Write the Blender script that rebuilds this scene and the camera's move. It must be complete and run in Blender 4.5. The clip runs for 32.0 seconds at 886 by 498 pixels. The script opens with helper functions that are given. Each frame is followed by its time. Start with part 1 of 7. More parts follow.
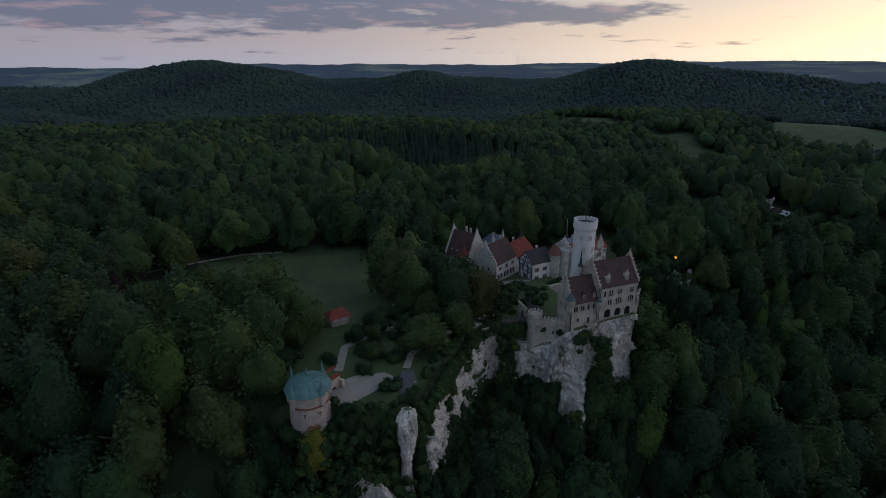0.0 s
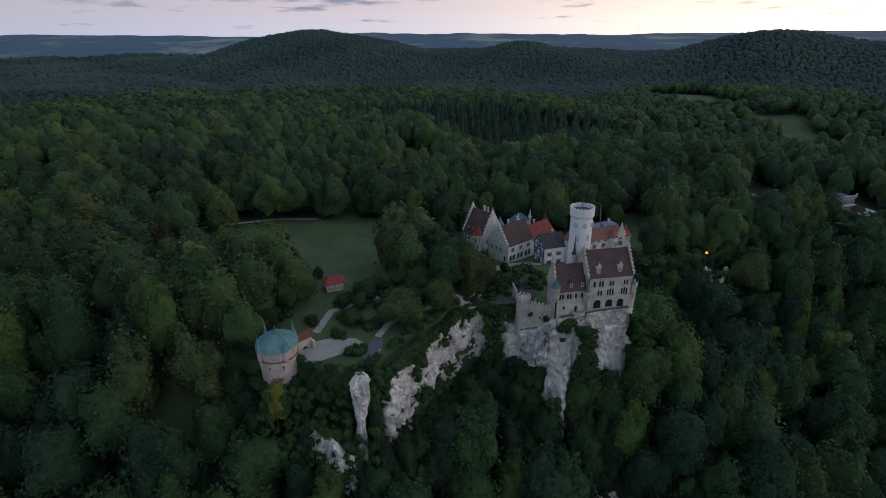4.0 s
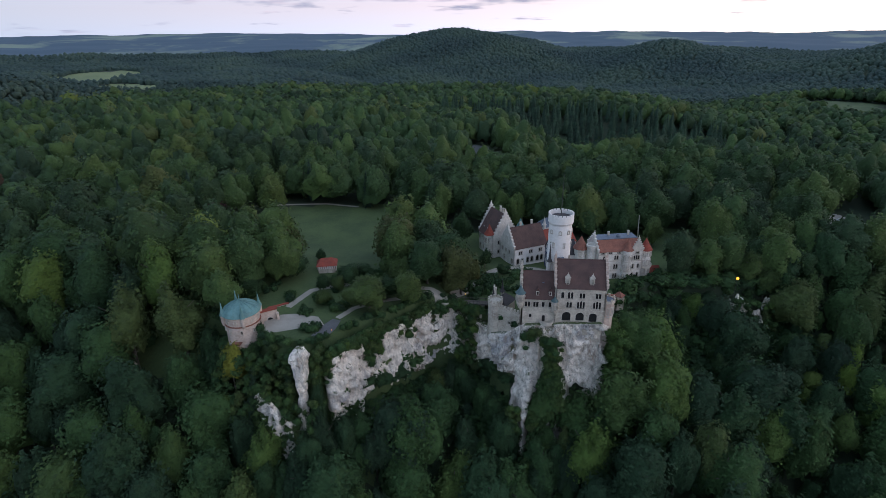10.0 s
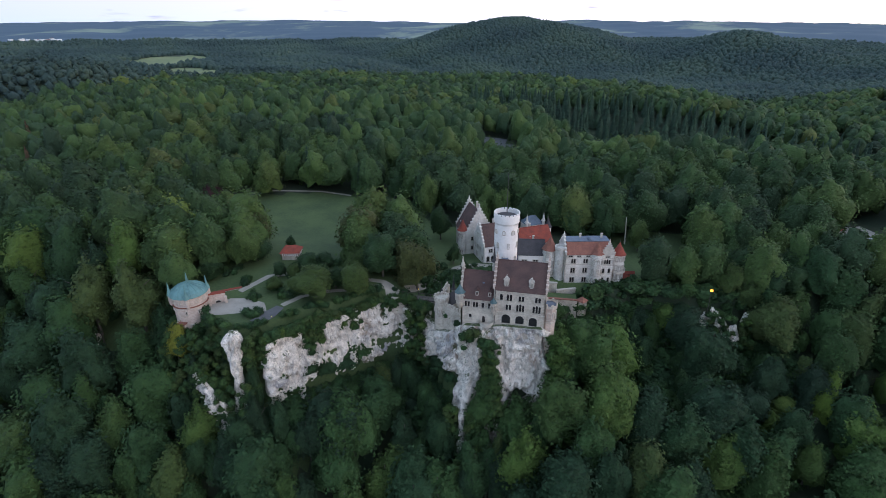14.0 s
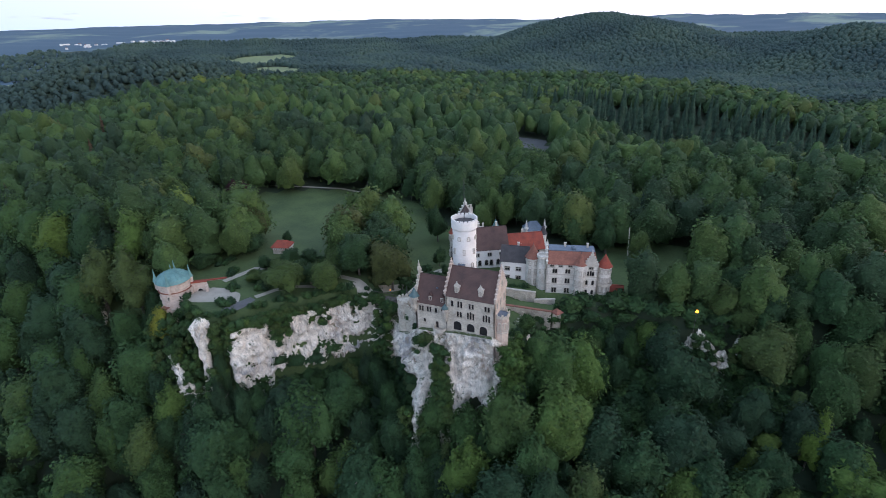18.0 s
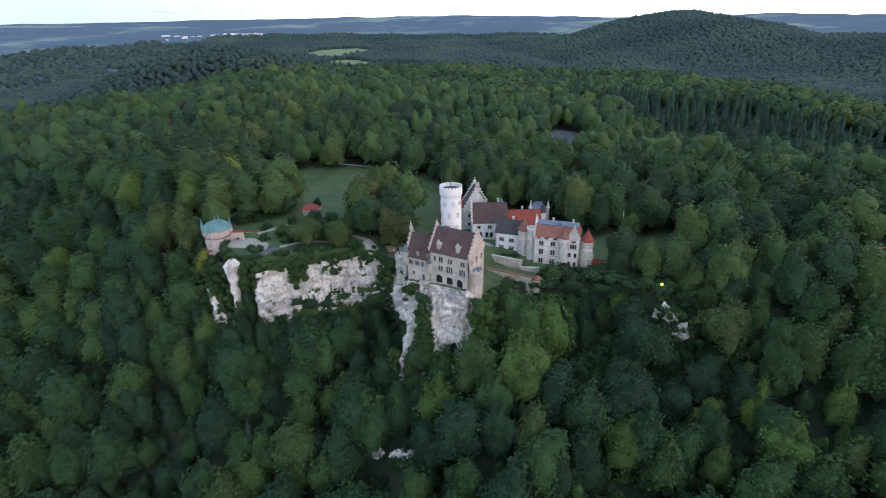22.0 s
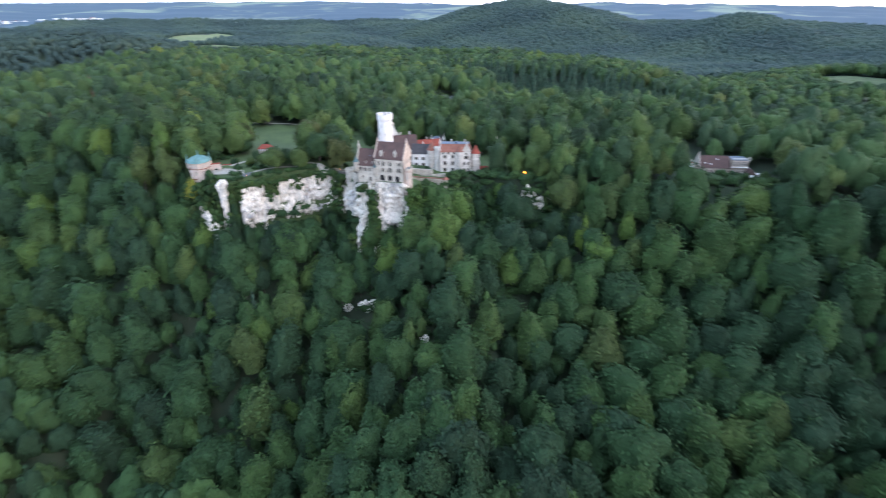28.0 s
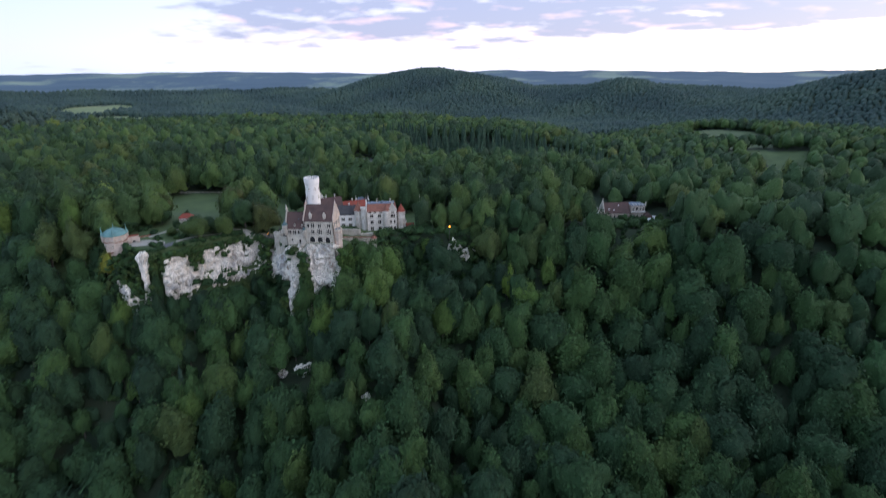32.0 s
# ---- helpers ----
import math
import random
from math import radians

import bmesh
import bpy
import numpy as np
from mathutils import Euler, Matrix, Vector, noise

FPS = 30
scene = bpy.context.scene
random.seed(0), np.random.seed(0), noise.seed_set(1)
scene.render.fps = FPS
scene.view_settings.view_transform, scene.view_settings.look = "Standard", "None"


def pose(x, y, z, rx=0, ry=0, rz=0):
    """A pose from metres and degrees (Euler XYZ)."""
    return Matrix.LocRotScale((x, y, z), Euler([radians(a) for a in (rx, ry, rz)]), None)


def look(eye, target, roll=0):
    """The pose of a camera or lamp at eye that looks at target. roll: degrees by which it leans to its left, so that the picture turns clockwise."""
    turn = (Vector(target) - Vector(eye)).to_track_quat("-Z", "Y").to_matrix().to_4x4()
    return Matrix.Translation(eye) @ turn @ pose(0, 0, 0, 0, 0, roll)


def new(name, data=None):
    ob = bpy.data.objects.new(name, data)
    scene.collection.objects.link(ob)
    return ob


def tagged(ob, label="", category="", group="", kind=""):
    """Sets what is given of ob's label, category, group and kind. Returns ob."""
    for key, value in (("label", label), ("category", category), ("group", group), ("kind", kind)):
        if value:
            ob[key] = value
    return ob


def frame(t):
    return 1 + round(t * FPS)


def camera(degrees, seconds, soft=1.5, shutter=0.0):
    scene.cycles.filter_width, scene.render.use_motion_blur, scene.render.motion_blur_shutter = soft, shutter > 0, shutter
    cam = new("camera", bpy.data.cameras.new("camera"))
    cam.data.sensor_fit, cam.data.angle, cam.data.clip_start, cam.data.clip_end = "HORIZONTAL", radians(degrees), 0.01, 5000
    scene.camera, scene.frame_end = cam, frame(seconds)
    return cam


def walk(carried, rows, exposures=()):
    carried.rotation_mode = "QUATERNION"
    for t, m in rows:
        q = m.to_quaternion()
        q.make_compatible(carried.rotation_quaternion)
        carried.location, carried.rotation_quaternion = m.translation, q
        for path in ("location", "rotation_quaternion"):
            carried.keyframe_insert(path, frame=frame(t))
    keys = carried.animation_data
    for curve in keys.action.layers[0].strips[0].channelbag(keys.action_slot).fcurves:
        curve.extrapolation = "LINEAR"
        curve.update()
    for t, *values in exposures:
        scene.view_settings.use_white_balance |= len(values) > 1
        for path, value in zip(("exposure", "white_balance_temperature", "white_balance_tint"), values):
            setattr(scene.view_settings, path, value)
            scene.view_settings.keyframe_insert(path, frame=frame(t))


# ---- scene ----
cam = camera(80.57, 32.0, soft=0.8, shutter=0.6)
PATH = [
    (0.0, pose(-92.73, -130.53, 87.69, 69.81, 0.73, -20.50)),
    (0.5, pose(-89.03, -132.25, 86.35, 69.98, 0.54, -18.58)),
    (1.0, pose(-84.76, -133.98, 87.67, 69.23, 0.83, -17.00)),
    (1.5, pose(-80.81, -135.88, 87.55, 69.11, 0.80, -15.92)),
    (2.0, pose(-76.84, -136.92, 88.68, 68.82, 0.87, -15.28)),
    (2.5, pose(-73.35, -138.35, 88.08, 68.12, 0.71, -14.90)),
    (3.0, pose(-68.69, -139.69, 89.95, 66.84, 1.01, -12.57)),
    (3.5, pose(-64.22, -141.63, 90.16, 67.00, 0.90, -10.80)),
    (5.5, pose(-45.96, -145.64, 91.70, 66.83, 0.73, -5.65)),
    (6.0, pose(-42.27, -146.20, 91.26, 66.95, 0.64, -5.25)),
    (6.5, pose(-37.59, -146.81, 91.21, 66.91, 0.59, -3.10)),
    (7.0, pose(-33.14, -147.52, 90.87, 67.02, 0.78, -2.18)),
    (7.5, pose(-29.10, -147.74, 90.51, 67.04, 0.69, 1.25)),
    (8.0, pose(-24.04, -148.13, 90.60, 67.03, 0.97, 2.63)),
    (8.5, pose(-19.91, -147.96, 90.47, 66.98, 1.00, 3.80)),
    (9.0, pose(-16.12, -147.96, 90.39, 66.94, 1.01, 5.22)),
    (9.5, pose(-12.12, -147.60, 89.59, 67.10, 0.99, 5.62)),
    (10.0, pose(-7.71, -147.61, 89.81, 67.02, 0.92, 6.16)),
    (10.5, pose(-3.05, -146.79, 89.19, 67.06, 0.83, 9.38)),
    (11.0, pose(1.61, -145.77, 89.55, 66.84, 0.77, 10.42)),
    (11.5, pose(6.03, -144.88, 89.52, 66.73, 0.74, 10.95)),
    (12.0, pose(10.58, -143.70, 89.36, 66.65, 0.67, 11.31)),
    (12.5, pose(15.10, -142.55, 89.25, 66.53, 0.61, 11.65)),
    (13.0, pose(18.97, -141.30, 90.15, 66.16, 0.51, 11.86)),
    (13.5, pose(22.93, -140.21, 89.96, 66.12, 0.54, 12.52)),
    (14.0, pose(27.25, -139.15, 90.15, 66.01, 0.56, 13.00)),
    (14.5, pose(31.64, -137.41, 90.34, 65.82, 0.65, 13.24)),
    (16.5, pose(50.07, -131.31, 91.22, 65.68, 1.06, 17.07)),
    (17.0, pose(54.72, -129.61, 91.48, 65.62, 1.25, 18.39)),
    (17.5, pose(59.03, -128.01, 91.37, 65.75, 1.40, 20.89)),
    (18.0, pose(63.53, -126.52, 91.11, 65.92, 1.52, 22.31)),
    (18.5, pose(68.79, -124.44, 90.76, 65.94, 1.57, 21.48)),
    (19.0, pose(74.01, -123.32, 90.26, 66.01, 1.75, 20.76)),
    (19.5, pose(78.99, -123.63, 90.31, 66.05, 1.71, 23.34)),
    (20.0, pose(85.03, -124.39, 89.74, 66.20, 1.78, 23.66)),
    (20.5, pose(89.72, -125.87, 89.50, 66.14, 1.70, 23.66)),
    (21.0, pose(94.16, -129.84, 89.66, 66.10, 1.56, 25.34)),
    (21.5, pose(97.22, -134.43, 90.13, 65.90, 1.35, 28.11)),
    (22.0, pose(99.15, -140.21, 89.92, 65.79, 1.03, 30.34)),
    (22.5, pose(101.53, -147.04, 89.45, 65.65, 0.95, 32.73)),
    (23.0, pose(104.21, -154.11, 89.40, 65.43, 0.85, 33.23)),
    (23.5, pose(107.24, -161.64, 88.86, 65.31, 0.91, 28.09)),
    (24.0, pose(109.04, -170.27, 88.46, 65.20, 0.86, 26.66)),
    (24.5, pose(110.38, -179.50, 88.01, 65.13, 0.71, 26.71)),
    (25.0, pose(111.02, -189.21, 87.77, 65.00, 0.64, 26.61)),
    (25.5, pose(111.74, -198.47, 87.04, 64.91, 0.56, 26.34)),
    (27.5, pose(114.49, -233.71, 86.32, 64.59, 0.35, 23.94)),
    (28.0, pose(115.93, -240.66, 88.01, 64.42, 0.39, 15.98)),
    (28.5, pose(114.91, -246.31, 88.57, 64.47, 0.21, 11.90)),
    (29.0, pose(113.97, -249.41, 89.37, 64.40, 0.31, 11.36)),
    (29.5, pose(112.95, -250.76, 89.81, 64.34, 0.43, 11.47)),
    (30.0, pose(111.66, -251.94, 89.37, 66.17, 0.52, 11.36)),
    (30.5, pose(111.83, -251.74, 89.48, 66.52, 0.68, 11.14)),
    (31.0, pose(111.94, -251.45, 89.40, 66.49, 0.78, 8.62)),
    (31.5, pose(111.74, -251.09, 89.48, 66.86, 0.76, 7.27)),
    (32.0, pose(111.56, -250.37, 89.25, 70.76, 0.84, 6.32)),
]
KELVIN, TINT = 5720, 11
EXPOSURES = [(t, stops, KELVIN, TINT) for t, stops in (
    (0.0, -2.28), (3.0, -1.75), (6.0, -1.29), (9.0, -1.06), (13.0, -0.6), (19.0, -0.3), (22.0, -0.23), (24.0, 0.06), (27.5, 0.51), (29.0, 0.54), (30.0, 0.54), (31.0, -0.1), (32.0, -0.42))]
walk(cam, PATH, EXPOSURES)

# ---- world and light ----
GLOW = Vector((0.94, 0.34, 0.0))         # the way to the afterglow
world = bpy.data.worlds.new("dusk_sky")
scene.world = world
world.use_nodes = True
wn, wl = world.node_tree.nodes, world.node_tree.links
wn.clear()


def wmath(op, a, b=None, c=None):
    n = wn.new("ShaderNodeMath")
    n.operation = op
    for i, v in enumerate((a, b, c)):
        if v is None:
            continue
        if isinstance(v, (int, float)):
            n.inputs[i].default_value = v
        else:
            wl.new(v, n.inputs[i])
    return n.outputs[0]


def wmix(fac, a, b, mode="MIX"):
    n = wn.new("ShaderNodeMix")
    n.data_type = "RGBA"
    n.blend_type = mode
    for key, v in (("Factor", fac), ("A", a), ("B", b)):
        if isinstance(v, (int, float)):
            n.inputs[key].default_value = v
        elif isinstance(v, tuple):
            n.inputs[key].default_value = (*v, 1)
        else:
            wl.new(v, n.inputs[key])
    return n.outputs["Result"]


w_co = wn.new("ShaderNodeTexCoord")
w_sep = wn.new("ShaderNodeSeparateXYZ")
wl.new(w_co.outputs["Generated"], w_sep.inputs[0])
sx, sy, sz = w_sep.outputs
up = wmath("MAXIMUM", sz, 0.0)
ramp = wn.new("ShaderNodeValToRGB")
wl.new(up, ramp.inputs[0])
els = ramp.color_ramp.elements
els[0].position, els[0].color = 0.0, (2.0, 1.85, 2.0, 1)
els[1].position, els[1].color = 1.0, (1.15, 1.32, 1.62, 1)
for pos, col in ((0.035, (1.95, 1.6, 1.65)), (0.10, (1.66, 1.52, 1.72)), (0.26, (1.15, 1.22, 1.42)), (0.55, (1.12, 1.25, 1.52))):
    e = els.new(pos)
    e.color = (*col, 1)
# cooler, bluer sky away from the glow; warm yellow towards it
toward = wmath("MULTIPLY_ADD", sx, GLOW.x, wmath("MULTIPLY", sy, GLOW.y))
cool = wmath("MINIMUM", wmath("MAXIMUM", wmath("MULTIPLY_ADD", toward, -1.1, 0.25), 0.0), 1.0)
base_sky = wmix(wmath("MULTIPLY", cool, 0.75), ramp.outputs[0], (0.70, 0.95, 1.2))
glow = wmath("MULTIPLY", wmath("POWER", wmath("MAXIMUM", toward, 0.0), 3.0), wmath("EXPONENT", wmath("MULTIPLY", up, -5.0)))
warm = wmix(1.0, base_sky, wmix(glow, (0.0, 0.0, 0.0), (4.2, 2.9, 1.1)), "ADD")
# flat cloud bank over the hills
w_map = wn.new("ShaderNodeCombineXYZ")
lift = wmath("ADD", up, 0.11)
wl.new(wmath("DIVIDE", sx, lift), w_map.inputs[0])
wl.new(wmath("DIVIDE", sy, lift), w_map.inputs[1])
w_noise = wn.new("ShaderNodeTexNoise")
w_noise.inputs["Scale"].default_value = 0.95
w_noise.inputs["Detail"].default_value = 10
w_noise.inputs["Roughness"].default_value = 0.6
wl.new(w_map.outputs[0], w_noise.inputs["Vector"])
ahead = wmath("MULTIPLY_ADD", sx, 0.06, wmath("MULTIPLY", sy, 0.998))
bank = wmath("MULTIPLY", wmath("MINIMUM", wmath("MAXIMUM", wmath("MULTIPLY_ADD", ahead, 3.2, -2.35), 0.0), 0.62),
             wmath("MINIMUM", wmath("MAXIMUM", wmath("MULTIPLY_ADD", up, 28.0, -0.75), 0.0), 1.0))
cover = wmath("MULTIPLY_ADD", bank, 0.42, w_noise.outputs[0])
c_mask = wmath("MINIMUM", wmath("MAXIMUM", wmath("MULTIPLY_ADD", cover, 10.0, -6.0), 0.0), 1.0)
w_noise2 = wn.new("ShaderNodeTexNoise")
w_noise2.inputs["Scale"].default_value = 2.2
w_noise2.inputs["Detail"].default_value = 4
wl.new(w_map.outputs[0], w_noise2.inputs["Vector"])
pink = wmath("MINIMUM", wmath("MAXIMUM", wmath("MULTIPLY_ADD", w_noise2.outputs[0], 5.0, -2.7), 0.0), 1.0)
cloud_col = wmix(pink, (0.62, 0.64, 0.92), (1.9, 1.25, 1.32))
sky_col = wmix(wmath("MULTIPLY", c_mask, 0.88), warm, cloud_col)
w_bg = wn.new("ShaderNodeBackground")
w_bg.inputs["Strength"].default_value = 0.92
wl.new(sky_col, w_bg.inputs["Color"])
w_sky = wn.new("ShaderNodeTexSky")
w_sky.sky_type = "NISHITA"
w_sky.sun_disc = False
w_sky.sun_elevation = radians(9.0)
w_sky.sun_rotation = radians(70)
w_bg2 = wn.new("ShaderNodeBackground")
w_bg2.inputs["Strength"].default_value = 0.05
wl.new(w_sky.outputs[0], w_bg2.inputs["Color"])
w_add = wn.new("ShaderNodeAddShader")
wl.new(w_bg.outputs[0], w_add.inputs[0])
wl.new(w_bg2.outputs[0], w_add.inputs[1])
w_out = wn.new("ShaderNodeOutputWorld")
wl.new(w_add.outputs[0], w_out.inputs["Surface"])

sun = new("sun", bpy.data.lights.new("sun", "SUN"))
sun.data.energy = 0.8
sun.data.angle = radians(25)
sun.data.color = (1.0, 0.88, 0.83)
sun.matrix_world = look((0, 0, 0), (-0.80, 0.30, -0.42))


# ---- materials ----
def material(name, base, dark, scale=1.0, rough=0.9, bump=0.3, detail_scale=None, spots=0.5, metal=0.0, stretch=(1, 1, 1), rows=0.0, vary=0.0):
    """A rough procedural surface: two colours mixed by noise at two scales, with fine relief; rows: courses of tiles or stones per metre."""
    m = bpy.data.materials.new(name)
    m.use_nodes = True
    n, l = m.node_tree.nodes, m.node_tree.links
    b = n["Principled BSDF"]
    b.inputs["Roughness"].default_value = rough
    b.inputs["Metallic"].default_value = metal
    co = n.new("ShaderNodeTexCoord")
    mp = n.new("ShaderNodeMapping")
    mp.inputs["Scale"].default_value = stretch
    l.new(co.outputs["Object"], mp.inputs["Vector"])
    n1 = n.new("ShaderNodeTexNoise")
    n1.inputs["Scale"].default_value = scale
    n1.inputs["Detail"].default_value = 6
    n2 = n.new("ShaderNodeTexNoise")
    n2.inputs["Scale"].default_value = detail_scale or scale * 7
    n2.inputs["Detail"].default_value = 5
    l.new(mp.outputs[0], n1.inputs["Vector"])
    l.new(mp.outputs[0], n2.inputs["Vector"])
    mixf = n.new("ShaderNodeMath")
    mixf.operation = "MULTIPLY_ADD"
    l.new(n2.outputs[0], mixf.inputs[0])
    mixf.inputs[1].default_value = 0.6
    l.new(n1.outputs[0], mixf.inputs[2])
    mr = n.new("ShaderNodeMapRange")
    mr.inputs["From Min"].default_value = 0.62 + 0.3 * (0.5 - spots)
    mr.inputs["From Max"].default_value = 1.0 + 0.1 * (0.5 - spots)
    l.new(mixf.outputs[0], mr.inputs["Value"])
    mx = n.new("ShaderNodeMix")
    mx.data_type = "RGBA"
    mx.inputs["A"].default_value = (*base, 1)
    mx.inputs["B"].default_value = (*dark, 1)
    l.new(mr.outputs["Result"], mx.inputs["Factor"])
    colour = mx.outputs["Result"]
    height = n2.outputs[0]
    if rows:
        bk = n.new("ShaderNodeTexBrick")
        bk.inputs["Scale"].default_value = 1.0
        bk.inputs["Brick Width"].default_value = 1.6 / rows
        bk.inputs["Row Height"].default_value = 1.0 / rows
        bk.inputs["Mortar Size"].default_value = 0.09 / rows
        bk.inputs["Color1"].default_value = (1, 1, 1, 1)
        bk.inputs["Color2"].default_value = (0.72, 0.74, 0.76, 1)
        bk.inputs["Mortar"].default_value = (0.55, 0.52, 0.5, 1)
        rt = n.new("ShaderNodeMapping")
        rt.inputs["Rotation"].default_value = (radians(90), 0, 0)
        l.new(co.outputs["Object"], rt.inputs["Vector"])
        l.new(rt.outputs[0], bk.inputs["Vector"])
        mu = n.new("ShaderNodeMix")
        mu.data_type = "RGBA"
        mu.blend_type = "MULTIPLY"
        mu.inputs["Factor"].default_value = 0.32
        l.new(colour, mu.inputs["A"])
        l.new(bk.outputs["Color"], mu.inputs["B"])
        colour = mu.outputs["Result"]
    if vary:
        hsv = n.new("ShaderNodeHueSaturation")
        oi = n.new("ShaderNodeObjectInfo")
        vr = n.new("ShaderNodeMapRange")
        vr.inputs["To Min"].default_value, vr.inputs["To Max"].default_value = 1 - vary, 1 + vary
        l.new(oi.outputs["Random"], vr.inputs["Value"])
        l.new(vr.outputs["Result"], hsv.inputs["Value"])
        l.new(colour, hsv.inputs["Color"])
        colour = hsv.outputs["Color"]
    l.new(colour, b.inputs["Base Color"])
    if bump:
        bp = n.new("ShaderNodeBump")
        bp.inputs["Strength"].default_value = bump
        bp.inputs["Distance"].default_value = 0.15
        l.new(height, bp.inputs["Height"])
        l.new(bp.outputs[0], b.inputs["Normal"])
    return m


def leaf_material(name, stops, by_object=False, fixed=None, spread=0.40):
    """Foliage: a tint for each tree, a shade for each spray of leaves."""
    m = bpy.data.materials.new(name)
    m.use_nodes = True
    n, l = m.node_tree.nodes, m.node_tree.links
    b = n["Principled BSDF"]
    b.inputs["Roughness"].default_value = 0.75
    b.inputs["Specular IOR Level"].default_value = 0.25
    rp = n.new("ShaderNodeValToRGB")
    e = rp.color_ramp.elements
    for i, (pos, col) in enumerate(stops):
        q = e[i] if i < 2 else e.new(pos)
        q.position, q.color = pos, (*col, 1)
    if fixed is not None:
        rp.inputs[0].default_value = fixed
    elif by_object:
        l.new(n.new("ShaderNodeObjectInfo").outputs["Random"], rp.inputs[0])
    else:
        at = n.new("ShaderNodeAttribute")
        at.attribute_name = "tint"
        l.new(at.outputs["Fac"], rp.inputs[0])
    g = n.new("ShaderNodeNewGeometry")
    co = n.new("ShaderNodeTexCoord")
    ns = n.new("ShaderNodeTexNoise")
    ns.inputs["Scale"].default_value, ns.inputs["Detail"].default_value, ns.inputs["Roughness"].default_value = 1.3, 6, 0.75
    l.new(co.outputs["Object"], ns.inputs["Vector"])
    ad = n.new("ShaderNodeMath")
    ad.operation = "MULTIPLY_ADD"
    l.new(ns.outputs[0], ad.inputs[0])
    ad.inputs[1].default_value = 2.2
    l.new(g.outputs["Random Per Island"], ad.inputs[2])
    mr = n.new("ShaderNodeMapRange")
    mr.inputs["From Min"].default_value, mr.inputs["From Max"].default_value = 0.85, 2.35
    mr.inputs["To Min"].default_value, mr.inputs["To Max"].default_value = 1 - spread, 1 + spread
    l.new(ad.outputs[0], mr.inputs["Value"])
    n2 = n.new("ShaderNodeTexNoise")
    n2.inputs["Scale"].default_value, n2.inputs["Detail"].default_value, n2.inputs["Roughness"].default_value = 0.75, 6, 0.72
    l.new(co.outputs["Object"], n2.inputs["Vector"])
    bp = n.new("ShaderNodeBump")
    bp.inputs["Strength"].default_value, bp.inputs["Distance"].default_value = 1.0, 1.1
    l.new(n2.outputs[0], bp.inputs["Height"])
    l.new(bp.outputs[0], b.inputs["Normal"])
    hs = n.new("ShaderNodeHueSaturation")
    l.new(mr.outputs["Result"], hs.inputs["Value"])
    l.new(rp.outputs[0], hs.inputs["Color"])
    l.new(hs.outputs[0], b.inputs["Base Color"])
    return m


M_STONE = material("castle_stone", (0.64, 0.575, 0.48), (0.36, 0.315, 0.26), 0.3, detail_scale=1.6, rows=1.9)
M_TRIM = material("dressed_stone", (0.56, 0.51, 0.44), (0.40, 0.36, 0.31), 0.5, detail_scale=3.0)
M_GABLE = material("warm_sandstone", (0.64, 0.52, 0.44), (0.44, 0.35, 0.29), 0.4, detail_scale=2.0, rows=1.9)
M_PLASTER = material("white_plaster", (0.86, 0.82, 0.79), (0.74, 0.69, 0.65), 0.2, detail_scale=1.4, bump=0.08)
M_GREY = material("grey_render", (0.78, 0.735, 0.67), (0.56, 0.515, 0.46), 0.25, detail_scale=1.5, bump=0.15, rows=1.6)

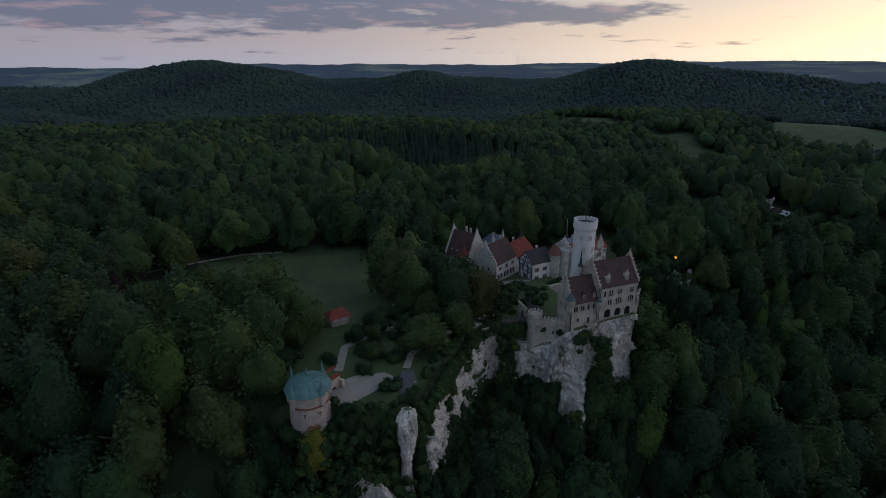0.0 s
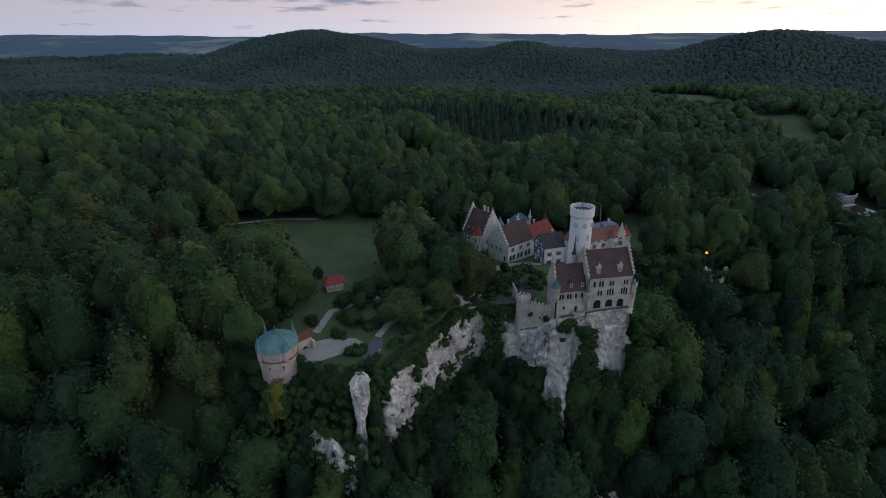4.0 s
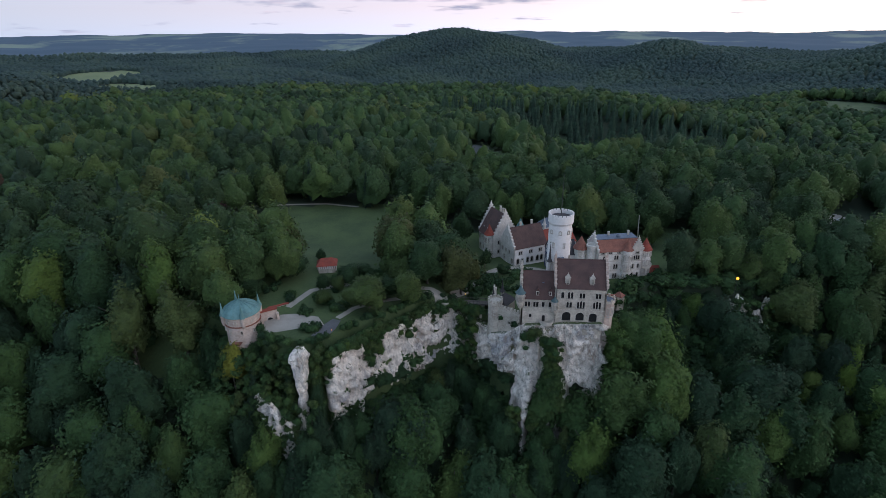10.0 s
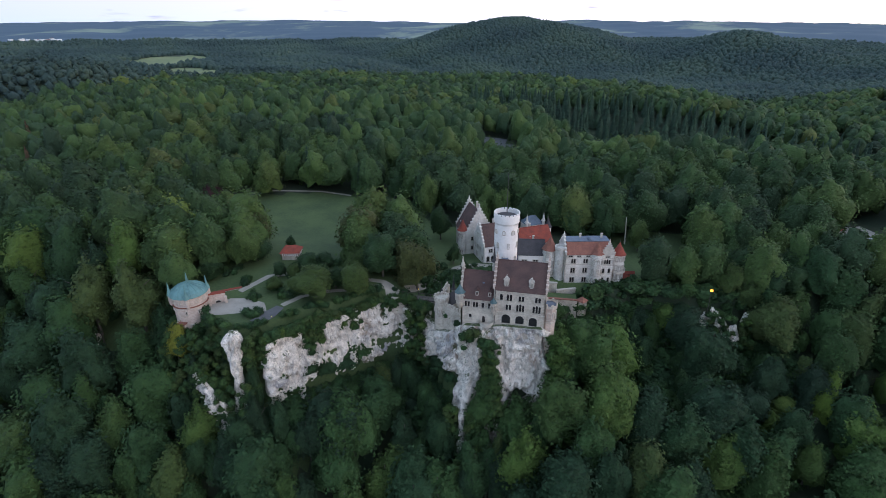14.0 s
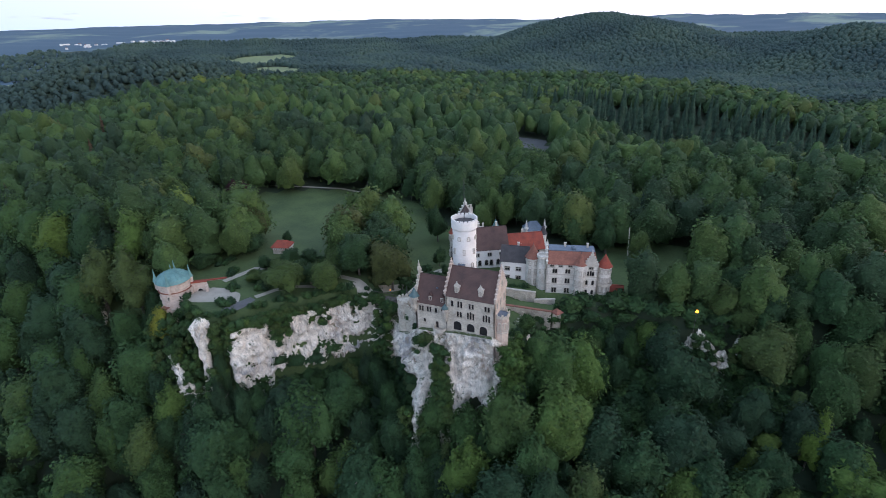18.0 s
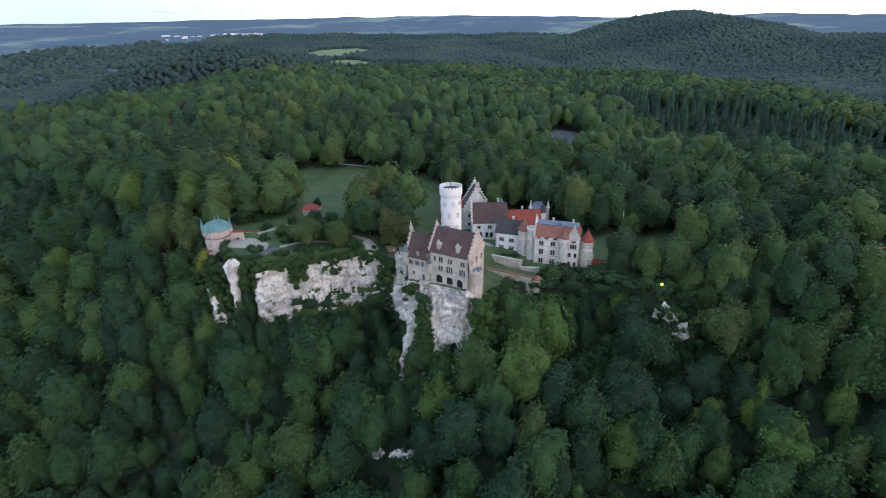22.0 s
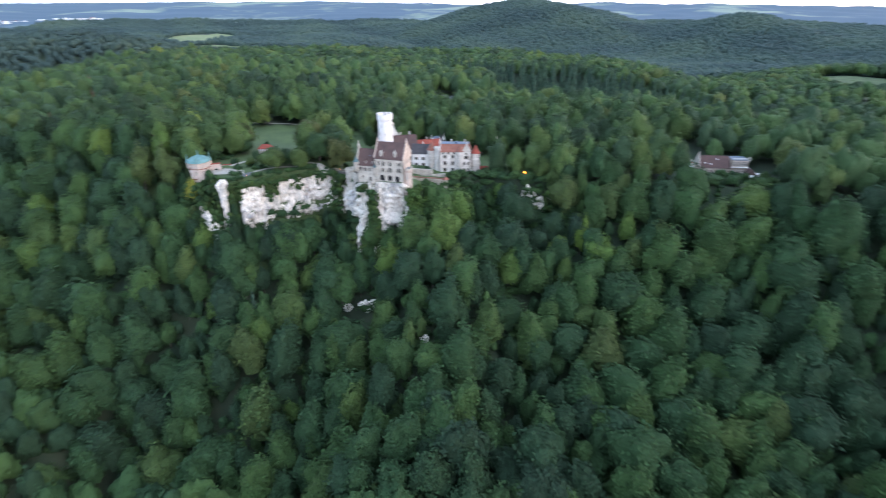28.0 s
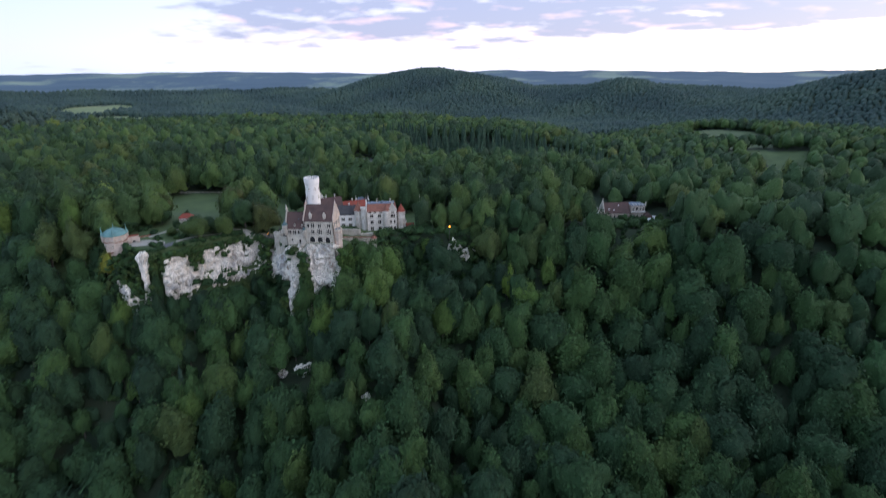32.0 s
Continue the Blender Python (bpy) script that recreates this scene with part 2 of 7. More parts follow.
def rock_material():
    """Pale limestone: grey rain streaks, dark crevices, turf on the ledges."""
    m = bpy.data.materials.new("limestone")
    m.use_nodes = True
    n, l = m.node_tree.nodes, m.node_tree.links
    b = n["Principled BSDF"]
    b.inputs["Roughness"].default_value = 0.95
    co = n.new("ShaderNodeTexCoord")

    def noise_at(scale, stretch, detail=6, rough=0.6):
        mp = n.new("ShaderNodeMapping")
        mp.inputs["Scale"].default_value = stretch
        l.new(co.outputs["Object"], mp.inputs["Vector"])
        t = n.new("ShaderNodeTexNoise")
        t.inputs["Scale"].default_value, t.inputs["Detail"].default_value, t.inputs["Roughness"].default_value = scale, detail, rough
        l.new(mp.outputs[0], t.inputs["Vector"])
        return t.outputs[0]

    def ranged(v, a, c):
        r = n.new("ShaderNodeMapRange")
        r.inputs["From Min"].default_value, r.inputs["From Max"].default_value = a, c
        l.new(v, r.inputs["Value"])
        return r.outputs["Result"]

    def mixed(f, a, c):
        x = n.new("ShaderNodeMix")
        x.data_type = "RGBA"
        l.new(f, x.inputs["Factor"])
        for key, v in (("A", a), ("B", c)):
            if isinstance(v, tuple):
                x.inputs[key].default_value = (*v, 1)
            else:
                l.new(v, x.inputs[key])
        return x.outputs["Result"]

    streak = noise_at(0.55, (1, 1, 0.28), 8, 0.68)
    fine = noise_at(1.5, (1, 1, 0.8), 9, 0.78)
    big = noise_at(0.075, (1, 1, 1), 4)
    grain = noise_at(2.6, (1, 1, 0.6), 8, 0.8)
    col = mixed(ranged(streak, 0.49, 0.60), (0.92, 0.845, 0.75), (0.60, 0.545, 0.475))
    col = mixed(ranged(big, 0.55, 0.68), col, mixed(ranged(streak, 0.42, 0.56), (0.64, 0.61, 0.58), (0.34, 0.335, 0.34)))
    col = mixed(ranged(grain, 0.55, 0.64), col, (0.42, 0.37, 0.31))
    col = mixed(ranged(grain, 0.44, 0.36), col, (0.84, 0.78, 0.70))
    col = mixed(ranged(fine, 0.58, 0.64), col, (0.17, 0.145, 0.12))
    patch = noise_at(0.16, (1, 1, 0.55), 8, 0.7)
    moss = mixed(ranged(fine, 0.4, 0.6), (0.070, 0.088, 0.030), (0.16, 0.125, 0.075))
    col = mixed(ranged(patch, 0.61, 0.67), col, moss)
    rust = noise_at(0.25, (1, 1, 0.3), 5)
    col = mixed(ranged(rust, 0.60, 0.72), col, (0.36, 0.27, 0.20))
    line = noise_at(1.7, (1, 1, 0.5), 7, 0.68)
    lm = n.new("ShaderNodeMath")
    lm.operation = "SUBTRACT"
    l.new(line, lm.inputs[0])
    lm.inputs[1].default_value = 0.5
    la = n.new("ShaderNodeMath")
    la.operation = "ABSOLUTE"
    l.new(lm.outputs[0], la.inputs[0])
    col = mixed(ranged(la.outputs[0], 0.013, 0.002), col, (0.17, 0.15, 0.13))
    g = n.new("ShaderNodeNewGeometry")
    sp = n.new("ShaderNodeSeparateXYZ")
    l.new(g.outputs["True Normal"], sp.inputs[0])
    ad = n.new("ShaderNodeMath")
    ad.operation = "MULTIPLY_ADD"
    l.new(fine, ad.inputs[0])
    ad.inputs[1].default_value = 0.9
    l.new(sp.outputs[2], ad.inputs[2])
    col = mixed(ranged(ad.outputs[0], 1.30, 1.42), col, (0.065, 0.09, 0.030))
    l.new(col, b.inputs["Base Color"])
    bp = n.new("ShaderNodeBump")
    bp.inputs["Strength"].default_value, bp.inputs["Distance"].default_value = 1.0, 0.4
    sm = n.new("ShaderNodeMath")
    sm.operation = "ADD"
    l.new(fine, sm.inputs[0])
    l.new(line, sm.inputs[1])
    l.new(sm.outputs[0], bp.inputs["Height"])
    l.new(bp.outputs[0], b.inputs["Normal"])
    return m


M_ROCK = rock_material()
M_ROOF = material("brown_roof_tiles", (0.115, 0.066, 0.056), (0.075, 0.046, 0.041), 0.35, detail_scale=3.0, rows=3.0)
M_ROOF_RED = material("red_roof_tiles", (0.33, 0.070, 0.04), (0.20, 0.050, 0.035), 0.5, detail_scale=3.0, rows=3.0)
M_ROOF_ORANGE = material("orange_roof_tiles", (0.30, 0.125, 0.085), (0.20, 0.085, 0.06), 0.5, detail_scale=3.0, rows=3.0)
M_ROOF_DARK = material("dark_slate", (0.075, 0.068, 0.07), (0.05, 0.045, 0.047), 0.5, detail_scale=3.0, rows=3.0)
M_ZINC = material("blue_grey_sheet_metal", (0.13, 0.165, 0.215), (0.09, 0.115, 0.15), 0.5, rough=0.5, detail_scale=2.0)
M_COPPER = material("verdigris_copper", (0.14, 0.27, 0.26), (0.09, 0.18, 0.175), 0.5, rough=0.6, detail_scale=1.6, stretch=(1, 1, 0.4))
M_COPPER_DARK = material("dark_copper", (0.09, 0.15, 0.155), (0.06, 0.10, 0.105), 0.5, rough=0.6, detail_scale=2.0)
M_GLASS = material("dark_window_glass", (0.02, 0.02, 0.024), (0.035, 0.033, 0.032), 0.5, rough=0.12, bump=0)
M_WHITE = material("white_paint", (0.75, 0.73, 0.70), (0.62, 0.60, 0.57), 0.8, detail_scale=4.0, bump=0)
M_BLUE = material("blue_timber_paint", (0.045, 0.065, 0.16), (0.03, 0.045, 0.11), 0.8, detail_scale=4.0)
M_SOIL = material("forest_floor", (0.018, 0.036, 0.016), (0.034, 0.044, 0.020), 0.08, detail_scale=0.8)
M_GRASS = material("meadow_grass", (0.074, 0.108, 0.034), (0.040, 0.066, 0.021), 0.07, detail_scale=1.2)
M_FIELD = material("pale_field", (0.20, 0.225, 0.095), (0.135, 0.17, 0.07), 0.01, detail_scale=0.06, bump=0)
M_PATH = material("gravel", (0.36, 0.33, 0.28), (0.27, 0.25, 0.21), 0.3, detail_scale=3.0)
M_ASPHALT = material("asphalt", (0.12, 0.12, 0.125), (0.09, 0.09, 0.095), 0.2, detail_scale=2.0)
M_BARK = material("bark", (0.13, 0.11, 0.09), (0.06, 0.055, 0.05), 0.8, detail_scale=4.0)
M_IRON = material("dark_iron", (0.06, 0.06, 0.065), (0.04, 0.035, 0.03), 2.0, rough=0.5, detail_scale=9.0)
LEAFY = [(0.0, (0.027, 0.064, 0.030)), (1.0, (0.138, 0.220, 0.038)), (0.3, (0.038, 0.092, 0.035)), (0.55, (0.052, 0.122, 0.036)),
         (0.78, (0.072, 0.148, 0.036)), (0.9, (0.088, 0.138, 0.037)), (0.96, (0.100, 0.190, 0.036))]
STOPS = [(pos, (r * 0.62, g * 0.575, b * 0.62)) for pos, (r, g, b) in LEAFY]
M_LEAF = leaf_material("broad_leaves", STOPS)
PARK = [(pos, (r * 1.62, g * 1.34, b * 1.30)) for pos, (r, g, b) in STOPS]
M_LEAF_PARK = leaf_material("olive_broad_leaves", PARK)
M_LEAF_OB = leaf_material("tree_leaves", STOPS, True)
# leaves of the far woods, with bluish aerial haze put into the colour
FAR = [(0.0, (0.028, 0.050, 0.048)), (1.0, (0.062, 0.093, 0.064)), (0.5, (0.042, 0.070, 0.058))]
M_LEAF_FAR = leaf_material("hazed_far_leaves", FAR, spread=0.15)
M_LEAF_SPRUCE = leaf_material("spruce_needles", [(0.0, (0.028, 0.056, 0.036)), (1.0, (0.044, 0.080, 0.044))])
M_LEAF_PURPLE = leaf_material("copper_beech_leaves", [(0.0, (0.035, 0.014, 0.02)), (1.0, (0.05, 0.02, 0.026))], fixed=0.5)
M_LEAF_YELLOW = leaf_material("yellow_leaves", [(0.0, (0.16, 0.17, 0.02)), (1.0, (0.2, 0.2, 0.03))], fixed=0.5)
M_LEAF_IVY = leaf_material("ivy_leaves", [(0.0, (0.034, 0.070, 0.017)), (1.0, (0.070, 0.125, 0.024))])
M_LEAF_BRIGHT = leaf_material("bright_green_leaves", [(0.0, (0.075, 0.125, 0.018)), (1.0, (0.092, 0.135, 0.021))], fixed=0.5)
M_BLOSSOM = leaf_material("blossoming_leaves", [(0.0, (0.10, 0.14, 0.06)), (1.0, (0.35, 0.36, 0.28))], fixed=0.45)


# far land: woods and pale fields, blue distance haze mixed into both colours
def far_land():
    m = bpy.data.materials.new("hazed_far_country")
    m.use_nodes = True
    n, l = m.node_tree.nodes, m.node_tree.links
    b = n["Principled BSDF"]
    b.inputs["Roughness"].default_value = 1.0
    co = n.new("ShaderNodeTexCoord")
    mp = n.new("ShaderNodeMapping")
    mp.inputs["Scale"].default_value = (1, 0.55, 1)
    l.new(co.outputs["Object"], mp.inputs["Vector"])
    ns = n.new("ShaderNodeTexNoise")
    ns.inputs["Scale"].default_value = 0.0017
    ns.inputs["Detail"].default_value = 7
    ns.inputs["Roughness"].default_value = 0.65
    l.new(mp.outputs[0], ns.inputs["Vector"])
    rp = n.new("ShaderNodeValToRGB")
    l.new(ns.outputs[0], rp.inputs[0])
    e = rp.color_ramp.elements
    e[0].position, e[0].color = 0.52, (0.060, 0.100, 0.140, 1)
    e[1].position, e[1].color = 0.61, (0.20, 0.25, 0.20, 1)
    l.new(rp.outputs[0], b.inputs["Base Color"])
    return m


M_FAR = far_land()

# ---- land ----
EDGE_X = [-1200, -600, -400, -250, -150, -115, -97, -86, -79, -70, -60, -54, -45, -31, -20, -9, -3, 0, 26, 27.5, 31, 38, 45, 60, 80, 110, 150, 200, 300, 420, 900]
EDGE_Y = [150, 10, -5, 4, 3, -2, -9, -12, -18, -22, -19, -11, -3, 12, 16, 11, 4, 2, 2, 4, 29, 33, 42, 44, 45, 52, 60, 60, 30, 10, -60]
SEG = np.array(list(zip(EDGE_X, EDGE_Y)), float)


def edge_distance(x, y):
    """Distance to the cliff's upper edge, positive on the plateau."""
    best = np.full(x.shape, 1e9)
    for (ax, ay), (bx, by) in zip(SEG[:-1], SEG[1:]):
        ux, uy = bx - ax, by - ay
        k = np.clip(((x - ax) * ux + (y - ay) * uy) / (ux * ux + uy * uy), 0, 1)
        best = np.minimum(best, np.hypot(x - ax - k * ux, y - ay - k * uy))
    return np.where(y > np.interp(x, EDGE_X, EDGE_Y), best, -best)


def bump2(x, y, cx, cy, rx, ry, h):
    return h * np.exp(-((x - cx) / rx) ** 2 - ((y - cy) / ry) ** 2)


def ripple(x, y, s, seed):
    a, b, c = 0.7 + 0.13 * seed, 1.9 + 0.21 * seed, 3.1 + 0.17 * seed
    return (np.sin(x / s + a) * np.cos(y / (s * 1.3) + b) + 0.5 * np.sin((x + y) / (s * 0.61) + c) + 0.5 * np.cos((x - 1.4 * y) / (s * 0.73) + a * b)) / 2


def step(v):
    v = np.clip(v, 0, 1)
    return v * v * (3 - 2 * v)


CREST = [(600, 240), (420, 285), (330, 330), (268, 393), (200, 460), (100, 545), (0, 610), (-100, 622), (-250, 622), (-330, 570), (-400, 450), (-440, 330), (-480, 190), (-520, 60)]
CREST_AZ = [math.degrees(math.atan2(30 - x, y + 140)) for x, y in CREST]
CREST_R = [math.hypot(x - 30, y + 140) for x, y in CREST]


def ground(x, y):
    x, y = np.asarray(x, float), np.asarray(y, float)
    d = edge_distance(x, y)
    # plateau: garden, courtyard, woods, the ridge behind
    top = -5 + 7.5 * step((-16 - x) / 16) * step((75 - y) / 50) * step((x + 260) / 100) + 3 * step((60 - y) / 20) * step((30 - x) / 10) * step((x + 25) / 20)
    top = top - 3.5 * step((x - 15) / 3) * step((y - 19) / 4) * step((45 - y) / 3) * step((42 - x) / 4)
    top = top + bump2(x, y, -260, 190, 190, 190, 13) + bump2(x, y, -330, 450, 300, 240, 9)
    top = top + 3.5 * ripple(x, y, 90, 1) * np.clip((y - 110) / 80, 0, 1)
    top = top - 14 * step((x - 120) / 160) * step((y - 120) / 120)
    near = np.interp(x, [20, 33, 120, 180, 240, 320, 420], [172, 185, 207, 200, 165, 125, 95])
    top = top + bump2(y, 0 * y, near, 0, 55, 1, 5) * step((x - 20) / 60) - 24 * step((y - near - 12) / 70) * step((x + 10) / 70) * (1 - step((y - 300) / 170))
    # the plateau ends in a wooded crest; a valley lies behind it
    az = np.degrees(np.arctan2(30 - x, y + 140))
    crest = np.interp(az, CREST_AZ, CREST_R)
    away = np.hypot(x - 30, y + 140)
    drop = np.interp(az, [-60, -27, -17, 0, 60], [0, 0, 28, 70, 75])
    top = top - (drop + (75 - drop) * step((away - 900) / 500)) * step((away - crest) / 230)
    # meadow ridge and the far hills
    r = np.hypot(x, y)
    rise = np.interp(r, [1000, 1600, 2500, 4600], [0, 14, 92, 152])
    hills = (bump2(x, y, -790, 460, 230, 190, 82) + 60 * step((720 - np.hypot(x + 930, y - 1050)) / 300) + bump2(x, y, -320, 2200, 420, 420, 124)
             + bump2(x, y, 120, 2120, 420, 380, 68) + bump2(x, y, 590, 1850, 250, 330, 104) + bump2(x, y, 1190, 1440, 330, 330, 150)
             + bump2(x, y, 1680, 1250, 330, 330, 90) + bump2(x, y, 330, 1180, 400, 200, 24) + bump2(x, y, -1500, 1500, 420, 420, 20)
             + bump2(x, y, 780, 900, 260, 160, 12))
    top = top + np.maximum(rise * (1 - 0.25 * np.exp(-((x + 700) / 900) ** 2)) * (1 - 0.3 * step(x / 2200)), hills) + step((r - 1000) / 500) * (7 * ripple(x, y, 210, 3) + 7 * ripple(x, y, 95, 5))
    # slope under the cliff
    e = np.maximum(-d, 0)
    cliff = np.interp(x, [-170, -110, -92, -70, -30, -8, 0, 28, 40, 75, 95, 110, 160], [2, 5, 14, 20, 19, 22, 30, 28, 12, 7, 12, 6, 2])
    steep = np.interp(x, [-170, -110, -60, -20, 15, 60, 160], [0.85, 1.0, 1.2, 1.05, 0.86, 0.80, 0.82])
    low = -5 + np.maximum(top + 5, 0) * step((-92 - x) / 15) - cliff - steep * np.minimum(e, 85) - 0.32 * np.clip(e - 85, 0, 260) + 2.5 * ripple(x, y, 30, 2) * np.clip(e / 20, 0, 1)
    k = np.clip(e / 2.2, 0, 1)
    return np.where(d >= 0, top, top * (1 - k) + np.maximum(low, -300) * k)


def mesh_data(name, verts, faces, mats, smooth=False, index=None, tint=None):
    me = bpy.data.meshes.new(name)
    verts = np.asarray(verts, np.float32)
    faces = np.asarray(faces, np.int32)
    me.vertices.add(len(verts))
    me.vertices.foreach_set("co", verts.ravel())
    k = faces.shape[1]
    me.loops.add(faces.size)
    me.loops.foreach_set("vertex_index", faces.ravel())
    me.polygons.add(len(faces))
    me.polygons.foreach_set("loop_start", np.arange(0, faces.size, k, dtype=np.int32))
    if smooth:
        me.polygons.foreach_set("use_smooth", np.ones(len(faces), bool))
    for m in mats if isinstance(mats, (list, tuple)) else [mats]:
        me.materials.append(m)
    if index is not None:
        me.polygons.foreach_set("material_index", np.asarray(index, np.int32))
    if tint is not None:
        me.attributes.new("tint", "FLOAT", "POINT").data.foreach_set("value", np.asarray(tint, np.float32))
    me.update(calc_edges=True)
    return me


def mesh_object(name, *args, parent=None, **kw):
    ob = new(name, mesh_data(name, *args, **kw))
    if parent:
        ob.parent = parent
    return ob


def grid_axis(spans):
    return np.concatenate([np.arange(a, b, s) for a, b, s in spans] + [[spans[-1][1]]])


def inside(x, y, cx, cy, rx, ry, turn=0.0):
    c, s = math.cos(radians(turn)), math.sin(radians(turn))
    u, v = (x - cx) * c + (y - cy) * s, -(x - cx) * s + (y - cy) * c
    return (u / rx) ** 2 + (v / ry) ** 2 < 1


def meadow(x, y, m=0.0):
    """The lawns and meadows on the plateau, with a margin of m metres."""
    k = inside(x, y, -93, 84, 52 + m, 27 + m, 20) | inside(x, y, -76, 52, 14 + m, 22 + m) | inside(x, y, -48, 77, 34 + m, 14 + m, -6)
    return k | inside(x, y, 68, 78, 15 + m, 14 + m, 40) | inside(x, y, 30, 192, 16 + m, 7 + m) | inside(x, y, 5, 130, 26 + m, 5 + m, 10)


def far_field(x, y):
    x, y = x + 26 * ripple(x, y, 34, 2), y + 26 * ripple(y, x, 30, 3)
    m = inside(x, y, -1050, 1175, 165, 100, 110) | inside(x, y, -800, 900, 190, 85, 132) | inside(x, y, -640, 1510, 45, 40)
    m = m | inside(x, y, 455, 600, 62, 125, -12) | inside(x, y, 432, 365, 42, 110, -18) | inside(x, y, 730, 400, 130, 105, 10) | (inside(x, y, 900, 560, 330, 75, 40) & (ripple(x, y, 55, 5) < 0.3))
    return m | inside(x, y, -1500, 900, 200, 80, 30)


gx = grid_axis([(-4600, -1000, 90), (-1000, -300, 25), (-300, -120, 8), (-120, 120, 2.5), (120, 300, 8), (300, 1000, 25), (1000, 4600, 90)])
gy = grid_axis([(-900, -300, 40), (-300, -90, 7), (-90, 100, 2.5), (100, 250, 6), (250, 1000, 16), (1000, 3000, 45), (3000, 4500, 90)])
GX, GY = np.meshgrid(gx, gy)
GZ = ground(GX, GY)
nx, ny = len(gx), len(gy)
idx = np.arange(nx * ny).reshape(ny, nx)
quads = np.stack([idx[:-1, :-1], idx[:-1, 1:], idx[1:, 1:], idx[1:, :-1]], -1).reshape(-1, 4)
mx_, my_ = (GX[:-1, :-1] + GX[1:, 1:]) / 2, (GY[:-1, :-1] + GY[1:, 1:]) / 2
md = edge_distance(mx_, my_)
kind = np.zeros(mx_.shape, int)
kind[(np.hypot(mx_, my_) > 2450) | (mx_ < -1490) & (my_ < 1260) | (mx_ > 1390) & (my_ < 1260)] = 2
kind[meadow(mx_, my_, 7.0)] = 1
kind[(md > np.where(mx_ < -2, -16, 1)) & (mx_ > -135) & (mx_ < 60) & (my_ < 70)] = 1
kind[(mx_ > 48) & (mx_ < 92) & (my_ > 48) & (my_ < 104)] = 1
kind[far_field(mx_, my_)] = 3
kind[far_field(mx_, my_) & (mx_ > 0)] = 1
kind[inside(mx_, my_, -25, 252, 17, 34, 15)] = 4
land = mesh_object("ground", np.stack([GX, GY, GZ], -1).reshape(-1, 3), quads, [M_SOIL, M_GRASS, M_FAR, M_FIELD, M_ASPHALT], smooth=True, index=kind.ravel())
tagged(land, "wooded plateau with meadows, steep slopes and far hills", "ground", kind="structure")


# ---- helpers for built things ----
def thing(name, x, y, z, turn, label, category, group="", kind=""):
    ob = new(name)
    ob.location, ob.rotation_euler = (x, y, z), (0, 0, radians(turn))
    return tagged(ob, label, category, group, kind)


def part(name, bm, mat, parent, label=""):
    me = bpy.data.meshes.new(name)
    bmesh.ops.recalc_face_normals(bm, faces=bm.faces)
    bm.to_mesh(me)
    bm.free()
    me.materials.append(mat)
    ob = new(name, me)
    ob.parent = parent
    if label:
        ob["label"] = label
    return ob


def add_box(bm, x0, x1, y0, y1, z0, z1):
    vs = [bm.verts.new((x, y, z)) for z in (z0, z1) for y in (y0, y1) for x in (x0, x1)]
    for f in ((0, 2, 3, 1), (4, 5, 7, 6), (0, 1, 5, 4), (2, 6, 7, 3), (0, 4, 6, 2), (1, 3, 7, 5)):
        bm.faces.new([vs[i] for i in f])
    return bm


def box(x0, x1, y0, y1, z0, z1):
    return add_box(bmesh.new(), x0, x1, y0, y1, z0, z1)


def lathe(profile, sides, cx=0, cy=0, a0=0.0, a1=math.tau):
    """A turned shape from (radius, z) pairs."""
    bm = bmesh.new()
    full = abs(a1 - a0 - math.tau) < 1e-6
    n = sides if full else sides + 1
    rings = []
    for r, z in profile:
        rings.append([bm.verts.new((cx + math.cos(a0 + (a1 - a0) * i / sides) * r, cy + math.sin(a0 + (a1 - a0) * i / sides) * r, z)) for i in range(n)])
    for p, q in zip(rings[:-1], rings[1:]):
        for i in range(sides):
            j = (i + 1) % n
            bm.faces.new((p[i], p[j], q[j], q[i]))
    bm.faces.new(rings[0])
    bm.faces.new(rings[-1])
    bmesh.ops.remove_doubles(bm, verts=bm.verts, dist=1e-4)
    return bm


def extrude_outline(pts, y0, y1):
    """A plate with the outline pts (u, z), from y0 to y1."""
    bm = bmesh.new()
    a = [bm.verts.new((u, y0, z)) for u, z in pts]
    b = [bm.verts.new((u, y1, z)) for u, z in pts]
    bm.faces.new(a)
    bm.faces.new(b[::-1])
    for i in range(len(pts)):
        j = (i + 1) % len(pts)
        bm.faces.new((a[i], a[j], b[j], b[i]))
    return bm


WINDOW_MESH = {}


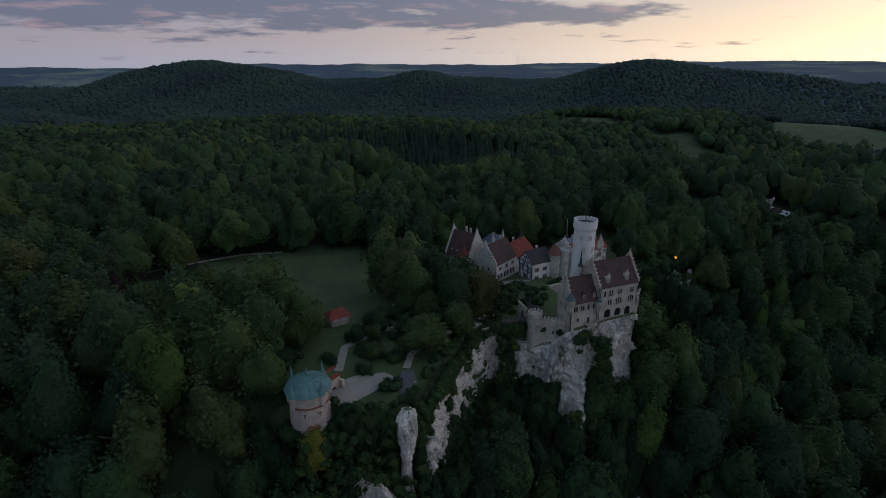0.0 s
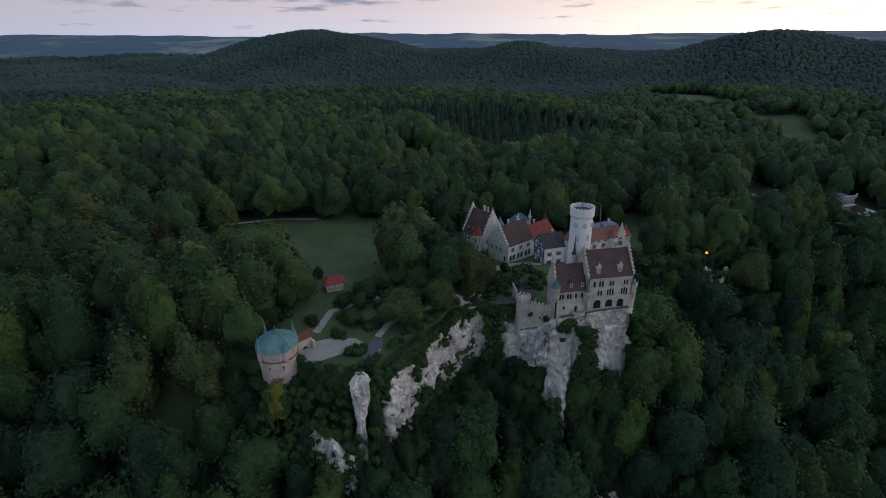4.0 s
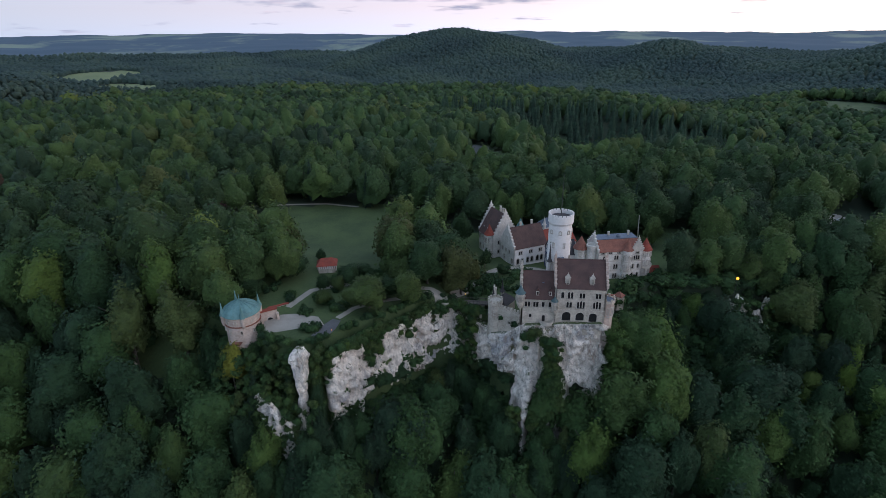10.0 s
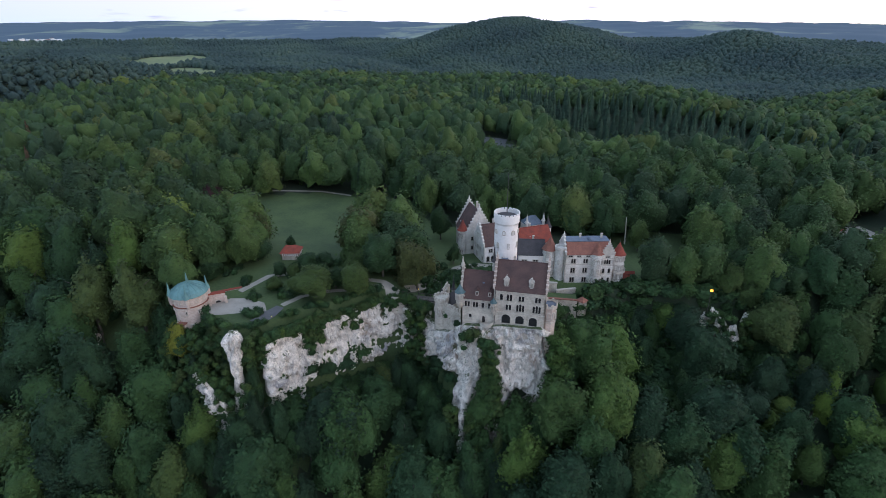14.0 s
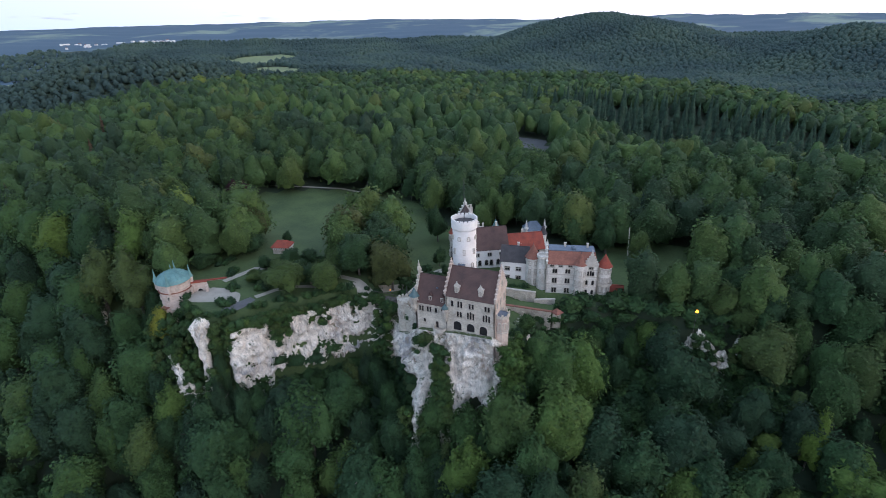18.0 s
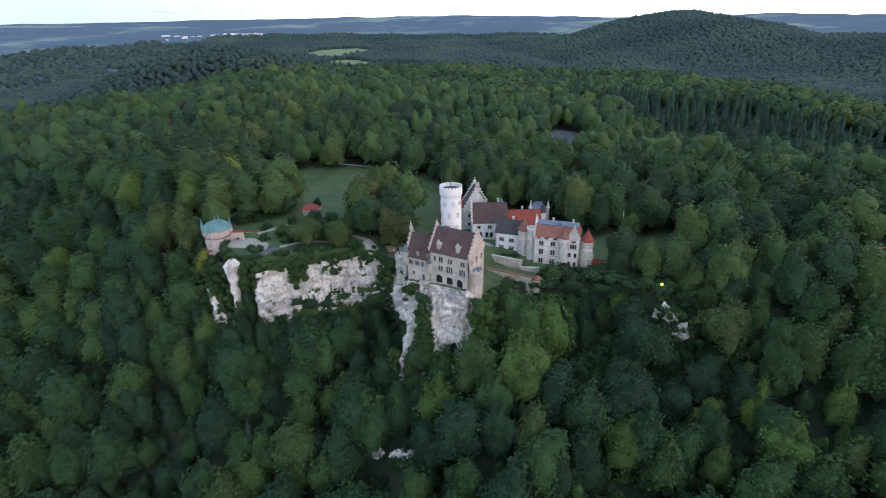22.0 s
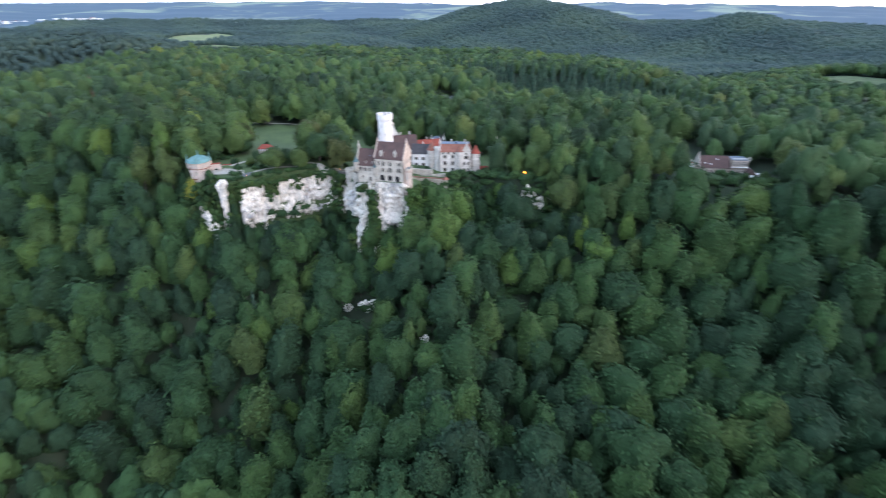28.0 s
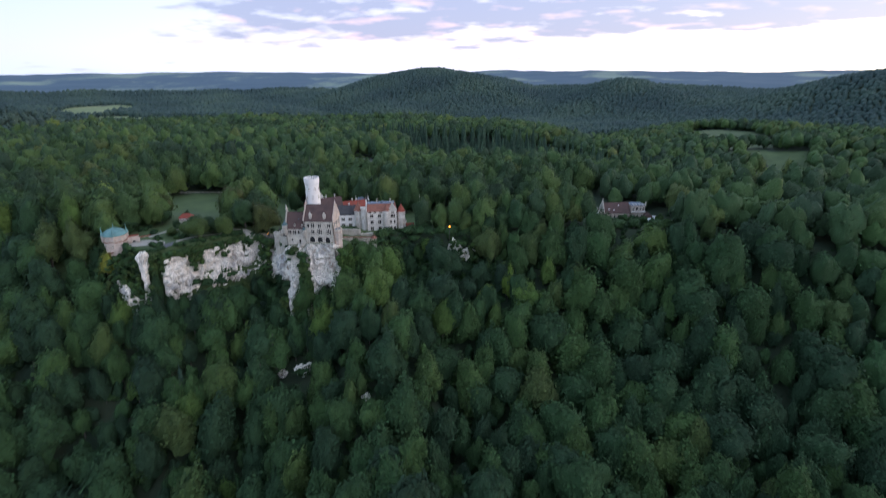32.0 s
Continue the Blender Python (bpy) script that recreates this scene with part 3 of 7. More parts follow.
def window_meshes(w, h, arch):
    """Pane and stone surround of one window, centred at its sill, facing -y."""
    key = (round(w, 2), round(h, 2), arch)
    if key in WINDOW_MESH:
        return WINDOW_MESH[key]
    bm = box(-w / 2, w / 2, 0.26, 0.30, 0, h)
    pane = bpy.data.meshes.new("window")
    bm.to_mesh(pane)
    bm.free()
    pane.materials.append(M_GLASS)
    t = min(0.22, 0.25 * w)
    inner, outer = [(-w / 2 + 0.02, 0.0)], [(-w / 2 - t, -t)]
    if arch:
        r = w / 2 - 0.02
        peak = 1.25 if arch == "point" else 1.0
        for i in range(9):
            an = math.pi * (1 - i / 8)
            inner.append((math.cos(an) * r, h - r * peak + math.sin(an) * r * peak))
            outer.append((math.cos(an) * (r + t) * 1.02, h - r * peak + math.sin(an) * (r + t) * peak + 0.02))
        fill = [(-w / 2 - t, h + t), (w / 2 + t, h + t)]
    else:
        inner += [(-w / 2 + 0.02, h - 0.02), (w / 2 - 0.02, h - 0.02)]
        outer += [(-w / 2 - t, h + t), (w / 2 + t, h + t)]
    inner.append((w / 2 - 0.02, 0.0))
    outer.append((w / 2 + t, -t))
    bm = bmesh.new()
    for i in range(len(inner)):
        j = (i + 1) % len(inner)
        for y0, y1 in ((-0.1, 0.3),):
            q = [inner[i], inner[j], outer[j], outer[i]]
            va = [bm.verts.new((u, y0, z)) for u, z in q]
            vb = [bm.verts.new((u, y1, z)) for u, z in q]
            bm.faces.new(va)
            bm.faces.new(vb[::-1])
            for a in range(4):
                b = (a + 1) % 4
                bm.faces.new((va[a], va[b], vb[b], vb[a]))
    if arch:
        # spandrels close the corners of the square hole
        r = w / 2
        for sgn in (-1, 1):
            pts = [(sgn * (w / 2 + 0.05), h + 0.05), (sgn * 0.0, h + 0.05)]
            peak = 1.25 if arch == "point" else 1.0
            for i in range(5):
                an = math.pi / 2 * (1 - i / 4)
                pts.append((sgn * math.cos(an) * r, h - r * peak + math.sin(an) * r * peak))
            va = [bm.verts.new((u, 0.02, z)) for u, z in pts]
            vb = [bm.verts.new((u, 0.31, z)) for u, z in pts]
            bm.faces.new(va)
            bm.faces.new(vb[::-1])
    if w > 0.9 and not arch:
        add_box(bm, -0.06, 0.06, 0.12, 0.28, 0, h)
        add_box(bm, -w / 2, w / 2, 0.12, 0.28, h * 0.6 - 0.05, h * 0.6 + 0.05)
    bmesh.ops.recalc_face_normals(bm, faces=bm.faces)
    fr = bpy.data.meshes.new("window_frame")
    bm.to_mesh(fr)
    bm.free()
    fr.materials.append(M_TRIM)
    WINDOW_MESH[key] = (pane, fr)
    return WINDOW_MESH[key]


def place_window(parent, m, w, h, arch=None):
    pane, fr = window_meshes(w, h, arch)
    a = new("window", pane)
    a.parent = parent
    a.matrix_local = m
    b = new("window_frame", fr)
    b.parent = a


def wall(parent, p0, p1, z0, z1, mat, openings=(), thick=0.5, name="wall", label=""):
    """A wall from p0 to p1 (seen from outside, left to right) with real openings: (middle, sill, width, height, arch)."""
    p0, p1 = Vector((*p0, 0)), Vector((*p1, 0))
    length = (p1 - p0).length
    holes = []
    for s, z, w, h, arch in openings:
        holes.append((s - w / 2, s + w / 2, z, z + h))
    us = sorted({0.0, length, *(v for q in holes for v in q[:2])})
    zs = sorted({z0, z1, *(v for q in holes for v in q[2:])})
    bm = bmesh.new()

    def quad(*pts):
        bm.faces.new([bm.verts.new(p) for p in pts])

    for ua, ub in zip(us[:-1], us[1:]):
        for za, zb in zip(zs[:-1], zs[1:]):
            um, zm = (ua + ub) / 2, (za + zb) / 2
            if any(q[0] < um < q[1] and q[2] < zm < q[3] for q in holes):
                continue
            quad((ua, 0, za), (ub, 0, za), (ub, 0, zb), (ua, 0, zb))
            quad((ua, thick, za), (ua, thick, zb), (ub, thick, zb), (ub, thick, za))
    for a, b, c, d in holes + [(0.0, length, z0, z1)]:
        quad((a, 0, c), (a, thick, c), (a, thick, d), (a, 0, d))
        quad((b, 0, c), (b, 0, d), (b, thick, d), (b, thick, c))
        quad((a, 0, c), (b, 0, c), (b, thick, c), (a, thick, c))
        quad((a, 0, d), (a, thick, d), (b, thick, d), (b, 0, d))
    bmesh.ops.remove_doubles(bm, verts=bm.verts, dist=1e-4)
    ob = part(name, bm, mat, parent, label)
    an = math.atan2(p1.y - p0.y, p1.x - p0.x)
    base = Matrix.Translation(p0) @ Matrix.Rotation(an, 4, "Z")
    ob.matrix_local = base
    for s, z, w, h, arch in openings:
        place_window(parent, base @ Matrix.Translation((s, 0, z)), w, h, arch)
    return ob


def pair(s, z, w, h, arch=None, gap=0.18):
    return [(s - w / 2 - gap / 2, z, w, h, arch), (s + w / 2 + gap / 2, z, w, h, arch)]


def triple(s, z, w, h, arch="point", gap=0.16):
    return [(s - w - gap, z, w, h * 0.9, arch), (s, z, w, h, arch), (s + w + gap, z, w, h * 0.9, arch)]


def stepped_gable(parent, p0, p1, z0, z1, steps, mat, thick=0.6, drop=0.0, finial=True):
    """A gable that climbs in steps from z0 at its ends to z1."""
    p0, p1 = Vector((*p0, 0)), Vector((*p1, 0))
    w = (p1 - p0).length
    pts, rise = [(-0.15, z0 - drop), (w + 0.15, z0 - drop)], (z1 - z0) / steps
    for i in range(steps):
        u = (w / 2 + 0.15) * i / steps
        pts += [(w + 0.15 - u, z0 + rise * i + (rise if i else rise * 0.9)), (w + 0.15 - (w / 2 + 0.15) * (i + 1) / steps * (1 if i < steps - 1 else 0.86), z0 + rise * (i + 1))]
    right = [p for p in pts[2:]]
    left = [(w - u, z) for u, z in right][::-1]
    bm = extrude_outline(pts[:2] + right + left, -thick / 2, thick / 2)
    # coping stones on the steps
    for i in range(steps):
        ua, ub = (w / 2 + 0.15) * i / steps, (w / 2 + 0.15) * (i + 1) / steps
        z = z0 + rise * (i + 1)
        for a, b in ((-0.15 + ua - 0.12, -0.15 + ub), (w + 0.15 - ub, w + 0.15 - ua + 0.12)):
            add_box(bm, a, b, -thick / 2 - 0.1, thick / 2 + 0.1, z, z + 0.16)
    if finial:
        add_box(bm, w / 2 - 0.3, w / 2 + 0.3, -0.3, 0.3, z1, z1 + 1.0)
        add_box(bm, w / 2 - 0.12, w / 2 + 0.12, -0.12, 0.12, z1 + 1.0, z1 + 1.9)
    ob = part("stepped_gable", bm, mat, parent)
    an = math.atan2(p1.y - p0.y, p1.x - p0.x)
    ob.matrix_local = Matrix.Translation(p0) @ Matrix.Rotation(an, 4, "Z")
    return ob


def saddle_roof(parent, u0, u1, v0, v1, eave, ridge, mat, over=0.35, label=""):
    """Two tiled slopes with the ridge along u, and a ridge course."""
    vm = (v0 + v1) / 2
    for va, sgn in ((v0, -1), (v1, 1)):
        k = (ridge - eave) / abs(vm - va)
        lo = (va + sgn * over, eave - k * over)
        bm = bmesh.new()
        n = Vector((0, sgn * (ridge - eave), abs(vm - va))).normalized() * 0.22
        q = [(u0, lo[0], lo[1]), (u1, lo[0], lo[1]), (u1, vm, ridge), (u0, vm, ridge)]
        a = [bm.verts.new(p) for p in q]
        b = [bm.verts.new(Vector(p) + n) for p in q]
        bm.faces.new(a)
        bm.faces.new(b[::-1])
        for i in range(4):
            j = (i + 1) % 4
            bm.faces.new((a[i], a[j], b[j], b[i]))
        part("roof_slope", bm, mat, parent, label)
    part("ridge_course", box(u0, u1, vm - 0.16, vm + 0.16, ridge + 0.12, ridge + 0.36), mat, parent)


def chimney(parent, u, v, z0, z1, w=0.7):
    bm = box(u - w / 2, u + w / 2, v - w / 2, v + w / 2, z0, z1)
    add_box(bm, u - w / 2 - 0.1, u + w / 2 + 0.1, v - w / 2 - 0.1, v + w / 2 + 0.1, z1, z1 + 0.2)
    part("chimney", bm, M_TRIM, parent)


def cone_roof(parent, cx, cy, r, z0, z1, mat, sides=10, label="", knob=True):
    bm = lathe([(r + 0.45, z0 - 0.15), (r * 0.93, z0 + (z1 - z0) * 0.14), (r * 0.46, z0 + (z1 - z0) * 0.55), (0.06, z1)], sides, cx, cy)
    part("roof", bm, mat, parent, label)
    if knob:
        part("finial", lathe([(0.05, z1 - 0.1), (0.16, z1 + 0.25), (0.04, z1 + 0.5), (0.03, z1 + 1.3)], 6, cx, cy), M_IRON, parent)


def round_windows(parent, cx, cy, r, z, w, h, angles, arch=None):
    """Windows let into a round wall, each in its own niche frame; angles in degrees, -90 faces -y."""
    for a in angles:
        m = Matrix.Translation((cx, cy, 0)) @ Matrix.Rotation(radians(a + 90), 4, "Z") @ Matrix.Translation((0, -r - 0.03 - 0.22, z))
        place_window(parent, m, w, h, arch)
# ---- the cliffs ----
def rock_noise(s, z, x, y, seed):
    v = Vector((x * 0.10, y * 0.10, z * 0.055 + seed))
    a = noise.noise(v) * 2.0
    b = noise.ridged_multi_fractal(Vector((x * 0.16, y * 0.16, z * 0.075 + seed)), 0.9, 2.1, 4, 1.0, 2.0) - 1.1
    c = noise.noise(Vector((x * 0.36, y * 0.36, z * 0.30 + seed))) * 1.3 - abs(noise.noise(Vector((x * 0.3 + 7, y * 0.3, z * 0.16 + seed)))) * 1.6 + 0.4
    d = noise.noise(Vector((x * 0.95, y * 0.95, z * 0.8 + seed))) * 0.6 + noise.noise(Vector((x * 2.1, y * 2.1, z * 1.9 + seed))) * 0.35
    fold = (0.42 - abs(noise.noise(Vector((x * 0.5, y * 0.5 + 3, z * 0.27 + seed))))) * 2.4
    ledge = abs(noise.noise(Vector((s * 0.06, z * 0.36, seed)))) * 1.4
    crack = max(0.0, 0.16 - abs(noise.noise(Vector((s * 0.22, z * 0.03, seed + 5))))) * 6
    e = abs(noise.noise(Vector((x * 1.3, y * 1.3, z * 0.45 + seed)))) * 1.5
    return a * 1.1 + b * 1.2 + c * 1.1 + d * 1.7 + fold * 0.8 - ledge * 1.6 - crack - e


def cliff_face(name, line, tops, bottom, seed, bulge, label, step_s=0.45, step_z=0.5, back=5.0, out=0.0):
    """A weathered rock face under a line in plan; bulge(x, z) pushes it outward."""
    line = [Vector(p) for p in line]
    seg = [(b - a).length for a, b in zip(line[:-1], line[1:])]
    total = sum(seg)
    n = int(total / step_s)
    cols = []
    acc = np.cumsum([0] + seg)
    for i in range(n + 1):
        s = total * i / n
        j = min(int(np.searchsorted(acc, s, "right")) - 1, len(seg) - 1)
        k = (s - acc[j]) / seg[j]
        p = line[j].lerp(line[j + 1], k)
        # outward normal, smoothed over a few metres
        a = np.interp([s - 2.5, s + 2.5], acc, [q.x for q in line])
        b = np.interp([s - 2.5, s + 2.5], acc, [q.y for q in line])
        t = Vector((a[1] - a[0], b[1] - b[0])).normalized()
        cols.append((s, p, Vector((t.y, -t.x)), float(np.interp(s, acc, tops))))
    rows = int(max(t for *_, t in cols) - bottom) / step_z
    rows = int(rows)
    vs = []
    for s, p, nrm, top in cols:
        fade = min(1.0, s / 4, (total - s) / 4)
        for r in range(-3, rows + 1):
            if r < 0:
                z, off = top + 0.25 * noise.noise(Vector((s * 0.3, r, seed))), -back * (-r) / 3
                dis = off
            else:
                z = top - (top - bottom) * r / rows
                soft = min(1.0, r / 3)
                dis = soft * fade * rock_noise(s, z, p.x, p.y, seed) * 0.9 + bulge(p.x, z) - 1.0 + out + (1 - fade) * -2.0
            vs.append((p.x + nrm.x * dis, p.y + nrm.y * dis, z))
    h = rows + 4
    ix = np.arange((n + 1) * h).reshape(n + 1, h)
    fs = np.stack([ix[:-1, :-1], ix[:-1, 1:], ix[1:, 1:], ix[1:, :-1]], -1).reshape(-1, 4)
    ob = mesh_object(name, vs, fs, M_ROCK)
    tagged(ob, label, "cliff", kind="structure")
    return ob


def g(v, c, w):
    return math.exp(-((v - c) / w) ** 2)


def castle_bulge(x, z):
    out = 0.5
    if x > -8:
        out += 7.5 * g(x, 3.4 - 0.8 * min(1, max(0, (-20 - z) / 10)), 2.4 - 1.3 * min(1, max(0, (-22 - z) / 10))) * min(1, max(0, (-6 - z) / 22)) + 2.5 * g(x, 11, 5) * min(1, max(0, (-4 - z) / 14))
        out += 3.0 * min(1, max(0, (-24 - z) / 16))
    out -= 6.5 * g(x, 19.3, 2.6) * g(z, -23.5, 2.8)
    if x < -2:
        out += 2.0 * g(z, -13, 5) - 4.5 * min(1, max(0, (-19 - z) / 3)) + 5 * min(1, max(0, (-26 - z) / 6))
    return out


def white_bulge(x, z):
    hole = 3.0 * g(x, -54, 1.0) * g(z, -5.5, 1.6)
    over = -2.5 * min(1, max(0, (-20 - z) / 3)) * (1 if x > -50 else 0.4)
    return 0.8 * g(x, -58, 5) - hole + over - 0.9 * g(x, -47, 3.0) * (1 if z > -9 else 0.4)


cliff_face("cliff_west", [(-60, -20), (-58.5, -21), (-57, -20.5), (-53, -16.5), (-49, -11), (-43, -5), (-37, 1.5), (-31, 9.5), (-25, 13), (-19, 13.5), (-13, 11), (-9, 8)],
           [-3.5, -2, -0.5, 0.5, 1.0, 0.5, 0.5, 0.2, -2, -4, -5, -6], -34, 4.2, white_bulge, "pale weathered limestone cliff with overhangs and grassy ledges", out=2.0)
cliff_face("cliff_castle", [(-16, 12), (-11, 9), (-9.5, 5.5), (-5, 2.6), (-1.5, -0.5), (1, -2.0), (9, -2.2), (13, -2.6), (20, -2.6), (25.6, -2.6), (28.4, -0.5), (29, 6), (29.5, 18), (31, 29)],
           [-6, -6.2, -6.2, -4.5, 0.0, 1.6, 2.2, 3.2, 3.4, 3.6, 1.8, -2, -5, -6], -52, 9.7, castle_bulge, "tall grey and white limestone crag under the castle")
cliff_face("cliff_lower", [(-82, -27), (-78, -30), (-73, -32), (-68, -31.5), (-64, -28.5), (-61, -25)], [-15, -9, -11, -17, -21, -24], -38, 15.3,
           lambda x, z: 0.3 + 1.6 * g(x, -72, 4) * min(1, max(0, (-12 - z) / 8)), "broken grey limestone below the round bastion", back=2.0)
def boulder(x, y, z, rx, ry, rz, seed, label, name="rock"):
    bm = bmesh.new()
    bmesh.ops.create_icosphere(bm, subdivisions=4, radius=1.0)
    for v in bm.verts:
        c = v.co.normalized()
        k = 0.85 + 0.5 * noise.noise(c * 1.3 + Vector((seed, 0, 0))) + 0.5 * (0.4 - abs(noise.noise(c * 2.7 + Vector((0, seed, 0)))) * 2) + 0.22 * noise.noise(c * 6) + 0.1 * noise.noise(c * 13)
        v.co = Vector((c.x * rx, c.y * ry, c.z * rz)) * k
    me = bpy.data.meshes.new(name)
    bm.to_mesh(me)
    bm.free()
    me.materials.append(M_ROCK)
    ob = new(name, me)
    ob.location = (x, y, z)
    return tagged(ob, label, "rock")


def rock_pillar():
    """The free-standing needle beside the white cliff: broad head, narrow foot."""
    bm = lathe([(0.6, 5.6), (1.7, 5.0), (2.5, 3.4), (2.7, 1.4), (2.4, -1), (2.1, -4), (1.6, -7), (1.3, -10), (1.4, -14), (2.4, -22)], 22)
    bmesh.ops.subdivide_edges(bm, edges=bm.edges, cuts=2, use_grid_fill=True)
    for v in bm.verts:
        a = noise.noise(Vector((v.co.x * 0.5, v.co.y * 0.5, v.co.z * 0.22))) * 0.5 + noise.noise(v.co * 0.9) * 0.7 + noise.noise(v.co * 2.4) * 0.4
        n = Vector((v.co.x, v.co.y, 0)).normalized()
        v.co += n * a
        v.co.x += 0.05 * (v.co.z + 4)
    me = bpy.data.meshes.new("rock_pillar")
    bm.to_mesh(me)
    bm.free()
    me.materials.append(M_ROCK)
    ob = new("rock_pillar", me)
    ob.location = (-64.5, -25.5, 0)
    tagged(ob, "free-standing pale limestone needle beside the cliff", "rock")


rock_pillar()
for i, (x, y, z, a, b, c) in enumerate([(84.5, 40.5, -10, 1.7, 1.6, 3.6), (87, 40, -13, 2.4, 2, 3.6), (90.5, 39, -16, 3.2, 2, 4), (93.5, 41, -18, 2.4, 2, 4), (96.5, 44, -12, 1.6, 1.6, 3.5), (82, 41.5, -13, 1.6, 1.6, 4)]):
    boulder(x, y, z, a, b, c, 40 + i * 3.3, "broken pale limestone outcrop among trees", "outcrop")
for i, (x, y, z, a, b, c) in enumerate([(12, -26.5, 2, 4, 3, 3.5), (15, -25, 1, 2.6, 2, 3), (1, -26.6, 2, 2.4, 2, 2.5),
                                        (-128, -16, 1, 2.4, 2.2, 3.6), (50.5, -46.5, 1.5, 2, 2, 3.5), (-34, -53, 2, 3, 2, 4), (-50, -59, 2, 2.5, 2, 4), (-98, -30, 1, 2, 2, 5), (-191, -5, 4, 3, 2.5, 8)]):
    boulder(x, y, z + float(ground(np.array([float(x)]), np.array([float(y)]))[0]), a, b, c, i * 2.7, "bare limestone block on the wooded slope")

# ---- the castle ----
# main house: lower wing
low = thing("castle_house", 0, 0, 0, 0, "low stone castle house with brown roof on the crag", "castle house")
wall(low, (0, 0), (10.3, 0), -4, 11.1, M_STONE, pair(2.0, 7.7, 0.75, 1.9) + pair(4.6, 7.7, 0.75, 1.9) + [(6.9, 7.8, 0.9, 1.8, None), (9.0, 7.8, 0.9, 1.8, None),
     (3.0, 3.9, 0.9, 1.3, "round"), (7.2, 2.5, 1.0, 2.4, "round")])
wall(low, (0, 8.4), (0, 0), -8, 11.1, M_STONE, [(2.5, 7.6, 0.8, 1.8, "point"), (5.5, 7.6, 0.8, 1.8, "point"), (4.2, 3.5, 0.8, 1.5, "point")])
wall(low, (10.3, 8.4), (0, 8.4), -4, 11.1, M_STONE, [(3, 7.4, 0.9, 1.8, None), (6, 7.4, 0.9, 1.8, None)])
stepped_gable(low, (0.0, 8.4), (0.0, 0.0), 11.1, 19.6, 6, M_STONE)
saddle_roof(low, 0.3, 10.3, 0, 8.4, 11.1, 18.2, M_ROOF)
part("string_course", box(0, 10.3, -0.12, -0.003, 10.7, 11.0), M_TRIM, low)
for u in (5.0, 8.9):
    bm = box(u - 0.55, u + 0.55, 0.5, 2.4, 11.6, 13.3)
    part("dormer", bm, M_ROOF_DARK, low)
    bm = bmesh.new()
    bm.faces.new([bm.verts.new(p) for p in ((u - 0.75, 0.3, 13.2), (u + 0.75, 0.3, 13.2), (u, 0.3, 14.3))])
    bmesh.ops.extrude_face_region(bm, geom=bm.faces[:])
    bmesh.ops.translate(bm, verts=bm.verts[3:], vec=(0, 2.6, 0))
    part("dormer_roof", bm, M_ROOF, low)
    place_window(low, Matrix.Translation((u, 0.24, 11.9)), 0.6, 1.1, None)
part("skylight", box(6.4, 7.0, 2.0, 2.7, 15.2, 15.5), M_ZINC, low)
# round balcony on corbels
part("balcony", lathe([(0.6, 0.4), (1.4, 1.2), (2.1, 2.1), (2.2, 2.3), (2.2, 3.3), (1.95, 3.3), (1.95, 2.5), (0.3, 2.4)], 20, 8.2, -0.2), M_TRIM, low, "half-round stone balcony")

# corner turret with copper hood
turret = thing("corner_turret", -0.3, 0.2, 0, 0, "small corner turret with green copper hood", "turret")
part("shaft", lathe([(0.25, 6.6), (0.8, 7.6), (1.25, 8.8), (1.25, 9.6)], 12), M_STONE, turret)
part("lantern", lathe([(1.3, 9.6), (1.3, 12.4), (1.5, 12.4), (1.5, 12.7)], 12), M_TRIM, turret)
round_windows(turret, 0, 0, 1.2, 10.1, 0.5, 1.7, (-165, -130, -95, -60, -25), "round")
cone_roof(turret, 0, 0, 1.3, 12.7, 15.3, M_COPPER_DARK, 10, "weathered green copper hood")

# pinnacle on the west gable
pin = thing("gable_pinnacle", -0.2, 4.2, 19.5, 0, "slender stone pinnacle on the west gable", "pinnacle")
part("shaft", lathe([(0.55, 0), (0.5, 1.0), (0.3, 1.2), (0.26, 2.2), (0.05, 2.9)], 8), M_STONE, pin)
part("ball", lathe([(0.05, 2.8), (0.2, 3.0), (0.05, 3.25)], 8), M_WHITE, pin)

# main house: high wing
high = thing("castle_house", 10.3, -0.7, 0, 0, "tall stone castle house with three arches and brown roof", "castle house")
OP = [(2.3, 11.6, 0.9, 2.1, "round")] + pair(4.7, 11.5, 0.75, 2.3, "point") + pair(8.3, 11.7, 0.75, 1.8) + pair(13.2, 11.7, 0.75, 1.8)
OP += pair(4.5, 8.3, 0.75, 2.0, "point") + triple(8.1, 8.1, 0.7, 2.7) + triple(13.0, 8.1, 0.7, 2.7)
OP += [(3.9, 3.6, 2.7, 3.2, "round"), (8.1, 3.8, 2.6, 2.9, "round"), (12.1, 3.5, 2.5, 3.1, "round")]
wall(high, (0, 0), (15.6, 0), -4, 15.3, M_STONE, OP)
wall(high, (15.6, 0), (15.6, 11.4), -6, 15.3, M_GABLE, [(2.2, 11.8, 0.9, 2.2, "point"), (5.7, 11.6, 1.0, 2.6, "point"), (9.2, 11.8, 0.9, 2.2, "point"), (8.6, 7.4, 0.9, 2.2, "point"),
     (2.0, 7.6, 0.8, 2.2, "point"), (9.0, 3.0, 0.9, 2.0, "round")])
wall(high, (15.6, 11.4), (0, 11.4), -4, 15.3, M_STONE, [(4, 11, 0.9, 2, None), (8, 11, 0.9, 2, None), (12, 11, 0.9, 2, None)])
wall(high, (0, 11.4), (0, 0), -4, 15.3, M_STONE)
stepped_gable(high, (15.6, 0), (15.6, 11.4), 15.3, 23.2, 7, M_GABLE)
stepped_gable(high, (0, 11.4), (0, 0), 15.3, 23.0, 7, M_GABLE)
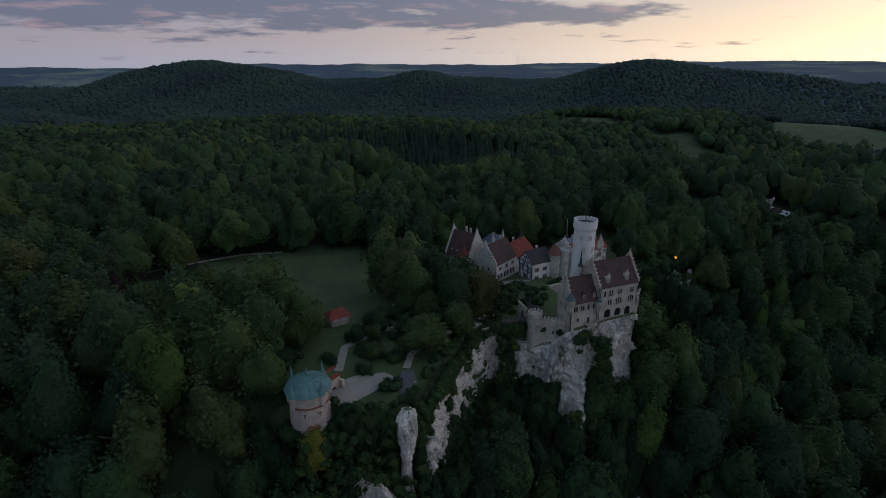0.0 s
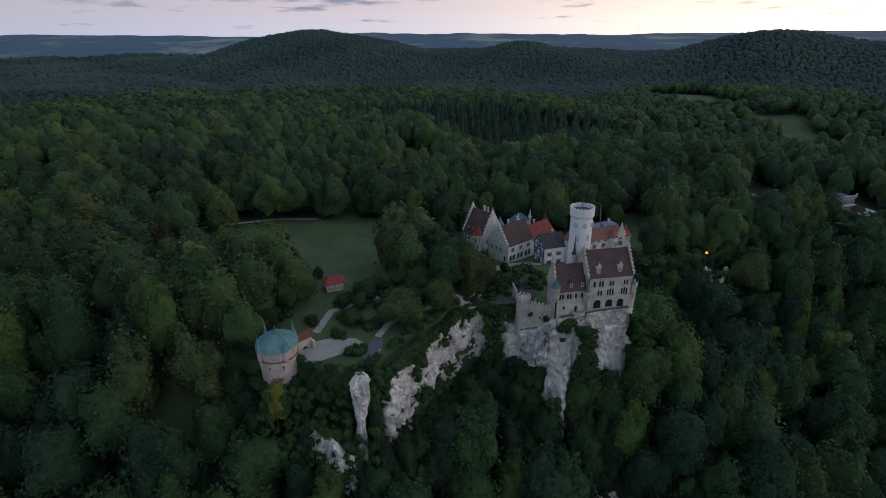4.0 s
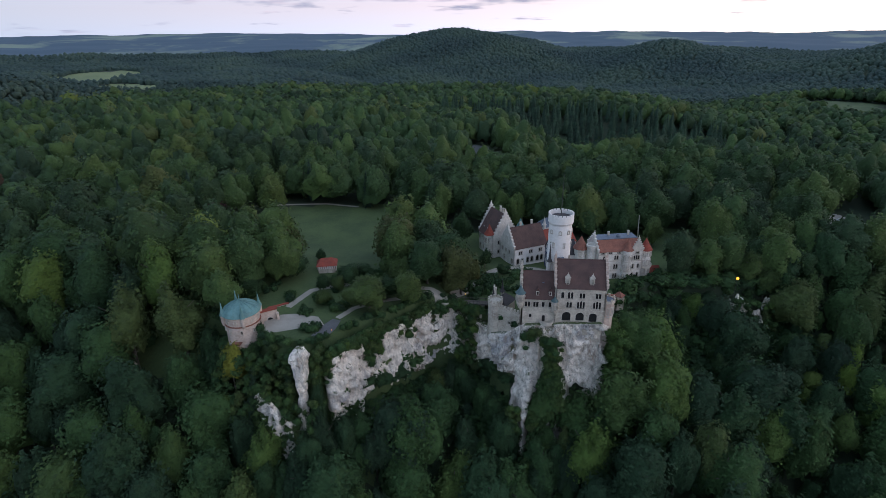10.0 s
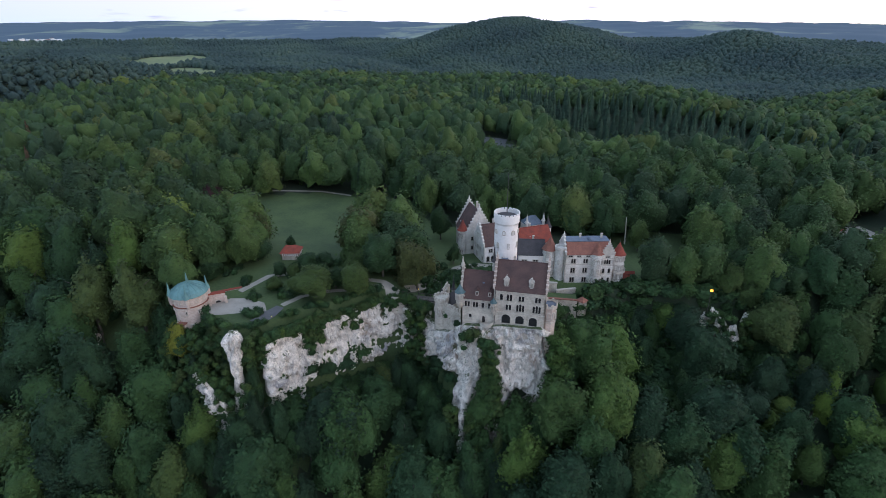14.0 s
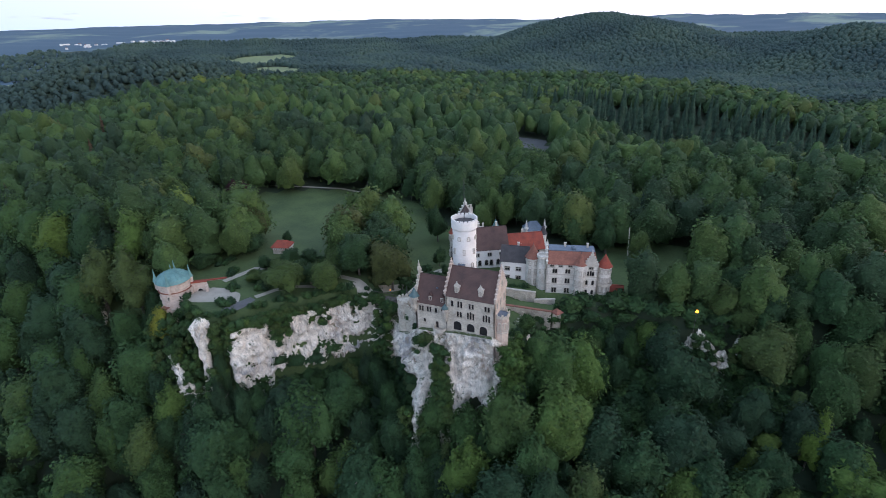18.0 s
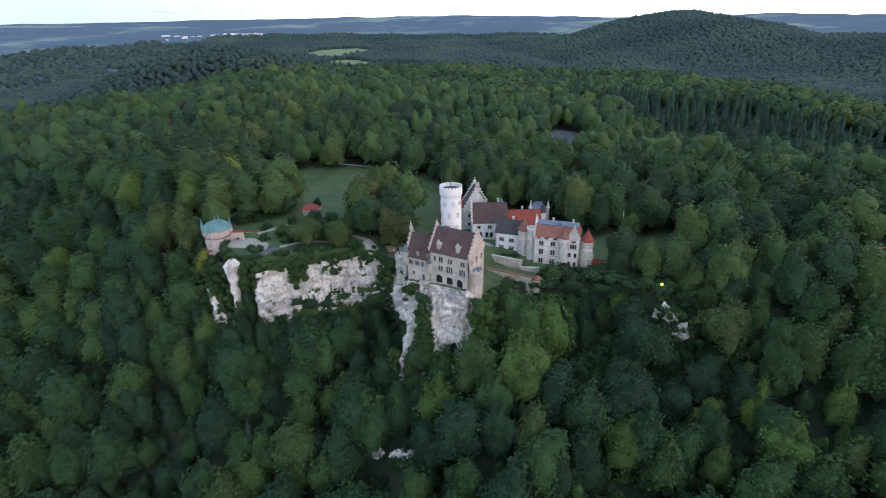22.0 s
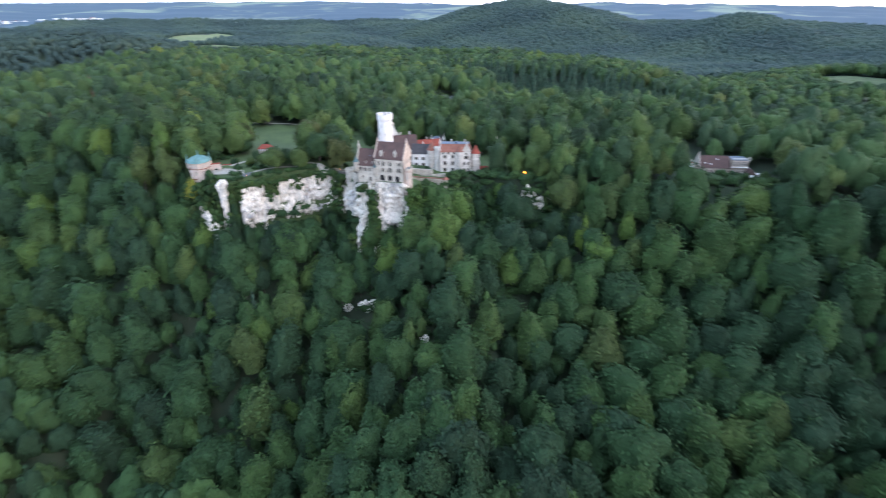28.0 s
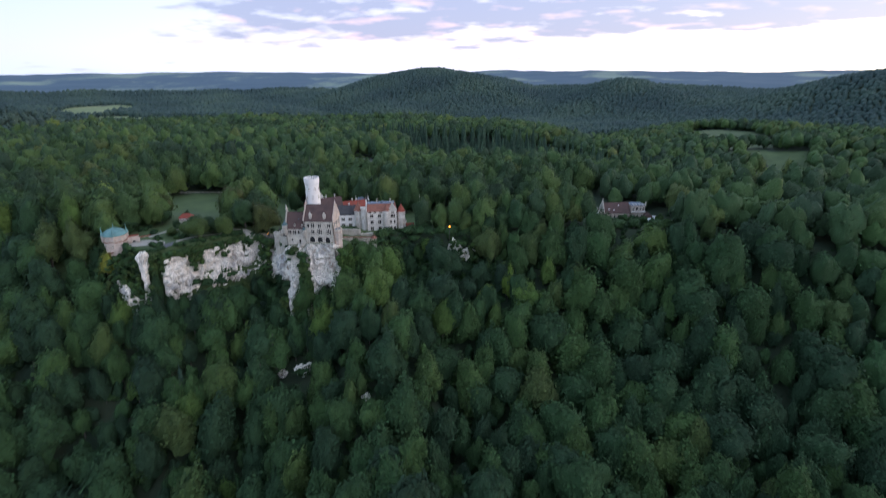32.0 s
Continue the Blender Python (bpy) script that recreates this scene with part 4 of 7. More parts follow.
place_window(high, Matrix.Translation((15.95, 5.7, 18.2)) @ Matrix.Rotation(radians(90), 4, "Z"), 0.9, 2.0, "point")
saddle_roof(high, 0.3, 15.3, 0, 11.4, 15.3, 22.2, M_ROOF)
part("string_course", box(0, 15.6, -0.14, -0.003, 7.25, 7.5), M_TRIM, high)
part("eaves_course", box(0, 15.6, -0.2, -0.003, 14.9, 15.2), M_TRIM, high)
part("downpipe", box(0.35, 0.5, -0.2, -0.05, 3, 15), M_IRON, high)
for u in (3.6, 11.0):
    part("dormer", box(u - 0.75, u + 0.75, 0.7, 3.4, 15.9, 18.2), M_TRIM, high, "small stone dormer with stepped gable")
    place_window(high, Matrix.Translation((u, 0.45, 16.4)), 0.7, 1.5, "round")
    bm = bmesh.new()
    for i in range(3):
        add_box(bm, u - 0.9 + 0.28 * i, u + 0.9 - 0.28 * i, 0.62, 0.95, 18.2 + 0.4 * i, 18.6 + 0.4 * i)
    add_box(bm, u - 0.08, u + 0.08, 0.7, 0.86, 19.4, 20.0)
    part("dormer_gable", bm, M_TRIM, high)
# arcade back wall, in shade behind the arches
part("arcade_floor", box(1.5, 14.5, 0.5, 4.0, 3.2, 3.5), M_TRIM, high)
# oriel with copper roof between the wings
part("oriel", lathe([(0.2, 5.6), (0.85, 6.8), (0.95, 7.2), (0.95, 10.3), (1.1, 10.5)], 8, 0.0, -0.1), M_TRIM, high)
round_windows(high, 0.0, -0.1, 0.85, 7.7, 0.42, 1.8, (-135, -90, -45))
part("oriel_roof", lathe([(1.2, 10.5), (0.5, 11.4), (0.05, 12.1)], 8, 0.0, -0.1), M_COPPER_DARK, high, "green copper oriel roof")
# polygonal bay with terrace on the east side
bay = thing("bay_tower", 27.0, 2.6, 0, 22.5, "polygonal stone bay with crenellated terrace on the crag", "bay tower")
part("body", lathe([(1.2, -8), (1.9, -4), (2.1, 1), (2.15, 9.0), (2.45, 9.3), (2.45, 9.6)], 8), M_GABLE, bay)
part("string_course", lathe([(2.1, 4.4), (2.3, 4.45), (2.3, 4.7), (2.1, 4.75)], 8), M_TRIM, bay)
round_windows(bay, 0, 0, 1.93, 5.4, 0.75, 2.5, (-112.5, -67.5, -22.5, 22.5), "point")
part("parapet", lathe([(2.5, 9.6), (2.5, 10.3), (2.2, 10.3), (2.2, 9.8)], 8), M_STONE, bay)
part("terrace", lathe([(2.18, 9.85), (2.18, 10.0)], 8), M_ZINC, bay)
for k in range(8):
    a = radians(45 * k)
    part("merlon", box(-0.3, 0.3, -0.16, 0.16, 0, 0.7), M_STONE, bay).matrix_local = Matrix.Rotation(a, 4, "Z") @ Matrix.Translation((2.33, 0, 10.3)) @ Matrix.Rotation(radians(90), 4, "Z")

# the keep
keep = thing("keep_tower", 11.9, 12.3, 0, 0, "tall white round keep with crenellated top", "tower")
part("shaft", lathe([(4.1, -6), (3.8, 4), (3.68, 16), (3.6, 32.4)], 40), M_PLASTER, keep)
bm = bmesh.new()
for i in range(30):
    a = math.tau * i / 30
    c, s = math.cos(a), math.sin(a)
    vs = []
    for z, r0, r1 in ((31.6, 3.5, 3.62), (32.4, 3.5, 3.95)):
        for r, w in ((r0, -0.17), (r0, 0.17), (r1, 0.17), (r1, -0.17)):
            vs.append(bm.verts.new((c * r - s * w, s * r + c * w, z)))
    for f in ((0, 1, 2, 3), (4, 7, 6, 5), (0, 4, 5, 1), (1, 5, 6, 2), (2, 6, 7, 3), (3, 7, 4, 0)):
        bm.faces.new([vs[k] for k in f])
part("corbels", bm, M_PLASTER, keep)
part("gallery", lathe([(3.5, 32.4), (3.98, 32.4), (4.0, 34.8), (3.68, 34.8), (3.68, 33.7), (3.4, 33.7)], 40), M_PLASTER, keep)
part("platform", lathe([(3.66, 33.75), (3.5, 33.9), (0.4, 34.6)], 32), M_ROOF_DARK, keep, "dark lead platform")
mer = None
for i in range(20):
    a = math.tau * (i + 0.5) / 20
    if mer is None:
        mer = part("merlon", box(-0.44, 0.44, -0.16, 0.16, 0, 0.5), M_PLASTER, keep)
        ob = mer
    else:
        ob = new("merlon", mer.data)
        ob.parent = keep
    ob.matrix_local = Matrix.Rotation(a, 4, "Z") @ Matrix.Translation((3.84, 0, 34.8)) @ Matrix.Rotation(radians(90), 4, "Z")
round_windows(keep, 0, 0, 3.52, 29.0, 0.7, 1.1, (-140, -95, -50, -5), "round")
round_windows(keep, 0, 0, 3.5, 24.4, 0.5, 1.6, (-125, -72, -20))
round_windows(keep, 0, 0, 3.52, 19.4, 0.55, 2.0, (-97, -85, -30), "round")
round_windows(keep, 0, 0, 3.55, 13.5, 0.5, 1.4, (-110, -40))
part("flagpole", lathe([(0.14, 33.5), (0.11, 42), (0.08, 47.5)], 8), M_IRON, keep)
part("stair_hood", box(-0.6, 1.4, -4.6, -3.0, 10, 21.4), M_ZINC, keep)
# slender oriel with a spire on the keep
sp = thing("spire_oriel", 8.9, 9.0, 0, 0, "slender grey oriel turret with pointed spire", "turret")
part("shaft", lathe([(0.15, 14.0), (0.5, 15.6), (0.55, 19.6), (0.66, 19.8)], 10), M_GREY, sp)
cone_roof(sp, 0, 0, 0.5, 19.8, 26.0, M_ROOF_DARK, 8, "dark pointed spire")

# gatehouse bastion and crenellated walls west of the house
gate = thing("bastion", 0, 0, 0, 0, "crenellated stone bastion on the cliff edge", "bastion")
part("tower", lathe([(2.7, -9), (2.4, -3), (2.3, 3.6), (2.55, 4.0), (2.55, 4.9)], 18, -8.2, 8.6), M_STONE, gate)
round_windows(gate, -8.2, 8.6, 2.25, 0.4, 0.5, 1.2, (-150, -95, -50))
wall(gate, (-7.4, 6.6), (-0.2, 2.2), -9, 3.6, M_STONE, [(2.0, -0.6, 0.6, 1.1, None), (4.6, -1.6, 0.6, 1.1, None)], thick=0.8, name="curtain_wall")
wall(gate, (-8.6, 20.0), (-9.6, 9.8), -9, 4.2, M_STONE, [(4.0, -0.2, 2.2, 3.4, "round")], thick=0.8, name="curtain_wall")
mer = None
for k in range(26):
    if k < 7:
        q = Matrix.Translation((-7.4 + 7.2 * (k + 0.5) / 7, 6.6 - 4.4 * (k + 0.5) / 7 + 0.4, 3.6)) @ Matrix.Rotation(radians(-31), 4, "Z")
    elif k < 18:
        a = math.tau * (k - 7) / 11
        q = Matrix.Translation((-8.2 + math.cos(a) * 2.35, 8.6 + math.sin(a) * 2.35, 4.9)) @ Matrix.Rotation(a + radians(90), 4, "Z")
    else:
        q = Matrix.Translation((-8.7 - 0.5 * (k - 18) / 8, 19.4 - 9.0 * (k - 18) / 8, 4.2)) @ Matrix.Rotation(radians(85), 4, "Z")
    if mer is None:
        mer = part("merlon", box(-0.36, 0.36, -0.25, 0.25, 0, 0.95), M_STONE, gate)
        ob = mer
    else:
        ob = new("merlon", mer.data)
        ob.parent = gate
    ob.matrix_local = q
lod = thing("gate_lodge", -5.6, 12.6, -4, -31, "dark-roofed gate lodge with two small spires", "gate lodge")
wall(lod, (-2.6, -3), (2.6, -3), 0, 6.4, M_STONE, [(2.6, 2.5, 1.0, 1.6, "point")])
wall(lod, (2.6, -3), (2.6, 4), 0, 6.4, M_STONE)
wall(lod, (2.6, 4), (-2.6, 4), 0, 6.4, M_STONE)
wall(lod, (-2.6, 4), (-2.6, -3), 0, 6.4, M_STONE)
bm = bmesh.new()
q = [bm.verts.new(p) for p in ((-2.9, -3.3, 6.4), (2.9, -3.3, 6.4), (2.9, 4.3, 6.4), (-2.9, 4.3, 6.4), (0, -0.6, 9.2), (0, 1.6, 9.2))]
for f in ((0, 1, 4), (1, 2, 5, 4), (2, 3, 5), (3, 0, 4, 5), (0, 3, 2, 1)):
    bm.faces.new([q[i] for i in f])
part("roof", bm, M_ROOF_DARK, lod)
for u, v, t in ((-2.2, 3.2, 12.8), (-2.4, -2.4, 11.8)):
    part("spire_shaft", lathe([(0.6, 0.5), (0.6, 8.2), (0.75, 8.4)], 8, u, v), M_STONE, lod)
    cone_roof(lod, u, v, 0.6, 8.4, t, M_ROOF_DARK, 8)

# bridge to the gate
br = thing("footbridge", 0, 0, 0, 0, "dark timber footbridge on a stone pier before the gate", "bridge")
part("deck", box(-24, -9.4, 12.3, 15.0, 0.7, 1.1), M_BARK, br)
part("pier", box(-13.6, -11.9, 12.8, 14.5, -18, 0.7), M_STONE, br)
for v in (12.35, 14.9):
    part("handrail", box(-24, -9.4, v - 0.06, v + 0.06, 2.0, 2.15), M_BARK, br)
    for k in range(8):
        part("baluster", box(-23.8 + 2 * k, -23.65 + 2 * k, v - 0.06, v + 0.06, 1.1, 2.0), M_BARK, br)
ab = thing("viewpoint_wall", -25.5, 12.0, 0, 0, "low curved stone parapet at the bridge head", "parapet")
part("parapet", lathe([(3.6, -5), (3.6, 1.6), (3.2, 1.6), (3.2, -5)], 16, 0, 2.6, radians(190), radians(330)), M_STONE, ab)

# ---- buildings of the courtyard ----
lw = thing("courtyard_wing", -1.0, 53.5, 0, 30, "long white courtyard wing with brown roof and stepped gable", "wing")
wall(lw, (0, 0), (16, 0), -6, 4.7, M_PLASTER, sum([pair(s, 1.6, 0.7, 1.5) for s in (3.0, 8.0, 12.8)], []) + [(s, -2.4, 1.3, 2.4, "point") for s in (1.9, 3.9, 6.7, 8.7, 11.5, 13.6)])
wall(lw, (0, 11.5), (0, 0), -6, 4.7, M_GREY, [(2.0, 1.2, 0.9, 1.6, None), (4.6, 1.2, 0.9, 1.6, None), (7.4, 1.2, 0.9, 1.6, None), (9.8, -2.4, 1.2, 2.2, "round"), (3.5, -2.4, 1.0, 1.8, None)])
wall(lw, (16, 11.5), (0, 11.5), -6, 4.7, M_PLASTER)
stepped_gable(lw, (0, 11.5), (0, 0), 4.7, 12.8, 7, M_GREY)
place_window(lw, Matrix.Translation((-0.42, 5.75, 6.6)) @ Matrix.Rotation(radians(-90), 4, "Z"), 1.6, 2.0, "point")
saddle_roof(lw, 0.3, 16, 0, 11.5, 4.7, 11.8, M_ROOF)
chimney(lw, 6.5, 6.6, 11, 13.4)
chimney(lw, 12.0, 6.6, 11, 13.6)
for u in (5.5, 10.0, 13.6):
    part("skylight", box(u - 0.3, u + 0.3, 2.0, 2.6, 6.4, 6.62), M_WHITE, lw)
rw = thing("stable_wing", -1.0 + 16 * math.cos(radians(30)), 53.5 + 16 * math.sin(radians(30)), 0, 30, "white stable wing with bright red tiled roof", "wing")
wall(rw, (0.02, 0), (15, 0), -6, 3.2, M_PLASTER, sum([pair(s, 1.2, 0.7, 1.5) for s in (2.5, 7.0, 11.8)], []) + [(s, -2.6, 1.3, 2.3, "point") for s in (4.4, 9.4)])
wall(rw, (15, 0), (15, 11), -6, 3.2, M_PLASTER, [(3, 0, 0.9, 1.5, None), (7, 0, 0.9, 1.5, None)])
wall(rw, (15, 11), (0.02, 11), -6, 3.2, M_PLASTER)
saddle_roof(rw, 0.02, 15.2, 0, 11, 3.2, 8.2, M_ROOF_RED)
part("gable_wall", extrude_outline([(0, 3.2), (11, 3.2), (5.5, 8.1)], 0, 0.4), M_PLASTER, rw).matrix_local = Matrix.Translation((14.9, 0, 0)) @ Matrix.Rotation(radians(90), 4, "Z")
chimney(rw, 7.0, 6.4, 7.2, 9.6)
part("skylight", box(5.2, 5.8, 2.0, 2.6, 4.9, 5.4), M_WHITE, rw)
for cxx in (16.6,):
    part("stair_tower", lathe([(1.5, -6), (1.5, 6.5)], 10, cxx, 8), M_GREY, rw)
    cone_roof(rw, cxx, 8, 1.5, 6.5, 10.8, M_ROOF_DARK, 8)

nwb = thing("north_house", -16.5, 72.9, 0, -60, "white stepped-gable house with brown roof and red-hooded bay", "house")
wall(nwb, (0, 0), (12.6, 0), -7, 5.8, M_GREY, [(s, z, 0.9, 1.7, None) for s in (1.6, 4.4, 7.2) for z in (2.6, -1.6)])
wall(nwb, (12.6, 0), (12.6, 12), -7, 5.8, M_GREY, [(s, z, 0.9, 1.7, None) for s in (3, 6, 9) for z in (2.6, -1.6)])
wall(nwb, (12.6, 12), (0, 12), -7, 5.8, M_GREY)
wall(nwb, (0, 12), (0, 0), -7, 5.8, M_GREY, [(s, 2.4, 0.9, 1.7, None) for s in (3, 6, 9)])
stepped_gable(nwb, (0, 12), (0, 0), 5.8, 16.6, 8, M_GREY)
stepped_gable(nwb, (12.6, 0), (12.6, 12), 5.8, 16.6, 8, M_GREY)
saddle_roof(nwb, 0.3, 12.3, 0, 12, 5.8, 15.4, M_ROOF)
chimney(nwb, 6, 7.4, 14, 17.4)
chimney(nwb, 8.2, 7.4, 14, 17.0)
for u in (2.6, 5.6):
    part("skylight", box(u - 0.35, u + 0.35, 1.1, 1.9, 7.9, 8.3), M_WHITE, nwb)
part("bay", lathe([(2.0, -7), (2.0, 7.2), (2.2, 7.5)], 12, 10.6, -0.6), M_GREY, nwb)
round_windows(nwb, 10.6, -0.6, 1.95, 4.2, 0.7, 2.0, (-150, -110, -70, -30))
round_windows(nwb, 10.6, -0.6, 1.95, -3.2, 0.8, 2.2, (-150, -110, -70, -30))
cone_roof(nwb, 10.6, -0.6, 2.0, 7.5, 12.0, M_ROOF_RED, 10, "red tiled hood")

cg = thing("garden_turret", 2.0, 78.0, -9.5, 0, "turret with green copper pyramid roof", "turret")
part("shaft", lathe([(2.0, 0), (2.0, 14.5), (2.2, 14.8)], 8), M_GREY, cg)
cone_roof(cg, 0, 0, 2.0, 14.8, 19.2, M_COPPER, 8, "green copper pyramid")
ch = thing("chapel", 15.5, 92, -6, 30, "small chapel with blue-grey roof and two pale spires", "chapel")
wall(ch, (-4, -3.5), (4, -3.5), 0, 8, M_GREY, [(2, 3, 0.9, 2.6, "point"), (6, 3, 0.9, 2.6, "point")])
wall(ch, (4, -3.5), (4, 3.5), 0, 8, M_GREY)
wall(ch, (4, 3.5), (-4, 3.5), 0, 8, M_GREY)
wall(ch, (-4, 3.5), (-4, -3.5), 0, 8, M_GREY)
bm = bmesh.new()
q = [bm.verts.new(p) for p in ((-4.3, -3.8, 8), (4.3, -3.8, 8), (4.3, 3.8, 8), (-4.3, 3.8, 8), (-1.6, 0, 11.5), (1.6, 0, 11.5))]
for f in ((0, 1, 5, 4), (1, 2, 5), (2, 3, 4, 5), (3, 0, 4), (0, 3, 2, 1)):
    bm.faces.new([q[i] for i in f])
part("roof", bm, M_ZINC, ch)
for u in (-4.2, 4.2):
    part("spire_shaft", lathe([(0.7, 0), (0.7, 9.5), (0.9, 9.7)], 8, u, -3.4), M_GREY, ch)
    cone_roof(ch, u, -3.4, 0.7, 9.7, 13.6, M_GREY, 8)

# white house with the half-timbered gable
wh = thing("half_timbered_house", 13.2, 48.2, 0, 8, "white house with blue half-timbered gable and dark roof", "house")
wall(wh, (0, 0), (10.5, 0), -6.5, 5.0, M_PLASTER, [(2.6, 1.2, 1.9, 1.5, None), (6.9, 1.2, 1.9, 1.5, None), (2.6, -2.4, 1.9, 1.5, None), (6.9, -2.4, 1.9, 1.5, None), (4.5, -5.2, 0.5, 0.6, None)])
wall(wh, (10.5, 9), (0, 9), -6.5, 5.0, M_PLASTER)
wall(wh, (0, 9), (0, 0), -6.5, 5.0, M_PLASTER, [(2.4, 1.0, 1.3, 1.6, None), (6.4, 1.0, 1.3, 1.6, None), (4.5, -2.8, 2.4, 2.2, None), (4.5, 5.0 - 0.001 - 1.2, 0.01, 0.01, None)])
part("gable_wall", extrude_outline([(0, 5.0), (9, 5.0), (4.5, 9.2)], 0, 0.4), M_PLASTER, wh).matrix_local = Matrix.Translation((0, 9, 0)) @ Matrix.Rotation(radians(-90), 4, "Z")
saddle_roof(wh, -0.4, 10.5, 0, 9, 5.0, 9.4, M_ROOF_DARK)
for v0, z0, v1, z1 in [(0.2, -3.4, 0.2, 5), (3.0, -3.4, 3.0, 5), (6.0, -3.4, 6.0, 5), (8.8, -3.4, 8.8, 5), (0, -3.3, 9, -3.3), (0, 0.6, 9, 0.6), (0, 3.0, 9, 3.0), (0, 4.9, 9, 4.9),
                       (1.6, 0.6, 0.3, 3.0), (7.4, 0.6, 8.7, 3.0), (3.2, 3.0, 4.4, 4.9), (5.8, 3.0, 4.6, 4.9), (1.6, -3.3, 0.3, 0.6), (7.4, -3.3, 8.7, 0.6), (4.5, 5, 4.5, 9),
                       (2.4, 5, 4.4, 7.4), (6.6, 5, 4.6, 7.4), (2.2, 7.0, 6.8, 7.0)]:
    d = Vector((0, v1 - v0, z1 - z0))
    bm = box(-0.09, 0.09, -0.16, 0.16, 0, d.length)
    ob = part("timber", bm, M_BLUE, wh)
    ob.matrix_local = Matrix.Translation((-0.06, v0, z0)) @ Matrix.Rotation(math.atan2(-d.y, d.z), 4, "X")
chimney(wh, 6.0, 5.4, 8.3, 10.6)
part("skylight", box(3.5, 4.1, 1.4, 2.0, 6.0, 6.3), M_ZINC, wh)

oc = thing("octagon_tower", 25.2, 50.4, 0, 12, "octagonal stone tower with orange tiled roof", "tower")
part("shaft", lathe([(2.8, -8), (2.7, 7.4), (3.0, 7.7)], 8), M_GREY, oc)
round_windows(oc, 0, 0, 2.45, 5.0, 0.7, 1.6, (-112, -67.5, -22.5))
round_windows(oc, 0, 0, 2.5, 1.4, 0.7, 1.8, (-112, -67.5, -22.5))
round_windows(oc, 0, 0, 2.5, -2.6, 0.7, 1.8, (-112, -67.5))
cone_roof(oc, 0, 0, 2.8, 7.7, 12.6, M_ROOF_ORANGE, 8, "orange tiled pyramid")
st = thing("stair_turret", 29.2, 48.6, 0, 0, "round grey stair turret with battlement", "turret")
part("shaft", lathe([(2.0, -8), (1.9, 8.4), (2.2, 8.8), (2.2, 9.8), (1.8, 9.8), (1.8, 8.9)], 16), M_GREY, st)
round_windows(st, 0, 0, 1.85, 3.0, 0.5, 1.4, (-100, -40))

ew = thing("east_palace", 31.4, 45.6, 0, 13, "pale stone palace wing with red mansard roof", "palace wing")
def crossed(s, z):
    return pair(s, z, 0.75, 2.1)
EO = sum([crossed(s, z) for s in (3.0, 7.6) for z in (-4.0, 0.0)], []) + sum([pair(s, 4.0, 0.75, 1.8, "round") for s in (3.0, 7.6)], []) + [(1.9, 6.6, 1.4, 0.9, None), (5.0, 6.6, 1.4, 0.9, None), (8.4, 6.6, 1.4, 0.9, None)]
wall(ew, (0, 0), (10.5, 0), -9, 7.6, M_GREY, EO)
wall(ew, (0, 11), (0, 0), -9, 7.6, M_GREY, [(4, 3, 0.8, 1.8, None), (7, 3, 0.8, 1.8, None)])
wall(ew, (18, 11), (0, 11), -9, 7.6, M_GREY)
wall(ew, (13.2, -0.8), (18, -0.8), -9, 7.9, M_GREY, [(s, z, 0.9, 1.9, a) for s in (1.2, 3.4) for z, a in ((-3.6, "round"), (0.2, "round"))] + triple(2.4, 3.9, 0.7, 2.0, "round") + [(2.4, 6.5, 1.6, 0.9, None)])
wall(ew, (18, -0.8), (18, 11), -9, 7.6, M_GREY, [(5, 0, 0.9, 1.9, None), (8, 0, 0.9, 1.9, None)])
for z in (-0.6, 3.4, 6.2):
    part("string_course", box(0, 10.5, -0.14, -0.003, z, z + 0.22), M_TRIM, ew)
    part("string_course", box(13.2, 18, -0.94, -0.803, z, z + 0.22), M_TRIM, ew)
# mansard: steep tiled sides and a flat sheet-metal top
bm = bmesh.new()
q = [bm.verts.new(p) for p in ((0.3, -0.4, 7.6), (18.2, -0.4, 7.6), (18.2, 11.4, 7.6), (0.3, 11.4, 7.6), (0.5, 3.2, 11.6), (17, 3.2, 11.6), (17, 8.2, 11.6), (0.5, 8.2, 11.6))]
for f in ((0, 1, 5, 4), (1, 2, 6, 5), (2, 3, 7, 6), (3, 0, 4, 7), (0, 3, 2, 1), (4, 5, 6, 7)):
    bm.faces.new([q[i] for i in f])
part("mansard_roof", bm, M_ROOF_ORANGE, ew)
part("flat_roof", box(0.6, 16.9, 3.1, 8.3, 11.6, 11.85), M_ZINC, ew, "blue-grey sheet metal deck")
stepped_gable(ew, (0, 11), (0, 0), 7.6, 13.0, 5, M_GREY)
stepped_gable(ew, (13.2, -0.8), (18, -0.8), 7.9, 12.4, 5, M_TRIM)
chimney(ew, 6.5, 7.0, 11.6, 13.2)
chimney(ew, 14.5, 6.5, 11.6, 13.4)
part("roof_dormer", lathe([(0.9, 11.8), (0.9, 12.6), (0.4, 13.2)], 10, 9.5, 4.5), M_ZINC, ew)
part("bay", lathe([(2.2, -9), (2.1, 8.0), (2.3, 8.3)], 14, 11.9, 0.1), M_GREY, ew)
for z, h in ((-3.6, 1.8), (0.2, 1.9), (4.2, 1.7)):
    round_windows(ew, 11.9, 0.1, 2.02, z, 0.7, h, (-135, -90, -45), "round")
for z in (-0.6, 3.4, 6.2):
    part("string_course", lathe([(2.1, z), (2.28, z), (2.28, z + 0.22), (2.1, z + 0.22)], 14, 11.9, 0.1), M_TRIM, ew)
cone_roof(ew, 11.9, 0.1, 2.1, 8.3, 12.2, M_ROOF_ORANGE, 10, "reddish tiled hood")
rt = thing("corner_tower", 51.0, 53.0, 0, 0, "round corner tower with bright red conical roof", "tower")
